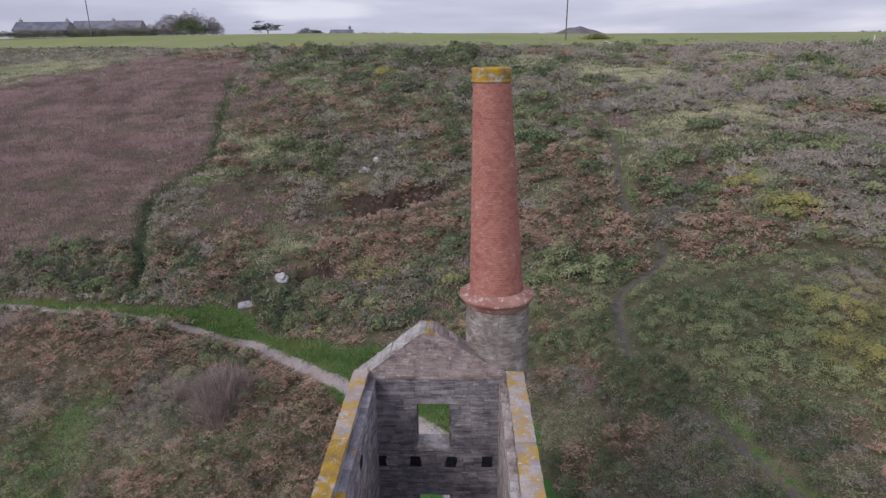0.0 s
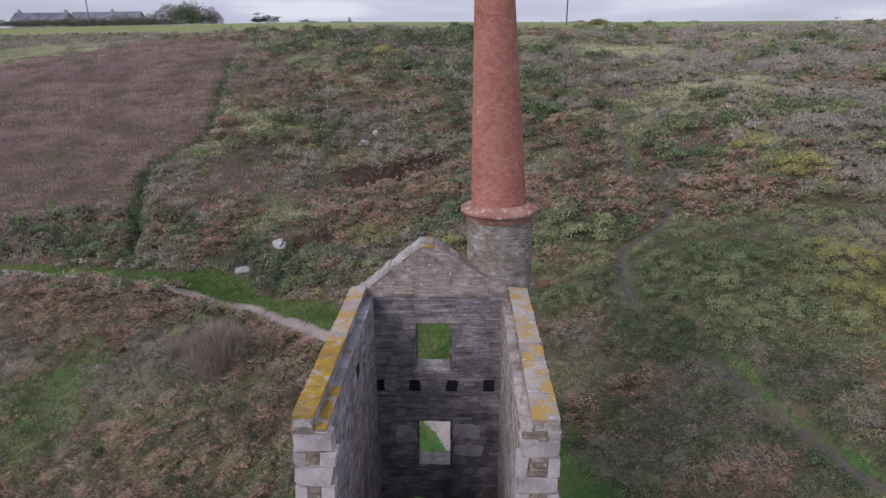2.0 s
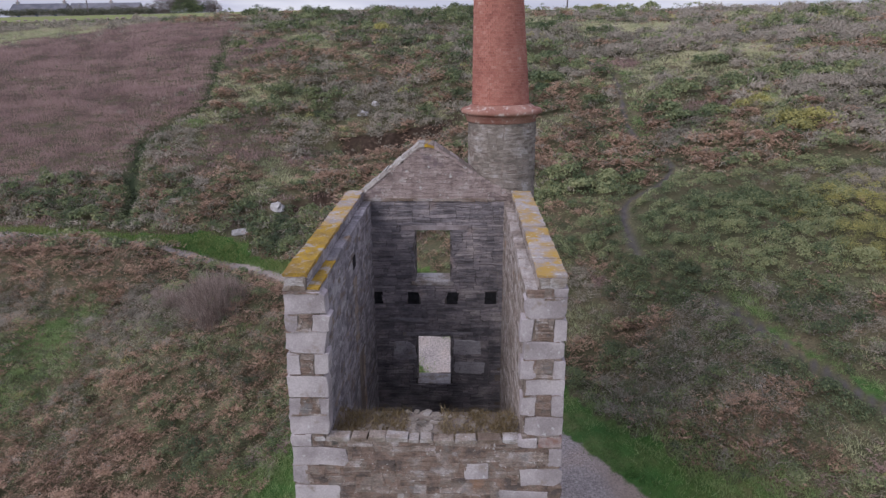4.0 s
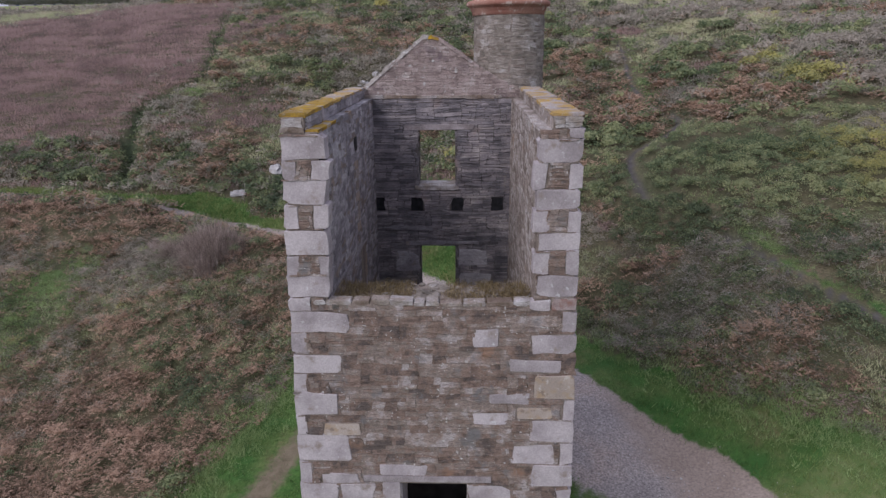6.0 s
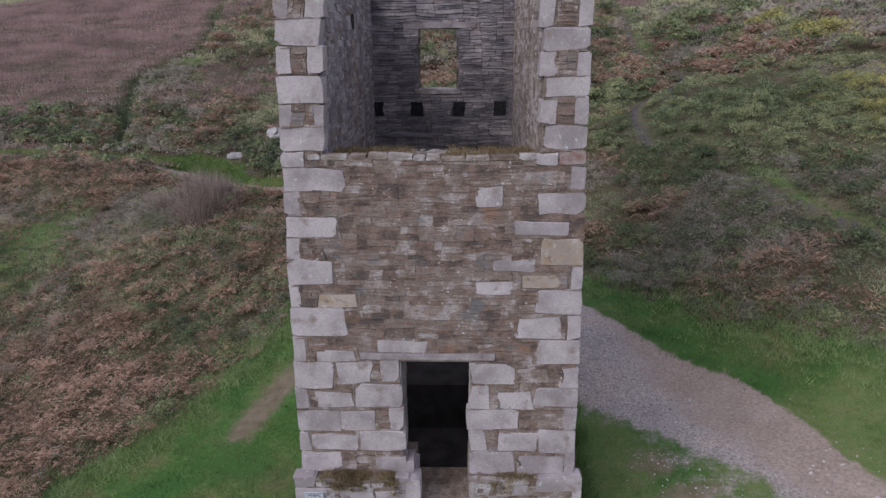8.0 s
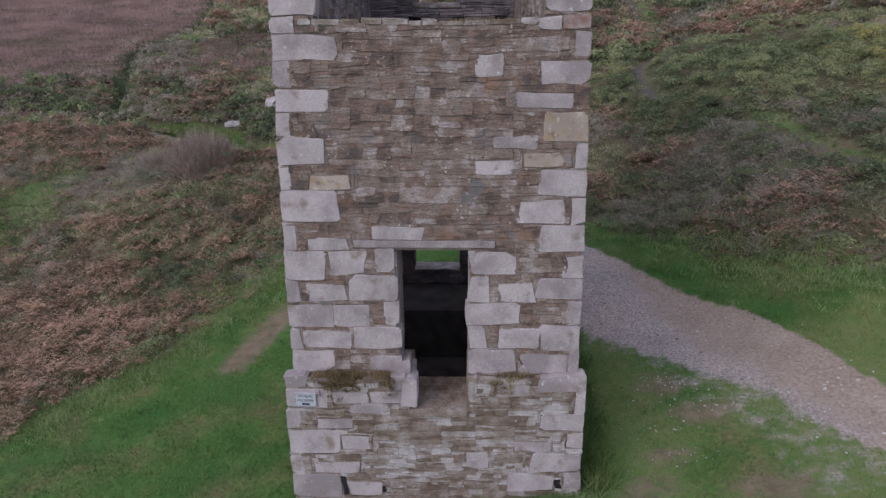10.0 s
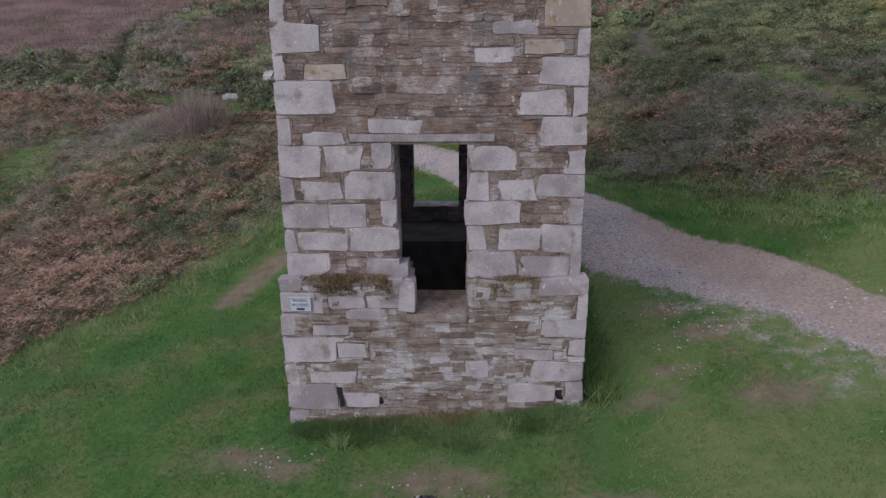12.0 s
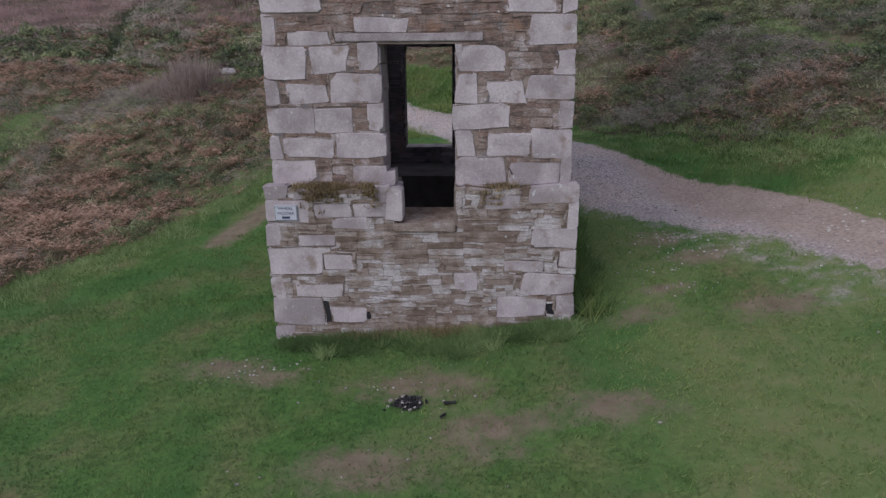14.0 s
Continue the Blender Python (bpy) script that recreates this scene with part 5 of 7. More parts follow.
def strip(base, mid, tip, w0, w1):
    """A leaf of two bends: five corners, a quad and a triangle."""
    d = tip - base
    side = np.array((-d[1], d[0], 0.0))
    n = np.linalg.norm(side)
    side = side / n if n > 1e-6 else np.array((1.0, 0, 0))
    v = np.array([base - side * w0, base + side * w0, mid + side * w1, mid - side * w1, tip])
    return v, [(0, 1, 2), (0, 2, 3), (3, 2, 4)]


def blades(rng, n=14, spread=0.25, tall=(0.25, 0.6), wide=0.018, lean=0.25):
    vs, fs, tv = [], [], []
    for k in range(n):
        b = np.array((*rng.normal(0, spread, 2), -0.03))
        t = b + np.array((*rng.normal(0, lean, 2), rng.uniform(*tall)))
        a = rng.uniform(0, np.pi)
        s = np.array((np.cos(a), np.sin(a), 0)) * wide
        vs.append(np.array([b - s, b + s, t]))
        fs.append((3 * k, 3 * k + 1, 3 * k + 2))
        tv += [rng.uniform(-0.3, 0.3)] * 3
    return np.concatenate(vs), np.array(fs), np.array(tv)


def bush(rng, n=36, r=0.5, h=0.5, size=(0.10, 0.2), thick=0.3):
    """Short spiky sprays standing out of a lumpy dome, one triangle each."""
    lumps = rng.normal(0, 0.16, (4, 2))
    a, e = rng.uniform(0, 2 * np.pi, n), np.arcsin(rng.uniform(0.0, 1.0, n))
    out = np.stack([np.cos(a) * np.cos(e), np.sin(a) * np.cos(e), np.sin(e)], 1)
    q = out * np.array((r, r, h)) * rng.uniform(0.55, 0.95, (n, 1))
    q[:, :2] += lumps[rng.integers(4, size=n)]
    s = rng.uniform(*size, (n, 1))
    tip = q + (out * 0.7 + np.array((0, 0, 0.35)) + rng.normal(0, 0.45, (n, 3))) * s
    side = np.cross(tip - q, rng.normal(0, 1, (n, 3)))
    side = side / (np.linalg.norm(side, axis=1, keepdims=True) + 1e-6) * s * thick
    v = np.stack([q - side, q + side, tip], 1).reshape(-1, 3)
    return v, np.arange(3 * n).reshape(-1, 3), np.repeat(rng.uniform(-0.33, 0.33, n), 3)


def bracken(rng, fronds=5, leaflets=8, reach=(0.28, 0.55), size=(0.09, 0.17), vary=0.35):
    """Arching fronds, each a row of leaflets to either side."""
    vs, tv = [], []
    for _ in range(fronds):
        a = rng.uniform(0, 2 * np.pi)
        r, h = rng.uniform(*reach), rng.uniform(0.22, 0.55)
        e, side = np.array((np.cos(a), np.sin(a), 0)), np.array((-np.sin(a), np.cos(a), 0))
        b = np.array((*rng.normal(0, 0.12, 2), 0))
        shade = rng.uniform(-vary, vary)
        for k in range(leaflets):
            t = (k + 0.5) / leaflets
            c = b + e * r * t + np.array((0, 0, h * (1.6 * t - 0.9 * t * t)))
            s = rng.uniform(*size) * (1.15 - 0.6 * t)
            tip = c + (side * (1 if k % 2 else -1) + e * 0.5) * s + np.array((0, 0, rng.normal(-0.15, 0.3) * s))
            w = e * s * 0.30 + np.array((0, 0, rng.normal(0, 0.12) * s))
            vs.append(np.array([c - w, c + w, tip]))
            tv += [shade + rng.uniform(-0.18, 0.18)] * 3
    return np.concatenate(vs), np.arange(len(vs) * 3).reshape(-1, 3), np.array(tv)


def leafy(rng, n=36, r=0.34, h=0.30, size=(0.07, 0.14), vary=0.3, wide=0.42):
    """Small leaves lying over a dome, facing outwards and up."""
    a, e = rng.uniform(0, 2 * np.pi, n), np.arcsin(rng.uniform(0.05, 1.0, n))
    out = np.stack([np.cos(a) * np.cos(e), np.sin(a) * np.cos(e), np.sin(e)], 1)
    c = out * np.array((r, r, h)) * rng.uniform(0.6, 1.05, (n, 1))
    nrm = out + np.array((0, 0, 0.35)) + rng.normal(0, 0.42, (n, 3))
    nrm /= np.linalg.norm(nrm, axis=1, keepdims=True)
    d = np.cross(nrm, rng.normal(0, 1, (n, 3)))
    d /= np.linalg.norm(d, axis=1, keepdims=True) + 1e-6
    s = rng.uniform(*size, (n, 1))
    w = np.cross(nrm, d) * s * wide
    v = np.stack([c - d * s * 0.4 - w, c - d * s * 0.4 + w, c + d * s * 0.7], 1).reshape(-1, 3)
    return v, np.arange(3 * n).reshape(-1, 3), np.repeat(rng.uniform(-vary, vary, n), 3)


def tangle(rng, n=34, r=0.36, h=0.42, length=(0.16, 0.40), thin=0.011, vary=0.4):
    """Crossing dead stems and twigs."""
    c = np.stack([rng.normal(0, r * 0.6, n), rng.normal(0, r * 0.6, n), rng.uniform(0.02, h, n)], 1)
    d = rng.normal(0, 1, (n, 3)) * np.array((1, 1, 0.75)) + np.array((0, 0, 0.35))
    d /= np.linalg.norm(d, axis=1, keepdims=True)
    s = rng.uniform(*length, (n, 1))
    w = np.cross(d, rng.normal(0, 1, (n, 3)))
    w = w / (np.linalg.norm(w, axis=1, keepdims=True) + 1e-6) * thin * (s / 0.25)
    v = np.stack([c - d * s * 0.5 - w, c - d * s * 0.5 + w, c + d * s * 0.5], 1).reshape(-1, 3)
    return v, np.arange(3 * n).reshape(-1, 3), np.repeat(rng.uniform(-vary, vary, n), 3)


def mixed(*templates):
    vs, fs, ts, base = [], [], [], 0
    for v, f, t in templates:
        vs.append(v)
        fs.append(f + base)
        ts.append(t)
        base += len(v)
    return np.concatenate(vs), np.concatenate(fs), np.concatenate(ts)


def scatter(name, label, kind, category, templates, x, y, size, tint, height=None, z=None, tall=None):
    """One mesh of plants of a kind, at the places given."""
    pick = prng.integers(len(templates), size=len(x))
    turn = prng.uniform(0, 2 * np.pi, len(x))
    z = land(x, y) if z is None else z
    up = size if tall is None else size * tall
    vs, fs, ts, base = [], [], [], 0
    for k, (v, f, tv) in enumerate(templates):
        sel = np.nonzero(pick == k)[0]
        if not len(sel):
            continue
        c, s = np.cos(turn[sel])[:, None], np.sin(turn[sel])[:, None]
        px = (v[None, :, 0] * c - v[None, :, 1] * s) * size[sel, None] + x[sel, None]
        py = (v[None, :, 0] * s + v[None, :, 1] * c) * size[sel, None] + y[sel, None]
        pz = v[None, :, 2] * up[sel, None] + z[sel, None]
        vs.append(np.stack([px, py, pz], 2).reshape(-1, 3))
        fs.append((f[None] + (base + np.arange(len(sel)) * len(v))[:, None, None]).reshape(-1, 3))
        ts.append((tv[None] + tint[sel, None]).ravel())
        base += len(sel) * len(v)
    co, tri, tv = np.concatenate(vs), np.concatenate(fs), np.concatenate(ts)
    me = bpy.data.meshes.new(name)
    me.vertices.add(len(co))
    me.vertices.foreach_set("co", co.astype(np.float32).ravel())
    me.loops.add(tri.size)
    me.loops.foreach_set("vertex_index", tri.astype(np.int32).ravel())
    me.polygons.add(len(tri))
    me.polygons.foreach_set("loop_start", np.arange(len(tri), dtype=np.int32) * 3)
    me.polygons.foreach_set("loop_total", np.full(len(tri), 3, np.int32))
    me.update(calc_edges=True)
    me.polygons.foreach_set("use_smooth", np.zeros(len(tri), bool))
    at = me.attributes.new("tint", "FLOAT", "POINT")
    at.data.foreach_set("value", np.clip(tv, 0, 1).astype(np.float32))
    me.materials.append(M_VEG[kind])
    return tagged(new(name, me), label, category, kind="stuff")


KINDS = ("rust", "dull", "heath", "green", "yellow", "bramble", "pale", "lush")
ANCHORS = {
    "rust": ((-17.2, 39.5, 2.4), (17.5, 13.2, 0.9), (20.5, 12.0, 0.9), (15.8, 15.8, 0.8), (10.0, 34.4, 2.2), (16.7, 31.1, 1.8), (6.3, 33.8, 2.0), (7.0, 24.6, 1.2), (-24, 26.8, 3), (-20, 26.8, 2.5), (-9.3, 22.2, 1.6), (8.6, 11.2, 1.0), (12.6, 11.2, 1.4), (10.8, 10.4, 1.2), (-4.7, 39.4, 5), (10.1, 35.0, 4), (-21.2, 61.3, 6), (16.1, 29.0, 3), (-13, 5.5, 4), (-10, 8.5, 3), (-16.5, 28.0, 3.5), (-11, 26.0, 2.0), (-24, 36.0, 2), (-17, 10, 5), (-3.5, 41, 6), (8, 48, 4), (7.6, 15.6, 1.6), (11.5, 9.4, 1.6), (-8.6, 12.5, 1.6), (-18.5, 35.6, 2), (-29, 27, 4), (-8, 17, 2.5), (8.6, 41, 3), (-4, 62, 3), (45, 62, 4), (36, 50, 3), (13.2, 18.4, 1.2)),
    "dull": ((-21.5, 42.5, 3.6), (-19, 46, 2.6), (-50, 60, 14), (-45, 48, 10), (-38, 60, 9), (-34, 75, 10), (-60, 80, 16), (-40, 40, 7), (-30, 28, 3)),
    "heath": ((19.6, 24.0, 1.2), (22.6, 16.2, 0.9), (17.5, 25.4, 0.9), (25.9, 30.0, 2.6), (16.2, 35.5, 2.0), (22.3, 22.0, 1.8), (6.2, 19.0, 1.6), (-13.3, 21.4, 2.2), (9.8, 13.0, 2.4), (12.0, 15.2, 1.8), (8.2, 12.4, 1.6), (13.4, 12.6, 1.6), (-17, 22, 2.5), (-16, 18, 2), (25, 60, 7), (40, 55, 8), (-8, 56, 4), (-10, 98, 8), (50, 90, 12), (-17, 14, 2.5), (22, 23, 2.2), (31, 28, 3), (26, 38, 2), (36, 40, 4), (16, 58, 3), (-26, 22, 3)),
    "green": ((14.6, 9.6, 1.6), (13, 22, 4), (17, 20, 3), (12, 25, 3.0), (20, 26, 2), (27, 24, 2.5), (16, 38, 1.5), (22, 16, 3), (31, 33, 3), (10.6, 21.2, 1.5), (9, 28.9, 1.6), (13.6, 17.5, 1.6), (-9, 13, 2), (0, 66, 6), (-12, 82, 7), (30, 42, 2.5), (24, 12, 4), (8.5, 52, 2.5), (6, 30, 2), (5, 80, 6), (36, 66, 3)),
    "yellow": ((18.6, 21.5, 0.9), (17.2, 20.0, 0.8), (18.0, 18.8, 0.9), (18.6, 16.8, 0.9), (19.3, 26.5, 1.0), (21.6, 32.1, 1.9), (22.6, 31.4, 1.5), (-8.3, 77.7, 2.6), (19.5, 17.8, 2.4), (18.2, 16.2, 2.0), (-6.8, 35.2, 1.2), (-4.9, 33.5, 0.8), (36, 76, 2.5), (24, 21, 2.5), (27, 19, 2.5), (7.6, 51, 1.0), (20, 22.5, 1.6), (33, 47, 2.0), (-26, 72, 1.6)),
    "bramble": ((8.9, 12.4, 0.9), (10.4, 11.2, 0.7), (10.6, 12.6, 0.9), (11.6, 13.8, 0.9), (12.9, 11.6, 0.8), (14.0, 12.6, 1.0), (8.0, 15.0, 1.0), (-10.4, 21.0, 1.0), (10.6, 20.0, 1.3), (29.5, 74.2, 2.6), (45.5, 75.9, 2.2), (11.4, 81.8, 2.6), (1.5, 91.1, 3), (-20.3, 90.9, 2.4), (9.5, 29.5, 2.0), (8.6, 26.5, 1.8), (-11, 10.5, 1.6), (-9.5, 11.8, 1.4), (-15, 7.4, 1.4), (-11.2, 21.6, 1.1), (10.4, 17.0, 1.0), (-20.5, 36.5, 1.8), (-28, 34.5, 1.6), (-11.6, 37.8, 1.2), (21, 64, 1.6), (-18.5, 57.5, 1.4), (-4, 86, 4), (8, 94, 3)),
    "pale": ((6.6, 22.0, 1.8), (5.8, 17.5, 1.4), (23.0, 36.0, 2.0), (-23.1, 57.2, 2.6), (-19.2, 55.7, 2.5), (21.3, 78.0, 6), (24, 71, 5), (13, 84, 5), (-8.6, 43, 2.4), (-9.6, 53, 2.4), (20, 52, 3), (-70, 100, 12), (27, 50, 3), (3, 56, 4), (-14, 41, 2), (38, 84, 5), (17, 47, 2)),
    "lush": ((-21.1, 19.6, 1.9), (-21.3, 17.0, 1.8), (-20.8, 22, 1.5), (-21.6, 24.2, 1.0), (7.2, 10.6, 1.0), (11.6, 19.0, 1.0), (14.6, 13.6, 1.2), (6.6, 13.2, 1.0), (14.0, 52, 1.2), (12.4, 27.4, 0.9), (13.9, 40, 1.0)),
}
FAVOUR = {"rust": 0.07, "dull": -0.02, "heath": 0.05, "green": 0.08, "yellow": -0.22, "bramble": -0.05, "pale": 0.00, "lush": -0.22}


def clumps(x, y, cell, seed):
    """Which clump a place belongs to: its middle, the way to it and the gap to the next clump."""
    ix, iy = np.floor(x / cell), np.floor(y / cell)
    d1, d2 = np.full(x.shape, 1e9), np.full(x.shape, 1e9)
    mx, my = np.zeros(x.shape), np.zeros(x.shape)
    for dx in (-1, 0, 1):
        for dy in (-1, 0, 1):
            cx = (ix + dx + hash2(ix + dx, iy + dy, seed)) * cell
            cy = (iy + dy + hash2(ix + dx, iy + dy, seed + 1)) * cell
            d = np.hypot(x - cx, y - cy)
            d2 = np.where(d < d1, d1, np.minimum(d2, d))
            near = d < d1
            d1, mx, my = np.where(near, d, d1), np.where(near, cx, mx), np.where(near, cy, my)
    return mx, my, d1 / cell, (d2 - d1) / cell


def plant_kind(x, y, blur):
    scores = []
    for k, kind in enumerate(KINDS):
        s = FAVOUR[kind] + 0.75 * fbm(x * 0.13, y * 0.13, 100 + 7 * k, 3) + 0.8 * fbm(x * 0.45, y * 0.45, 300 + 7 * k, 2) - 0.75
        for cx, cy, r in ANCHORS[kind]:
            s = s + 0.55 * np.exp(-((x - cx) ** 2 + (y - cy) ** 2) / (2 * (0.8 * r) ** 2))
        scores.append(s + blur * (hash2(np.floor(x * 97), np.floor(y * 97), 500 + k) - 0.5))
    s = np.array(scores)
    s[3] += 0.07 * smoothstep(8, 13, x) * (1 - smoothstep(22, 30, y))
    d2 = polyline_distance(x - 0.55, y, FOOTPATH)[0]
    s[7] += 0.30 * np.exp(-(d2 / 0.45) ** 2) * (y < 62) * path_shows(y)
    s[4] += 0.17 * smoothstep(14, 18, x) * (y < 40)
    s[4] -= 0.12 * (x < 0)
    s[0] += 0.13 * (x < -5) * (y < 27)
    s[3] -= 0.05 * (x < -5) * (y < 27)
    s[7] += 0.24 * np.exp(-((x + 20.3) / 3.2) ** 2 - ((y - 18.5) / 5.5) ** 2)
    s[5] += 0.11 * smoothstep(8, 13, x) * (1 - smoothstep(20, 30, y)) + 0.03 * smoothstep(8, 13, x) * (y < 48)
    s[2] -= 0.02 * smoothstep(4, 12, x) * (y < 40) * (y > 18)
    s[6] += 0.05 * (y > 42)
    s[2] += 0.08 * (y > 42)
    s[3] -= np.where(x > 5, 0.06, 0.15) * (y > 44)
    s[0] -= 0.05 * (y > 36) * (x > 5)
    west_field = (x < np.interp(y, [33, 45, 49, 53, 60, 80, 110], [-24.5, -28, -27.5, -25.3, -26.8, -31.5, -36])) & (y > 40.5)
    s[1] += 0.6 * west_field
    s[[3, 4, 5, 7]] -= 0.35 * west_field
    edge = np.interp(x, [p[0] for p in FIELD_EDGE], [p[1] for p in FIELD_EDGE])
    top_corner = (1 - smoothstep(-62, -42, x + 0.45 * (y - 90))) * smoothstep(74, 84, y - 0.15 * (x + 60))
    scrub = smoothstep(-17, -12, y - edge) * (x < 0)
    s[1] -= 0.7 * scrub
    s[5] += 0.16 * scrub
    s[0] += 0.05 * scrub
    s[6] += 0.62 * top_corner
    s[2] += 0.62 * top_corner
    s[3] += 0.30 * top_corner
    return np.argmax(s, 0)


def wild_places(y0, y1, density):
    half = 0.74 * (y1 + 12) + 4
    n = int(2 * half * (y1 - y0) * density)
    x, y = prng.uniform(-half, half, n), prng.uniform(y0, y1, n)
    keep = np.abs(x) < 0.72 * (y + 12) + 4
    x, y = x[keep], y[keep]
    track, path, trench, turf, pasture, past = covers(x, y)
    keep = (np.maximum.reduce([track, turf, pasture, 1.0 * (past > -0.8), path]) < 0.4) & ~((np.abs(x) < 3.2) & (y < 9.2))
    keep &= np.hypot(x - SX, y - SY) > 1.6
    keep &= (recess_shade(x, y) < 0.45) | (prng.uniform(0, 1, x.shape) < 0.68) | ((y > 48.45 + 0.01 * (x + 5) ** 2) & (y < 52))
    keep &= (np.hypot(x + 13.2, y - 35.3) > 0.9) & (np.hypot(x + 15.3, y - 33.0) > 0.8)
    x, y = x[keep], y[keep]
    keep = polyline_distance(x, y, FOOTPATH)[0] > (0.12 + 0.24 * fbm(x * 0.7, y * 0.7, 29, 2)) * path_shows(y)
    return x[keep], y[keep]


parts_xy = []
for y0, y1, density, cell in ((-6, 12, 30, 0.9), (12, 24, 29, 1.0), (24, 40, 16, 1.3), (40, 60, 8.0, 1.7), (60, 82, 4.6, 2.2), (82, 112, 2.6, 2.8), (112, 150, 0.3, 3.0)):
    a, b = wild_places(y0, y1, density)
    parts_xy.append((a, b, *clumps(a, b, cell, 71)))
px, py, cmx, cmy, dome, gap = (np.concatenate(q) for q in zip(*parts_xy))
kinds = np.where(prng.uniform(0, 1, px.shape) < np.where(px < 2, np.interp(py, [20, 45], [0.15, 0.70]), np.interp(py, [20, 45], [0.58, 0.78])), plant_kind(cmx, cmy, 0.36), plant_kind(px, py, 1.0))
beside = polyline_distance(px - 0.6 - 0.5 * (fbm(px * 0.6, py * 0.6, 33, 2) - 0.5), py, FOOTPATH)[0]
kinds[(beside < 0.42) & (py < 16) & (prng.uniform(0, 1, px.shape) < 0.5)] = KINDS.index("lush")
kinds[(beside < 0.6) & (py > 36) & (py < 62) & (prng.uniform(0, 1, px.shape) < 0.6)] = KINDS.index("lush")
swap = (kinds == 3) & (px < 6) & (py > 30) & (prng.uniform(0, 1, px.shape) < 0.6)
kinds[swap] = np.where(prng.uniform(0, 1, px.shape) < 0.5, 5, 2)[swap]
d_tr = polyline_distance(px, py, TRENCH)[0]
kinds[d_tr < 0.7] = KINDS.index("bramble")
upright = np.isin(kinds, [KINDS.index(k) for k in ("pale", "dull", "lush")])
leafage = np.isin(kinds, [KINDS.index(k) for k in ("green", "yellow", "bramble")])
thin = (gap < np.where(leafage, 0.12, 0.07)) & (prng.uniform(0, 1, px.shape) < np.where(leafage, 0.8, 0.6)) & ~upright
px, py, cmx, cmy, dome, gap, kinds, d_tr, upright = (q[~thin] for q in (px, py, cmx, cmy, dome, gap, kinds, d_tr, upright))
grow = np.interp(py, [0, 25, 60, 110], [0.62, 0.74, 1.1, 1.5])
own = hash2(np.floor(cmx * 31), np.floor(cmy * 31), 7) - 0.5
bank = np.exp(-((px - 10.4) / 3.4) ** 4 - ((py - 12.4) / 3.4) ** 4)
kinds[(bank > 0.5) & (kinds == 2) & (prng.uniform(0, 1, px.shape) < 0.22)] = KINDS.index("bramble")
kinds[(bank > 0.5) & (kinds == 0) & (prng.uniform(0, 1, px.shape) < 0.10)] = KINDS.index("heath")
far_rust = (kinds == 0) & (py > 27) & (prng.uniform(0, 1, px.shape) < 0.10)
kinds[far_rust] = np.where(prng.uniform(0, 1, px.shape) < 0.5, 5, 2)[far_rust]
# the rise from y 30 to 50 paints haze as paler plants
hue = 0.52 - 0.08 * bank - 0.16 * (kinds == 3) * smoothstep(30, 42, py) + 0.20 * smoothstep(13, 22, px) + 0.07 * smoothstep(30, 50, py) * (kinds != 1) + 0.12 * (kinds == 7) * (px > -12) + 0.5 * (fbm(px * 0.35, py * 0.35, 77, 3) - 0.5) + 0.4 * own + prng.normal(0, 1, px.shape) * np.interp(py, [20, 45], [0.18, 0.10])
lump = np.where(upright, 0.85 + 0.35 * own, 1.30 - 0.85 * np.clip(dome, 0, 0.8)) * prng.uniform(0.75, 1.2, px.shape)
room = np.minimum(polyline_distance(px - 0.25, py, FOOTPATH)[0] + 0.8 * (1 - path_shows(py)), np.where(d_tr < 0.7, 9, d_tr - 0.1))
beside_track = polyline_distance(px, py, TRACK)[0] - 0.25
room = np.minimum(room, np.where((px < -7) & (py < 32), np.maximum(beside_track, 0.65), beside_track))
lump = np.minimum(lump, np.maximum(room, 0.22) * 1.6)
bushy = np.isin(kinds, [KINDS.index(k) for k in ("green", "yellow", "bramble")])
reach = np.interp(py, [12, 24, 40, 60, 82], [0.9, 1.0, 1.3, 1.7, 2.2])
crown = np.where(bushy, 0.52, 0.30) * reach * (0.75 + 1.1 * own) * np.sqrt(np.maximum(0, 1 - (dome / 0.62) ** 2)) * np.clip((room - 0.2) / 0.8, 0, 1) * (d_tr > 0.8) * ~upright
edge_y = np.interp(px, [p[0] for p in FIELD_EDGE], [p[1] for p in FIELD_EDGE])
lump = lump * np.interp(edge_y - py, [1, 9], [0.45, 1.0])
TEMPLATES = {
    "rust": [bracken(prng, 4, 8) for _ in range(12)],
    "dull": [bracken(prng, 4, 7) for _ in range(8)],
    "heath": [mixed(tangle(prng, 26), leafy(prng, 8, 0.3, 0.25, (0.05, 0.10))) for _ in range(8)],
    "green": [leafy(prng, 50, 0.38, 0.34, (0.05, 0.11)) for _ in range(8)],
    "yellow": [leafy(prng, 48, 0.38, 0.36, (0.05, 0.10)) for _ in range(6)],
    "bramble": [leafy(prng, 44, 0.38, 0.32, (0.055, 0.12)) for _ in range(6)],
    "pale": [blades(prng, 24, 0.26, (0.15, 0.55), 0.016, 0.25) for _ in range(6)],
    "lush": [blades(prng, 44, 0.30, (0.12, 0.50), 0.016, 0.25) for _ in range(6)],
}
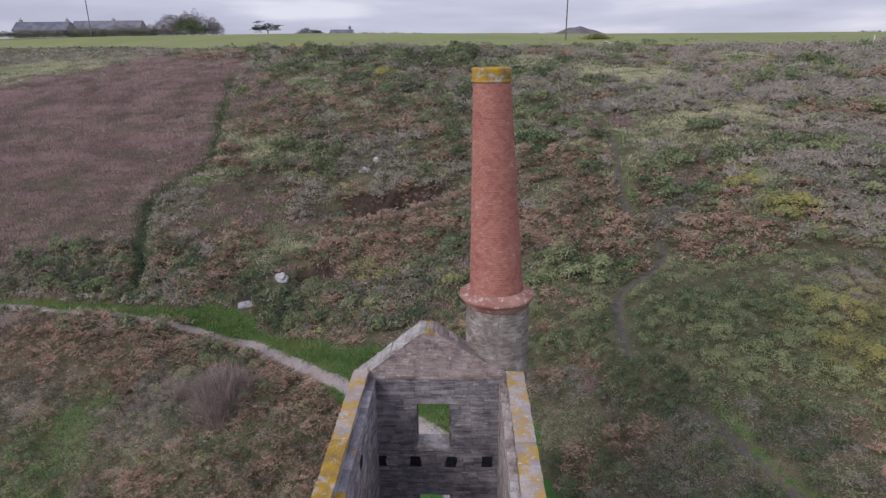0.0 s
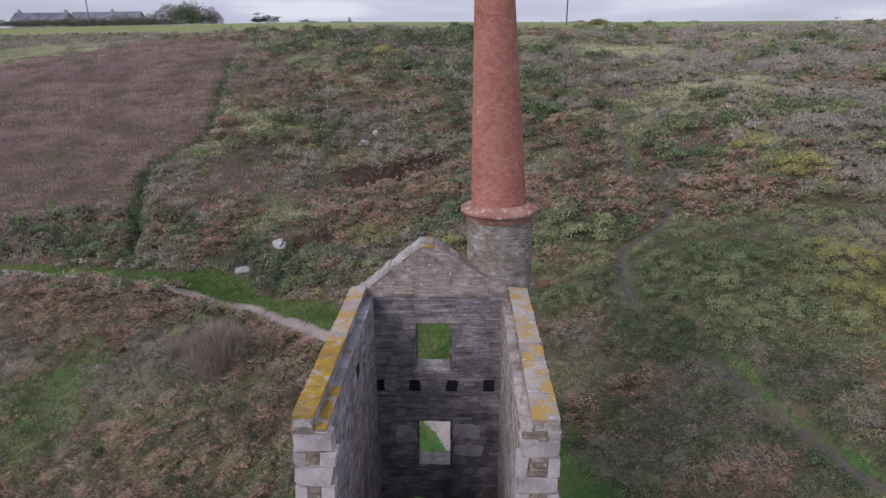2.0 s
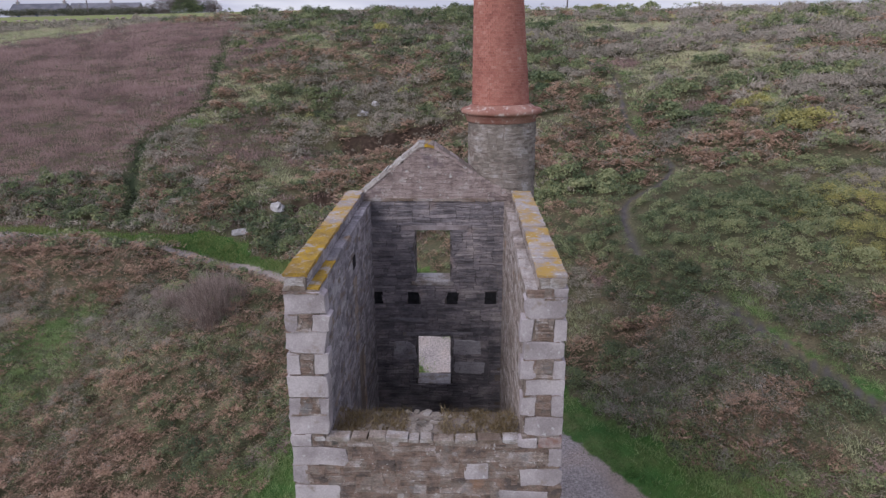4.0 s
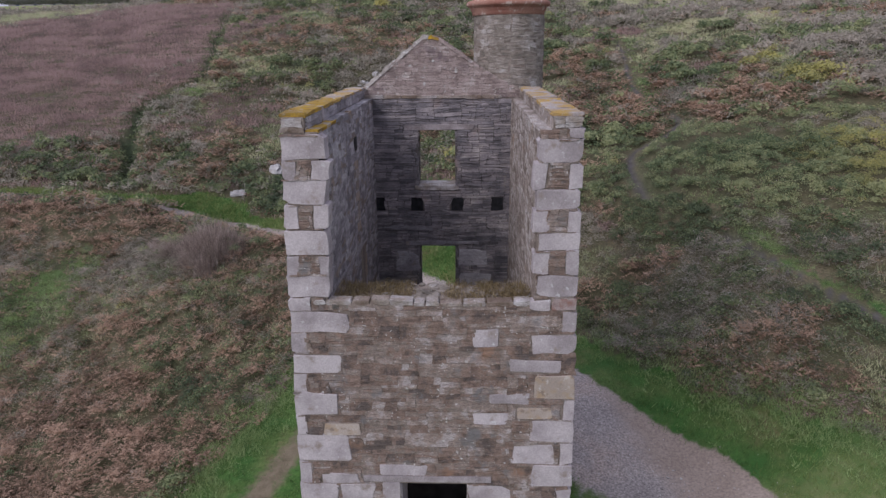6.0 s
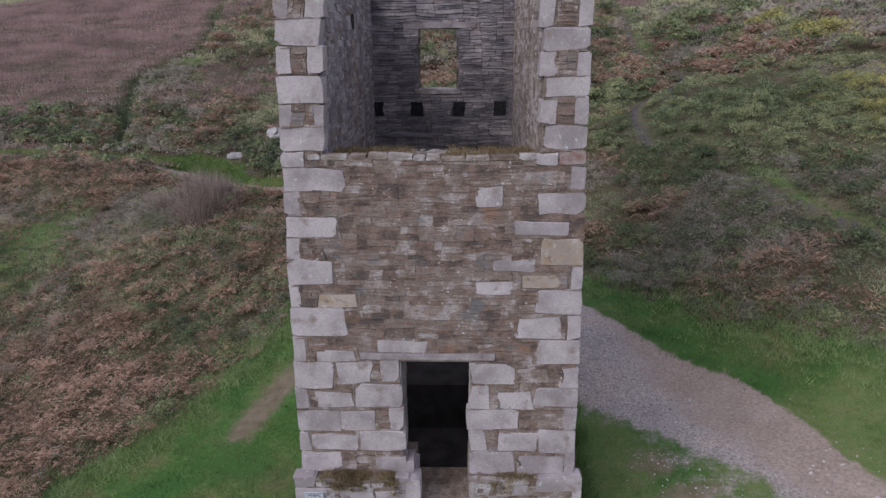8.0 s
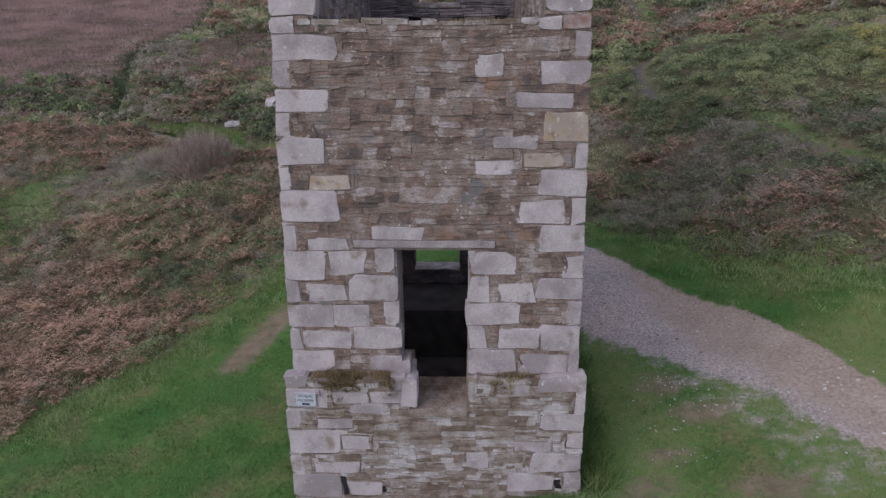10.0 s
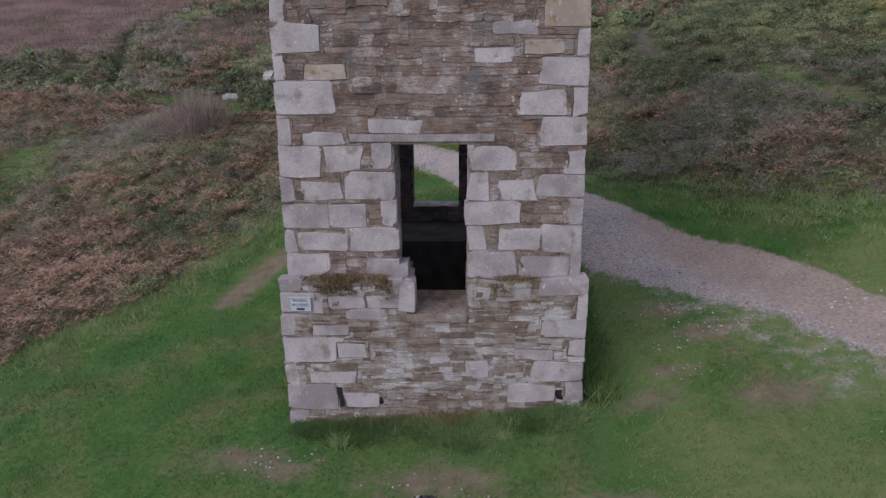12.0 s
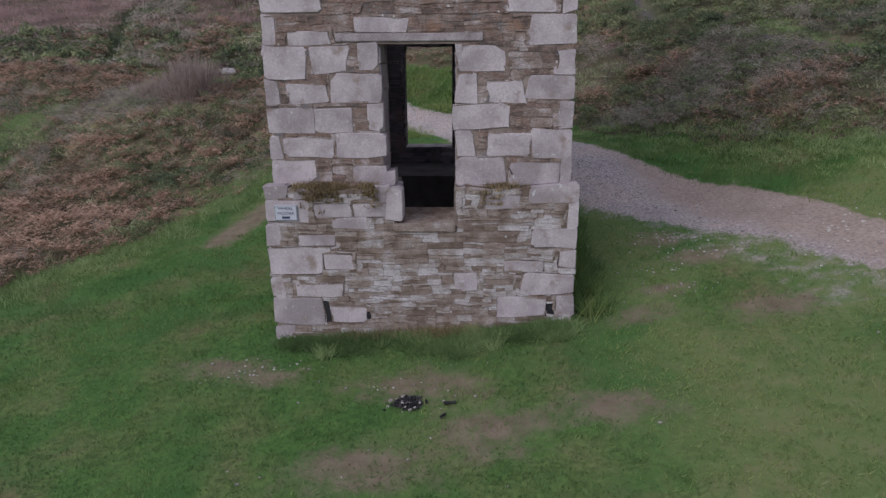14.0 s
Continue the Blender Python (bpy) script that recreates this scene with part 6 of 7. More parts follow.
FAR = {
    "rust": [bracken(prng, 3, 6, (0.3, 0.58), (0.16, 0.27)) for _ in range(8)],
    "dull": [blades(prng, 23, 0.46, (0.20, 0.55), 0.030, 0.14) for _ in range(8)],
    "heath": [mixed(tangle(prng, 11, 0.5, 0.40, (0.24, 0.48), 0.028), leafy(prng, 10, 0.45, 0.30, (0.11, 0.22))) for _ in range(8)],
    "green": [leafy(prng, 30, 0.50, 0.42, (0.11, 0.22)) for _ in range(8)],
    "yellow": [leafy(prng, 30, 0.50, 0.44, (0.10, 0.20)) for _ in range(6)],
    "bramble": [leafy(prng, 30, 0.50, 0.42, (0.11, 0.22)) for _ in range(6)],
    "pale": [blades(prng, 15, 0.28, (0.15, 0.50), 0.028, 0.25) for _ in range(6)],
    "lush": [blades(prng, 16, 0.28, (0.15, 0.5), 0.030, 0.22) for _ in range(6)],
}
NAMES = {
    "rust": ("rusty_bracken", "rust-brown dying bracken over the slope", "bracken"),
    "dull": ("faded_bracken", "dull purple-brown bracken covering the hillside", "bracken"),
    "heath": ("withered_heather", "grey-brown withered heather and dead stems", "heather"),
    "green": ("gorse_scrub", "dense olive-green gorse scrub on the slope", "gorse"),
    "yellow": ("flowering_gorse", "gorse bushes with yellow flowers", "gorse"),
    "bramble": ("bramble_patches", "dark green bramble thickets among bracken", "bramble"),
    "pale": ("pale_tussocks", "pale straw-green grass tussocks on the heath", "grass"),
    "lush": ("lush_grass", "long fresh green grass among the bracken", "grass"),
}
for k, kind in enumerate(KINDS):
    name, label, cat = NAMES[kind]
    for near, plants in ((True, TEMPLATES), (False, FAR)):
        sel = (kinds == k) & ((py < 27) == near)
        low = np.where(d_tr[sel] < 0.8, prng.uniform(0.4, 0.95, sel.sum()), 1.0)
        ground_z = land(px[sel], py[sel]) + crown[sel]
        scatter(name if near else "distant_" + name, label, kind, cat, plants[kind], px[sel], py[sel], (grow * lump)[sel] * low, hue[sel], z=ground_z, tall=np.where(upright[sel], 0.8, 1.0))

# single domed bushes that stand out of the heath
def domed_bush(name, label, kind, cx, cy, r, height, tone, n=80):
    a, q = prng.uniform(0, 2 * np.pi, n), np.sqrt(prng.uniform(0, 1, n))
    x, y = cx + r * q * np.cos(a), cy + 0.75 * r * q * np.sin(a)
    lobes = 0.55 + 0.7 * vnoise(x * 1.9 / (0.4 + 0.3 * r), y * 1.9 / (0.4 + 0.3 * r), 6)
    top = height * np.sqrt(1.03 - q ** 2) * lobes
    scatter(name, label, kind, "bush", TEMPLATES[kind], x, y, prng.uniform(0.22, 0.42, n) * (0.6 + 0.35 * r), tone + prng.normal(0, 0.15, n), z=land(x, y) - 0.1 + top * prng.uniform(0.15, 1.0, n) ** 0.5)


for cx, cy, r, h in ((29.5, 74.2, 2.7, 1.7), (45.5, 75.9, 2.2, 1.4), (48.0, 76.6, 1.2, 1.0), (11.0, 81.8, 3.0, 1.6), (13.4, 82.6, 1.6, 1.1), (1.5, 91.1, 4.0, 1.7), (-20.3, 90.9, 2.6, 1.8), (-18.5, 57.5, 1.3, 0.9), (21.0, 64.0, 1.6, 1.0), (41.0, 62.5, 1.6, 1.1), (-10.3, 47.0, 1.3, 0.9)):
    domed_bush("dark_gorse_bush", "dark green domed gorse bush on the heath", "bramble", cx, cy, r, h, 0.35)
for cx, cy, r, h in ((-27.3, 36.4, 1.6, 1.1), (-30.4, 36.1, 1.5, 0.9), (-25.3, 36.9, 1.3, 1.1), (-33.0, 35.8, 1.4, 0.8), (-28.8, 36.9, 1.0, 0.8), (10.2, 17.2, 0.65, 0.65), (9.5, 18.6, 0.9, 0.9), (8.7, 20.1, 0.8, 0.8), (10.9, 15.9, 0.5, 0.5)):
    domed_bush("bramble_bush", "dark green bramble bush on the slope", "bramble", cx, cy, r, h, 0.4)
for cx, cy, r, h in ((18.6, 21.5, 1.2, 0.7), (17.2, 20.0, 1.1, 0.7), (18.0, 18.7, 1.2, 0.8), (18.6, 16.9, 1.2, 0.8), (20.9, 32.3, 1.5, 1.2), (22.6, 31.6, 1.2, 1.1), (21.6, 30.8, 0.9, 0.8), (-6.8, 35.0, 1.1, 1.0), (-5.1, 33.4, 0.8, 0.7), (-8.3, 77.7, 2.6, 1.2), (-5.2, 77.0, 1.6, 1.0), (19.4, 17.6, 1.4, 0.9), (21.4, 19.2, 1.3, 0.9), (17.3, 21.5, 1.2, 0.8), (26.0, 62.5, 2.0, 1.2), (29.0, 63.0, 1.5, 1.0), (35.0, 76.5, 2.2, 1.0), (7.7, 51.5, 1.4, 0.8), (24.8, 21.8, 1.4, 0.9)):
    domed_bush("flowering_gorse_bush", "domed gorse bush with yellow flowers on the slope", "yellow", cx, cy, r, h, 0.50)

# bleached dead stems on the bank
bx, by = prng.uniform(6, 17, 4200), prng.uniform(8, 19, 4200)
ok = np.exp(-((bx - 10.8) / 3.2) ** 2 - ((by - 12.6) / 3.0) ** 2) > prng.uniform(0, 1, 4200)
cov = covers(bx, by)
ok &= (np.maximum(cov[0], cov[3]) < 0.3) & (polyline_distance(bx - 0.4, by, FOOTPATH)[0] > 1.0)
scatter("dead_stems", "bleached dead bramble stems tangled over the bank", "stick", "stems", [mixed(blades(prng, 5, 0.25, (0.15, 0.5), 0.0045, 0.35), tangle(prng, 5, 0.4, 0.55, (0.2, 0.45), 0.0035)) for _ in range(6)], bx[ok], by[ok], prng.uniform(0.7, 1.2, ok.sum()), prng.uniform(-0.1, 0.55, ok.sum()))

# leafless shrub on the mound by the track: twigs fanning from one root
n = 1500
a, r = prng.uniform(0, 2 * np.pi, n), prng.uniform(0, 1, n) ** 0.8
root = np.stack([1.0 * r * np.cos(a), 0.8 * r * np.sin(a), np.full(n, -0.1)], 1)
top = root + np.stack([0.3 * r * np.cos(a) + 0.2, 0.3 * r * np.sin(a), 1.45 * (1.05 - r ** 2) * prng.uniform(0.25, 1.15, n) + 0.15], 1) + prng.normal(0, 0.24, (n, 3)) * np.array((1, 1, 0.5))
foot = root + (top - root) * prng.uniform(0.0, 0.75, (n, 1))
wide = np.stack([np.cos(a * 7), np.sin(a * 7), np.zeros(n)], 1) * 0.010
fan = (np.stack([foot - wide, foot + wide, top], 1).reshape(-1, 3), np.arange(3 * n).reshape(-1, 3), np.repeat(prng.uniform(-0.4, 0.4, n), 3))
sx_, sy_ = np.array((-15.2, -16.3, -12.3, -12.9, -12.0, -13.5, -12.6, -13.2, -11.8, -14.3, -12.6)), np.array((21.9, 22.5, 19.1, 19.8, 20.3, 20.7, 21.0, 21.7, 21.6, 21.6, 22.4))
scatter("leafless_shrub", "grey-pink leafless shrub on the mound by the track", "twig", "shrub", [fan], sx_, sy_, np.array((0.7, 0.55, 0.75, 0.9, 1.0, 0.9, 1.2, 1.2, 0.9, 0.75, 1.0)), np.array((0.4, 0.42, 0.2, 0.24, 0.28, 0.3, 0.36, 0.4, 0.36, 0.34, 0.4)))

# turf: short blades, longer along the walls and verges
n = 40000
tx, ty = prng.uniform(-14, 16, n), prng.uniform(-7.5, 22, n)
cov = covers(tx, ty)
worn = bare_ground(tx, ty)
ok = (cov[3] > 0.5) & (cov[0] < 0.15 + 0.6 * prng.uniform(0, 1, n)) & (worn < 0.25 + 0.9 * prng.uniform(0, 1, n)) & ~((tx > -2.9) & (tx < 2.95) & (ty > -0.25) & (ty < 7.7)) & (np.hypot(tx - SX, ty - SY) > 1.15)
tx, ty = tx[ok], ty[ok]
edge_w = np.maximum(np.abs(tx) - 2.85, 0) + np.maximum(np.maximum(-0.2 - ty, ty - 7.7), 0)
tall = 0.22 + 0.6 * fbm(tx * 0.7, ty * 0.7, 60, 3) + 0.7 * np.exp(-(edge_w / 0.4) ** 2) + 0.5 * smoothstep(5.2, 8, tx) * smoothstep(2, 6, ty)
verge = polyline_distance(tx, ty, [(-11, 3), (-9.3, 5.3), (-7.9, 8.1), (-6.8, 10), (-6.2, 13.4)])[0]
tall += 0.8 * np.exp(-(verge / 1.0) ** 2)
scatter("turf", "short rough green turf round the ruin", "turf", "grass", [blades(prng, 10, 0.14, (0.05, 0.17), 0.010, 0.06) for _ in range(8)], tx, ty, np.full(len(tx), 1.0), 0.36 + 0.34 * thin_turf(tx, ty) + 0.8 * (fbm(tx * 0.45, ty * 0.45, 63, 3) - 0.5) + prng.normal(0, 0.06, len(tx)), tall=tall)
# verge along the far track
n = 26000
tx, ty = prng.uniform(-45, 2, n), prng.uniform(16, 36, n)
cov = covers(tx, ty)
ok = (cov[3] > 0.5) & (cov[0] < 0.3)
tx, ty = tx[ok], ty[ok]
scatter("verge_grass", "bright green grass verge beside the track", "turf", "grass", [blades(prng, 12, 0.22, (0.08, 0.30), 0.018, 0.14) for _ in range(6)], tx, ty, 0.7 + 1.1 * fbm(tx * 0.9, ty * 0.9, 68, 2), 0.75 + 0.7 * (fbm(tx * 0.4, ty * 0.4, 67, 3) - 0.5) + prng.normal(0, 0.08, len(tx)))

# dry grass on the broken wall top and the plinth ledge
n = 300
tx, ty = prng.uniform(-1.85, 1.8, n), prng.uniform(0.10, 1.08, n)
ok = np.abs(tx + 0.08) > 0.36
scatter("wall_top_grass", "dry grass growing on the broken wall top", "dry", "grass", [blades(prng, 20, 0.08, (0.03, 0.15), 0.009, 0.09) for _ in range(6)], tx[ok], ty[ok], prng.uniform(0.5, 1.1, ok.sum()), prng.uniform(0.0, 0.55, ok.sum()), z=np.full(ok.sum(), BOB + 0.02))
n = 95
tx = np.concatenate([prng.normal(-1.75, 0.28, 55), prng.normal(-0.95, 0.10, 24), prng.normal(1.55, 0.2, 16)])
scatter("ledge_grass", "brown moss and dry grass on the plinth ledge", "dry", "moss", [blades(prng, 18, 0.05, (0.04, 0.17), 0.008, 0.07) for _ in range(5)], tx, np.where(tx > 0, -0.06, prng.uniform(-0.20, -0.02, n)), np.full(n, 1.0), prng.uniform(0.05, 0.6, n), z=np.full(n, 3.03))
n = 90
tx = np.concatenate([prng.normal(-1.8, 0.22, 60), prng.normal(-0.85, 0.07, 18), prng.normal(1.3, 0.12, 12)])
scatter("wall_moss", "brown moss hanging over the plinth ledge", "dry", "moss", [blades(prng, 20, 0.05, (0.03, 0.13), 0.010, 0.05) for _ in range(5)], tx, np.full(n, -0.215), prng.uniform(0.7, 1.3, n), prng.uniform(0.0, 0.55, n), z=3.02 - np.abs(prng.normal(0, 0.13, n)))
n = 1500
tx, ty = prng.uniform(-2.75, 2.9, n), -0.26 - prng.uniform(0, 1, n)
deep = (0.30 + 0.95 * fbm(tx * 1.3, ty * 0 + 2.0, 64, 3)) * np.interp(tx, [-2.8, -2.2, -1.6, -0.4, 1.0, 2.3, 2.9], [0.25, 0.7, 1.0, 0.8, 1.05, 0.7, 0.45])
ok = -0.26 - ty < deep
tx, ty, rise = tx[ok], ty[ok], (1 - (-0.26 - ty[ok]) / deep[ok])
scatter("foot_tussocks", "long dark green grass banked against the wall foot", "lush", "grass", [blades(prng, 30, 0.09, (0.06, 0.24), 0.009, 0.13) for _ in range(6)], tx, ty, 0.65 + 0.6 * fbm(tx * 2.1, ty * 2.1, 66, 2), 0.26 + 1.1 * (fbm(tx * 1.6, ty * 1.6, 69, 2) - 0.5) + prng.normal(0, 0.08, len(tx)), tall=(0.25 + 0.6 * np.sqrt(rise)) * (0.6 + 0.9 * fbm(tx * 2.4, ty * 2.4, 70, 2)))
straw = ((-1.72, -0.95, 9, 0.10), (0.95, -0.55, 12, 0.14), (0.1, -0.45, 6, 0.15), (-0.5, -0.5, 5, 0.14), (1.6, -0.7, 5, 0.16))
tx, ty = (np.concatenate([prng.normal(q[a], q[3], q[2]) for q in straw]) for a in (0, 1))
ty, n = np.minimum(ty, -0.28), len(tx)
scatter("straw_tufts", "pale straw grass tufts beside the wall foot", "lush", "grass", [blades(prng, 34, 0.06, (0.12, 0.32), 0.008, 0.16) for _ in range(5)], tx, ty, prng.uniform(0.6, 1.0, n), prng.uniform(0.5, 0.9, n))
n = 60
tx = np.concatenate([prng.normal(-1.25, 0.25, 20), prng.normal(0.1, 0.25, 20), prng.normal(0.7, 0.3, 20)])
scatter("dead_foot_grass", "brown dead grass hanging at the wall foot", "dry", "grass", [blades(prng, 26, 0.07, (0.10, 0.32), 0.009, 0.14) for _ in range(5)], tx, prng.uniform(-0.45, -0.26, n), prng.uniform(0.7, 1.2, n), prng.uniform(0.0, 0.8, n))
n = 240
tx, ty = 3.05 + np.abs(prng.normal(0, 0.30, n)), prng.uniform(-0.1, 6.6, n)
scatter("wall_side_grass", "tall dark green grass along the side wall", "turf", "grass", [blades(prng, 34, 0.12, (0.15, 0.5), 0.012, 0.18) for _ in range(6)], tx, ty, prng.uniform(0.6, 1.2, n), prng.uniform(0.1, 0.7, n))
n = 900
e = rounded([(-11, 3), (-9.3, 5.3), (-7.9, 8.1), (-6.8, 10), (-6.2, 13.4)])
k = prng.integers(len(e), size=n)
tx, ty = np.array([e[i][0] for i in k]) + prng.normal(0.1, 0.5, n), np.array([e[i][1] for i in k]) + prng.normal(-0.1, 0.5, n)
scatter("bracken_edge_grass", "tall green grass along the edge of the bracken", "lush", "grass", [blades(prng, 30, 0.18, (0.08, 0.34), 0.011, 0.15) for _ in range(6)], tx, ty, prng.uniform(0.4, 0.9, n), prng.uniform(0.4, 1.0, n))
n = 900
e = rounded([(5.9, 13.6), (8.5, 9.7), (10, 8.1), (11.4, 6.5), (13, 4.5), (17, 1.5)])
k = prng.integers(len(e), size=n)
tx, ty = np.array([e[i][0] for i in k]) + prng.normal(0.0, 0.6, n), np.array([e[i][1] for i in k]) + prng.normal(0.0, 0.6, n)
scatter("bank_foot_grass", "tall green and straw grass along the foot of the bank", "lush", "grass", [blades(prng, 30, 0.18, (0.08, 0.30), 0.012, 0.14) for _ in range(6)], tx, ty, prng.uniform(0.5, 1.0, n), prng.uniform(0.35, 1.0, n))

# ---- boulders and loose stones ----
def boulder(name, at, size, material, seed, label, turn=0.0):
    bm = bmesh.new()
    bmesh.ops.create_icosphere(bm, subdivisions=3, radius=1.0)
    for v in bm.verts:
        d = noise.noise(v.co * 1.1 + Vector((seed, 0, 0))) * 0.6 + noise.noise(v.co * 2.7 + Vector((0, seed, 0))) * 0.3
        p = v.co * (1 + d)
        p = Vector((max(min(p.x, 0.9), -0.85), max(min(p.y, 0.8), -0.8), max(p.z, -0.6)))
        v.co = Vector((p.x * size[0], p.y * size[1], p.z * size[2]))
    ob = part(name, bm, material, None, label)
    z = float(land(at[0], at[1])[0])
    ob.matrix_world = pose(at[0], at[1], z + size[2] * 0.35, 0, 0, turn)
    return tagged(ob, category="rock")


boulder("boulder", (-15.3, 33.2), (0.62, 0.40, 0.26), M_BOULDER, 1.3, "pale quartz boulder on the grass verge", 15)
boulder("boulder", (-13.2, 35.7), (0.62, 0.36, 0.40), M_BOULDER, 5.1, "white pointed rock beside a dark hollow", -30)
boulder("boulder", (-9.1, 52.9), (0.6, 0.4, 0.3), M_BOULDER, 8.8, "pale rock showing through the heather")
boulder("boulder", (-8.0, 54.2), (0.42, 0.3, 0.28), M_BOULDER, 3.9, "small pale rock among heather")
boulder("boulder", (-5.0, 60.0), (0.3, 0.25, 0.25), M_BOULDER, 6.2, "small pale rock among gorse")
for k, (bx_, by_) in enumerate(((-5.9, 46.3), (-5.4, 46.7), (-5.0, 46.2), (-2.0, 46.0), (-1.2, 46.3), (-0.4, 46.1), (-3.1, 46.2))):
    boulder("quarry_stone", (bx_, by_), (0.20 + 0.05 * (k % 3), 0.16, 0.18), M_BOULDER, 2.0 + k, "pale loose stone under the quarry lip", 40 * k)


def pebble_field(name, label, places, sizes, material):
    cl = []
    for (x, y), s in zip(places, sizes):
        z = float(land(x, y)[0])
        a = random.uniform(0, 6.28)
        v = stone(-s, s, -s * 0.75, s * 0.75, random, gap=0.0, proud=s * 0.7, deep=s * 0.3, rough=0.35)
        w = np.stack([x + v[:, 0] * math.cos(a) - v[:, 1] * math.sin(a), y + v[:, 0] * math.sin(a) + v[:, 1] * math.cos(a), z + v[:, 2]], 1)
        cl.append((w, STONE_FACES))
    return tagged(joined(name, cl, material, None, label), label, "gravel")


random.seed(4)
places, sizes = [], []
for k in range(900):
    i = random.randrange(4, 60)
    (ax, ay), (bx_, by_) = TRACK[i], TRACK[i + 1]
    t = random.random()
    x, y = ax + (bx_ - ax) * t + random.gauss(0, 0.75), ay + (by_ - ay) * t + random.gauss(0, 0.75)
    if not (abs(x) < 3.1 and -0.4 < y < 8.0):
        places.append((x, y))
        sizes.append(random.uniform(0.010, 0.026) if random.random() < 0.95 else random.uniform(0.03, 0.05))
for cx, cy, n, s in ((5.0, 0.7, 30, 0.4), (5.9, 2.2, 60, 0.6), (5.7, 3.3, 130, 0.55), (4.9, 1.6, 25, 0.4), (-2.8, -1.5, 30, 0.5), (-3.5, -1.2, 12, 0.35), (0.0, -2.2, 24, 0.9), (0.3, -4.0, 30, 2.2)):
    for k in range(n):
        places.append((cx + random.gauss(0, s), min(cy + random.gauss(0, s * 0.45), 8) if cx > 3.5 else min(cy + random.gauss(0, s * 0.45), -0.5)))
        sizes.append(random.uniform(0.008, 0.026))
pebble_field("gravel", "scattered pale gravel and pebbles on track and turf", places, sizes, M_PEBBLE)

# burnt-out fire with charred sticks
fire = empty("burnt_fire", "burnt-out fire patch of charcoal and ash on turf", "fire remains")
z0 = float(land(-0.02, -2.65)[0])
bm = bmesh.new()
bmesh.ops.create_circle(bm, cap_ends=True, segments=22, radius=0.21)
for v in bm.verts:
    r = 1 + 0.35 * (noise.noise(v.co * 6) if v.co.length > 0.1 else 0)
    v.co = Vector((v.co.x * r * 1.15 - 0.02, v.co.y * r - 2.65, z0 + 0.025))
bmesh.ops.recalc_face_normals(bm, faces=bm.faces)
bmesh.ops.inset_region(bm, faces=bm.faces[:], thickness=0.10, depth=0.012)
ash = part("ash_bed", bm, M_ASH, fire, "dark grey ash bed")
random.seed(8)
for k in range(84):
    a, r = random.uniform(0, 6.28), abs(random.gauss(0, 0.13))
    x, y = -0.02 + r * math.cos(a) * 1.2, -2.65 + r * math.sin(a)
    s = random.uniform(0.010, 0.030)
    bm = bmesh.new()
    add_box(bm, -s * random.uniform(1, 2), s * 1.3, -s * 0.7, s * 0.7, -s * 0.5, s * 0.6, (-s, s, -s * 0.5, s * 0.5))
    ob = part("charcoal", bm, M_CHAR_HOLE if k % 5 else M_PEBBLE, fire, "" if k % 5 else "white ash-covered ember")
    ob.matrix_world = pose(x, y, z0 + 0.07 - r * 0.1, random.uniform(-20, 20), random.uniform(-20, 20), random.uniform(0, 360))
for (x, y, l, a) in ((0.62, -2.72, 0.10, 8), (0.52, -3.05, 0.06, 60)):
    bm = bmesh.new()
    bmesh.ops.create_cone(bm, cap_ends=True, segments=8, radius1=0.028, radius2=0.020, depth=l * 2)
    stick = part("charred_stick", bm, M_CHAR_HOLE, None, "short charred stick lying on the turf")
    stick.matrix_world = pose(x, y, float(land(x, y)[0]) + 0.045, 90, 0, a + 90)
    tagged(stick, category="stick", group="charred sticks")

# name plate on the plinth
plate = empty("name_plate", "small pale metal name plate fixed to the plinth", "sign")
bm = bmesh.new()
add_box(bm, -2.665, -2.245, -0.268, -0.245, 2.425, 2.715)
bmesh.ops.bevel(bm, geom=bm.edges[:], offset=0.005, segments=1, affect="EDGES")
part("plate", bm, M_SIGN, plate, "pale blue-grey painted plate")
bm = bmesh.new()
for x0, x1, z0, z1 in ((-2.655, -2.255, 2.700, 2.706), (-2.655, -2.255, 2.434, 2.440), (-2.655, -2.649, 2.440, 2.700), (-2.261, -2.255, 2.440, 2.700)):
    add_box(bm, x0, x1, -0.271, -0.2675, z0, z1)
part("border", bm, M_INK, plate, "dark blue border line")
for text, z, size in (("WHEAL", 2.625, 0.085), ("PROSPER", 2.535, 0.080)):
    cu = bpy.data.curves.new("lettering", "FONT")
    cu.body, cu.size, cu.align_x, cu.extrude = text, size, "CENTER", 0.001
    cu.materials.append(M_INK)
    ob = new("lettering", cu)
    ob.parent = plate
    ob.matrix_world = pose(-2.455, -0.270, z, 90, 0, 0)
bm = bmesh.new()
add_box(bm, -2.53, -2.38, -0.2712, -0.2675, 2.462, 2.505)
part("date_bar", bm, M_INK, plate, "dark unreadable line of lettering")

# dead upright stem on the bank
bm = bmesh.new()
ring, prev = [], None
for k in range(9):
    c = Vector((11.75 - 0.03 * k + 0.03 * math.sin(k), 10.3 + 0.02 * k, 3.9 + 0.17 * k))
    r = 0.028 * (1 - k / 11)
    vs = [bm.verts.new(c + Vector((r * math.cos(a), r * math.sin(a), 0))) for a in (0, 2.09, 4.19)]
    if prev:
        for i in range(3):
            bm.faces.new((prev[i], prev[(i + 1) % 3], vs[(i + 1) % 3], vs[i]))
    prev = vs
tagged(part("dead_stem", bm, M_VEG["stick"], None, "single bleached dead stem standing on the bank"), category="stem")

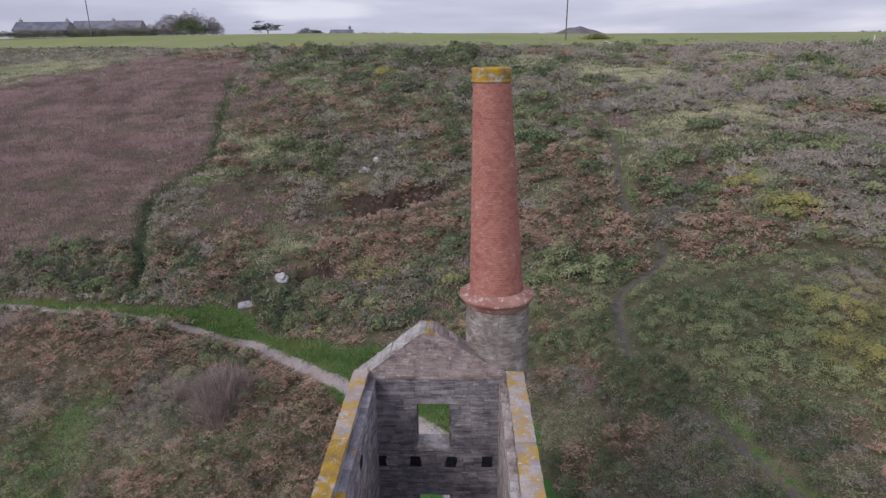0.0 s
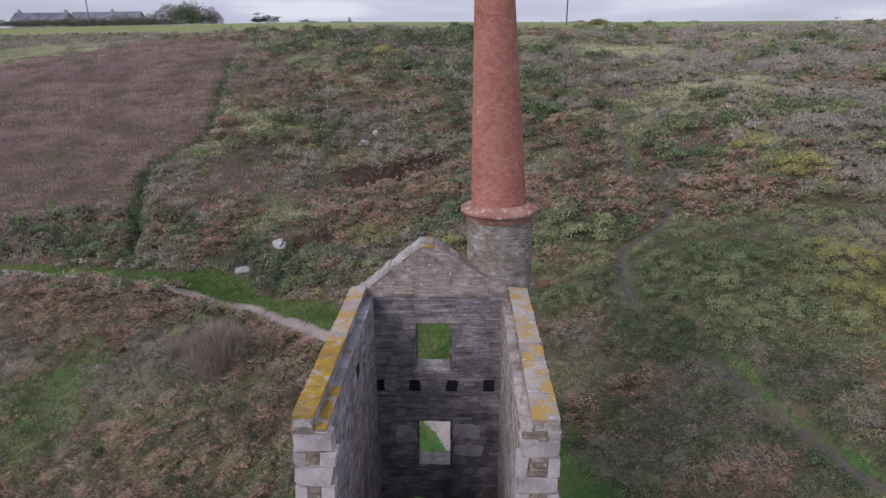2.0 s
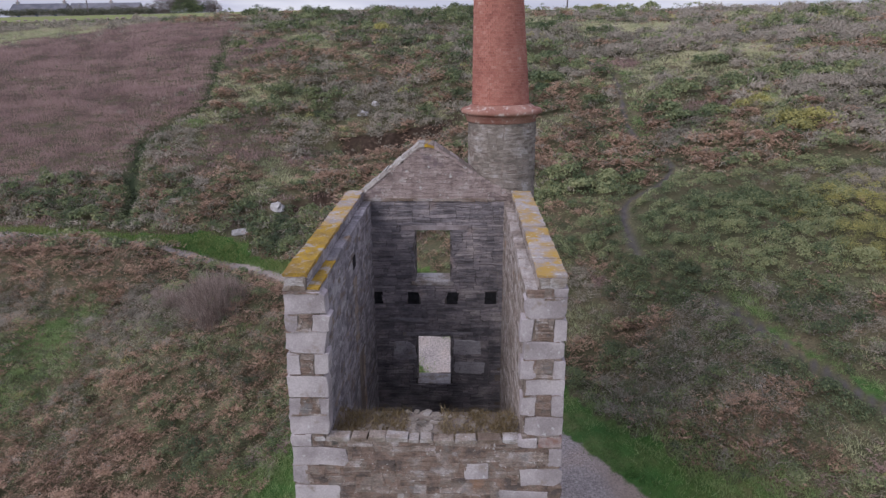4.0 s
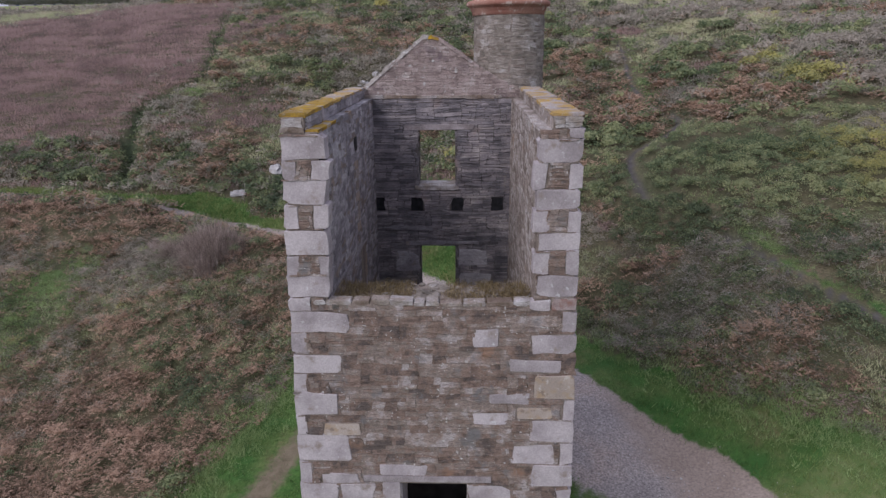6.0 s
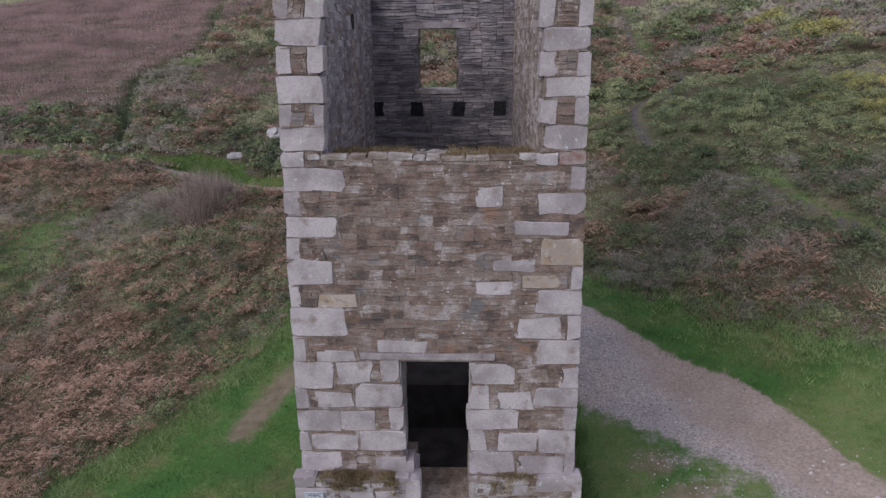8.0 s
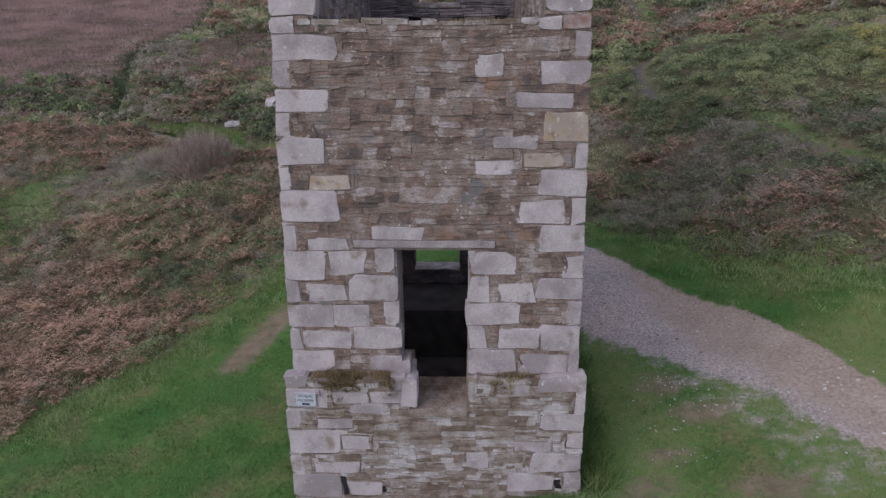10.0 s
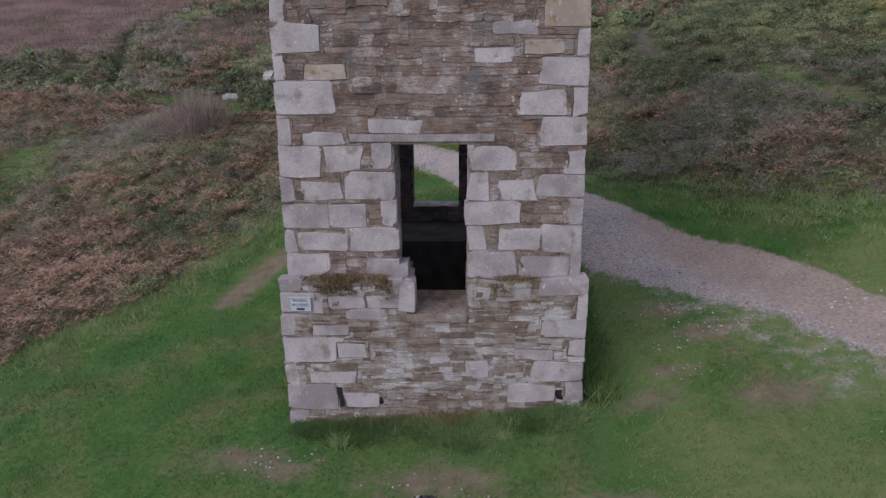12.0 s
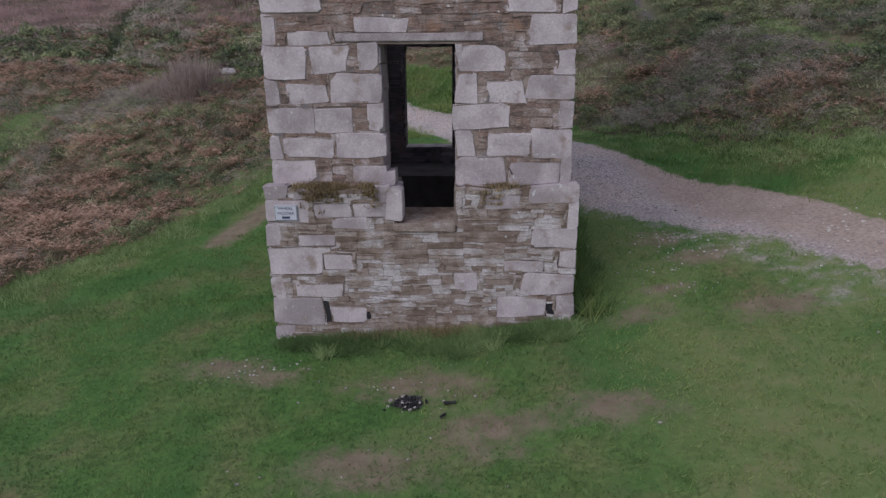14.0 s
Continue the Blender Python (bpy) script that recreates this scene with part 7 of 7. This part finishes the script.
# ---- things along the skyline ----
def cottage(name, x0, x1, y, depth, z0, eaves, ridge, label, chimneys, wall_mat, windows=3):
    house_ = empty(name, label, "house", "skyline cottages")
    bm = bmesh.new()
    add_box(bm, x0, x1, y, y + depth, z0, eaves)
    ym = y + depth / 2
    for x in (x0, x1):
        bm.faces.new([bm.verts.new(p) for p in ((x, y, eaves), (x, y + depth, eaves), (x, ym, ridge))])
    wall = part("wall", bm, wall_mat, house_)
    for ya, yb in ((y - 0.25, ym), (y + depth + 0.25, ym)):
        xa, xb, za = x0 - 0.15, x1 + 0.12, eaves - 0.12
        bm = bmesh.new()
        q = [bm.verts.new(p) for p in ((xa, ya, za), (xb, ya, za), (xb, yb, ridge + 0.1), (xa, yb, ridge + 0.1), (xa, ya, za + 0.1), (xb, ya, za + 0.1), (xb, yb, ridge + 0.2), (xa, yb, ridge + 0.2))]
        for fc in ((3, 2, 1, 0), (4, 5, 6, 7), (0, 1, 5, 4), (1, 2, 6, 5), (2, 3, 7, 6), (3, 0, 4, 7)):
            bm.faces.new([q[i] for i in fc])
        part("roof", bm, M_ROOF, house_, "grey slate roof")
    for x, h in chimneys:
        bm = bmesh.new()
        add_box(bm, x - 0.4, x + 0.4, ym - 0.35, ym + 0.35, ridge - 0.3, ridge + h)
        add_box(bm, x - 0.47, x + 0.47, ym - 0.42, ym + 0.42, ridge + h, ridge + h + 0.12)
        stack_ = part("chimney", bm, M_RENDER, house_)
        bm = bmesh.new()
        bmesh.ops.create_cone(bm, cap_ends=True, segments=10, radius1=0.16, radius2=0.13, depth=0.5)
        pot = part("chimney_pot", bm, M_RING, stack_)
        pot.matrix_world = pose(x, ym, ridge + h + 0.37)
    for k in range(windows):
        x = x0 + (x1 - x0) * (k + 0.5) / windows
        bm = bmesh.new()
        add_box(bm, x - 0.45, x + 0.45, y - 0.03, y + 0.05, eaves - 1.5, eaves - 0.4)
        part("window", bm, M_INK, wall)
    return house_


cottage("cottage", -141.2, -123.8, 200, 6, 22.5, 27.1, 29.5, "long low cottage with slate roof and gable chimneys", ((-139.8, 0.7), (-124.8, 0.7)), M_RENDER)
cottage("cottage", -126.0, -103.5, 206, 6, 22.5, 27.4, 29.9, "long grey farm building with slate roof", ((-113.0, 0.5),), M_RENDER)
cottage("cottage", -46.0, -38.3, 225, 6, 22.0, 25.7, 27.0, "small white cottage with slate roof", ((-39.3, 1.0),), M_WHITE, 2)


def utility_pole(x, y, z1, lean, label):
    z0 = float(land(x, y)[0])
    pole = empty("utility_pole", label, "pole", "utility poles")
    bm = bmesh.new()
    bmesh.ops.create_cone(bm, cap_ends=True, segments=10, radius1=0.15, radius2=0.10, depth=z1 - z0 + 0.5)
    shaft_ = part("shaft", bm, M_POLE, pole)
    shaft_.matrix_world = pose(x, y, (z0 + z1) / 2 - 0.25, 0, lean, 0)
    bm = bmesh.new()
    add_box(bm, x - 0.7, x + 0.7, y - 0.06, y + 0.06, z1 - 0.6, z1 - 0.48)
    part("crossarm", bm, M_POLE, pole)
    for dx in (-0.6, 0.0, 0.6):
        bm = bmesh.new()
        bmesh.ops.create_cone(bm, cap_ends=True, segments=8, radius1=0.05, radius2=0.03, depth=0.16)
        part("insulator", bm, M_WHITE, pole).matrix_world = pose(x + dx, y, z1 - 0.40)


utility_pole(-98.4, 168, 35.5, -1.0, "tall timber utility pole behind the field")
utility_pole(20.8, 125, 32.5, 0.3, "tall timber utility pole at the field edge")


def tree(name, x, y, z, height, width, label, crown, seed, flat=False, bare=0.0):
    """Trunk, limbs and a crown of leaf clumps with gaps."""
    r = np.random.default_rng(seed)
    t = empty(name, label, "tree", at=(0, 0, 0))
    bm = bmesh.new()
    ends = []

    def limb(a, b, r0, r1, level):
        d = (b - a).normalized()
        s = d.orthogonal().normalized()
        u = d.cross(s)
        rings = []
        for q, rad in ((a, r0), ((a + b) / 2 + Vector(r.normal(0, 0.06, 3)) * (b - a).length, (r0 + r1) / 2), (b, r1)):
            rings.append([bm.verts.new(q + (s * math.cos(w) + u * math.sin(w)) * rad) for w in (0, 1.26, 2.51, 3.77, 5.03)])
        for p, q in zip(rings, rings[1:]):
            for i in range(5):
                bm.faces.new((p[i], p[(i + 1) % 5], q[(i + 1) % 5], q[i]))
        if level == 0:
            ends.append(b)
            return
        for _ in range(4 if level > 1 else 3):
            sp = Vector(r.normal(0, 1, 3))
            sp.z = abs(sp.z) * (0.32 if flat else 0.8)
            sp.x *= width / height * (1.5 if flat else 1.1)
            limb(b, b + sp.normalized() * height * r.uniform(0.16, 0.30) * (1.45 if flat else 1.0), r1, r1 * 0.45, level - 1)

    limb(Vector((x, y, z)), Vector((x, y, z + height * (0.5 if flat else 0.3))), height * 0.035, height * 0.022, 2)
    part("trunk", bm, M_BARK, t, "grey trunk and limbs")
    pts, tri, tv = [], [], []
    if bare:
        v, f, q = blades(r, 260, 0.26, (0.1, 0.34), 0.006, 0.12)
        co = v * np.array((width, width * 0.6, height * 1.3)) + np.array((x, y, z + height * 0.4))
        pts, tri, tv = [co], [f], [q]
    else:
        base_ = 0
        for e in ends:
            for _ in range(9 if flat else 6):
                v, f, q = bush(r, 26, 0.5, 0.3 if flat else 0.5, (0.09, 0.2), 0.5)
                s = height * r.uniform(0.12, 0.22)
                c = np.array(e) + r.normal(0, 1, 3) * height * np.array((0.07, 0.07, 0.05 if flat else 0.06))
                pts.append(v * s * np.array((1.5, 1.2, 0.9 if flat else 1.0)) + c)
                tri.append(f + base_)
                tv.append(q)
                base_ += len(v)
    co = np.concatenate(pts)
    me = bpy.data.meshes.new("crown")
    me.from_pydata(co.tolist(), [], np.concatenate(tri).tolist())
    at = me.attributes.new("tint", "FLOAT", "POINT")
    at.data.foreach_set("value", np.clip(np.concatenate(tv) + 0.4, 0, 1).astype(np.float32))
    me.materials.append(crown)
    ob = new("crown", me)
    ob.parent = t
    return t


# skyline leaf colours, lightened to put distance haze into them
M_FARLEAF = leaf("dark_conifer", [(0.1, (0.035, 0.046, 0.042)), (0.9, (0.095, 0.11, 0.085))])
M_TWIGS = leaf("bare_twigs", [(0.1, (0.11, 0.098, 0.092)), (0.9, (0.235, 0.205, 0.19))])
M_HEDGE = leaf("grey_green_hedge", [(0.1, (0.065, 0.075, 0.058)), (0.9, (0.165, 0.165, 0.125))])
tree("windswept_pine", -69.0, 230, 23.6, 7.4, 12.0, "flat-topped windswept pine on the skyline", M_FARLEAF, 3, flat=True)
for k, (x, y, h, w, m, lab, b) in enumerate((
        (-78.5, 176, 5.6, 7.0, M_TWIGS, "leafless brown tree in a skyline clump", 0.0), (-75.0, 177, 6.4, 8.0, M_TWIGS, "rounded brown tree in a skyline clump", 0.0), (-73.2, 174, 4.6, 6.0, M_VEG["bramble"], "dark evergreen tree in a skyline clump", 0.0),
        (-70.8, 174, 3.6, 4.0, M_VEG["bramble"], "small evergreen tree in a skyline clump", 0.0), (-67.5, 176, 4.4, 3.6, M_TWIGS, "bare twiggy tree at the end of a clump", 1.0), (-83.0, 178, 2.8, 5.0, M_TWIGS, "low brown tree in a skyline clump", 0.0),
        (-92.0, 182, 3.6, 5.0, M_TWIGS, "bare hedgerow tree behind the field", 1.0), (-97.0, 184, 3.4, 6.0, M_TWIGS, "bare hedgerow tree behind the field", 1.0), (-88.0, 182, 2.6, 4.0, M_TWIGS, "bare hedgerow tree behind the field", 1.0),
        (-52.8, 215, 2.2, 4.0, M_FARLEAF, "round dark bush on the skyline", 0.0), (-48.0, 216, 2.4, 5.0, M_FARLEAF, "dark bushy tree on the skyline", 0.0))):
    tree("skyline_tree", x, y, float(land(x, y)[0]) - 0.3, h, w, lab, m, 40 + k, bare=b)

# hedges on the skyline and the gorse at the field gate
hx, hy = prng.uniform(-135, -83, 800), prng.uniform(-1.2, 1.2, 800)
hyy = np.interp(hx, [-135, -105, -83], [160, 168, 173]) + hy
tmp = [bush(prng, 26) for _ in range(5)]
M_VEG["hedge"] = M_HEDGE
scatter("skyline_hedge", "grey-green hedge along the far field edge", "hedge", "hedge", tmp, hx, hyy, prng.uniform(1.0, 1.9, 800), prng.uniform(0.2, 0.8, 800), z=land(hx, hyy) + prng.uniform(0, 1.2, 800))
def thicket(name, label, kind, cx, cy, rx, ry, height, n):
    a, r = prng.uniform(0, 2 * np.pi, n), np.sqrt(prng.uniform(0, 1, n))
    x, y = cx + rx * r * np.cos(a), cy + ry * r * np.sin(a)
    top = height * np.sqrt(1.02 - r ** 2) * (0.75 + 0.45 * vnoise(x * 0.6, y * 0.6, 6))
    scatter(name, label, kind, "bushes", tmp, x, y, prng.uniform(0.5, 1.1, n), prng.uniform(0.1, 0.8, n), z=land(x, y) - 0.3 + top * prng.uniform(0.0, 1.0, n) ** 0.6)


M_VEG["brownleaf"] = M_TWIGS
thicket("tree_clump", "rounded brown-green clump of wind-cut trees on the skyline", "brownleaf", -77.0, 177, 9.2, 3.0, 6.6, 1300)
thicket("tree_clump", "low brown bushes beside the skyline trees", "brownleaf", -86.5, 178, 6.0, 2.0, 3.0, 420)
thicket("tree_clump", "bare twiggy trees at the end of the skyline clump", "brownleaf", -68.2, 177, 2.2, 1.5, 4.6, 220)
thicket("evergreen_clump", "dark green bush before the skyline trees", "bramble", -73.6, 172, 4.2, 2.0, 4.6, 600)
thicket("skyline_bushes", "bare brown bushes behind the far field", "brownleaf", -98.0, 185, 9.0, 2.0, 3.2, 320)
thicket("skyline_bushes", "bare brown bushes beside the farm", "brownleaf", -112.0, 190, 7.0, 2.0, 3.4, 260)
M_VEG["conifer"] = M_FARLEAF
thicket("dark_bushes", "low dark bushes on the skyline", "conifer", -50.5, 215, 4.8, 2.0, 2.8, 420)
hx = prng.uniform(-35, 140, 420)
hx = hx[vnoise(hx * 0.12, hx * 0 + 3, 5) > 0.52]
hyy = np.full(hx.shape, 186.0) + prng.normal(0, 1, hx.shape)
scatter("distant_hedge", "thin dark hedge on the skyline", "hedge", "hedge", tmp, hx, hyy, prng.uniform(0.6, 1.2, len(hx)), prng.uniform(0.1, 0.6, len(hx)))
hx, hyy = prng.normal(27.6, 1.1, 160), prng.normal(128, 0.6, 160)
scatter("field_gorse", "yellow-green gorse bush at the field edge", "yellow", "gorse", tmp, hx, hyy, prng.uniform(0.8, 1.4, 160), prng.uniform(0.2, 0.7, 160), z=land(hx, hyy) + prng.uniform(0, 0.7, 160) * np.exp(-((hx - 27.6) / 1.3) ** 2))

bm = bmesh.new()
bmesh.ops.create_grid(bm, x_segments=40, y_segments=10, size=1.0)
for v in bm.verts:
    x, y = v.co.x, v.co.y
    h = math.exp(-(x * 1.7) ** 2) * (1 - y * y) * 5.6 + (1 - x * x) * (1 - y * y) * 0.8
    v.co = Vector((55 + 22 * x, 320 + 20 * y, 23.2 + h + 0.5 * noise.noise(Vector((x * 7, y * 3, 0)))))
tagged(part("rocky_knoll", bm, M_KNOLL, None, "dark heathy knoll beyond the field", True), category="hill")

# waymark post, stones and gatepost at the pasture bank
post = empty("waymark_post", "short white waymark post with pointing arms", "signpost")
zg = float(land(24.5, 103)[0])
bm = bmesh.new()
add_box(bm, 24.45, 24.55, 102.95, 103.05, zg - 0.2, zg + 1.35)
part("post", bm, M_RENDER, post)
for x0, x1, z in ((24.0, 24.5, 1.22), (24.5, 25.1, 1.0)):
    bm = bmesh.new()
    add_box(bm, x0, x1, 102.88, 102.93, zg + z, zg + z + 0.14)
    part("arm", bm, M_WHITE, post)
for k, x in enumerate((55.2, 55.9, 56.6, 57.2, 57.9, 58.5)):
    boulder("bank_stone", (x, 99.2 + 0.1 * (k % 2)), (0.34, 0.25, 0.24), M_BOULDER, 3.3 + k, "pale stone set along the pasture bank", 30 * k)
zg = float(land(68.3, 104)[0])
bm = bmesh.new()
add_box(bm, 68.2, 68.4, 103.9, 104.1, zg - 0.3, zg + 1.2, (68.24, 68.36, 103.94, 104.06))
tagged(part("gatepost", bm, M_WHITE, None, "pale gatepost on the pasture bank"), category="post")
for k in range(30):
    x = -108 + 1.7 * k + 0.9 * math.sin(k * 2.3)
    y = float(np.interp(x, [p[0] for p in FIELD_EDGE], [p[1] for p in FIELD_EDGE])) - 0.5
    boulder("bank_stone", (x, y), (0.30 + 0.1 * (k % 3), 0.25, 0.20), M_GABLE, 1.1 * k, "pale stone set along the pasture bank", 50 * k)
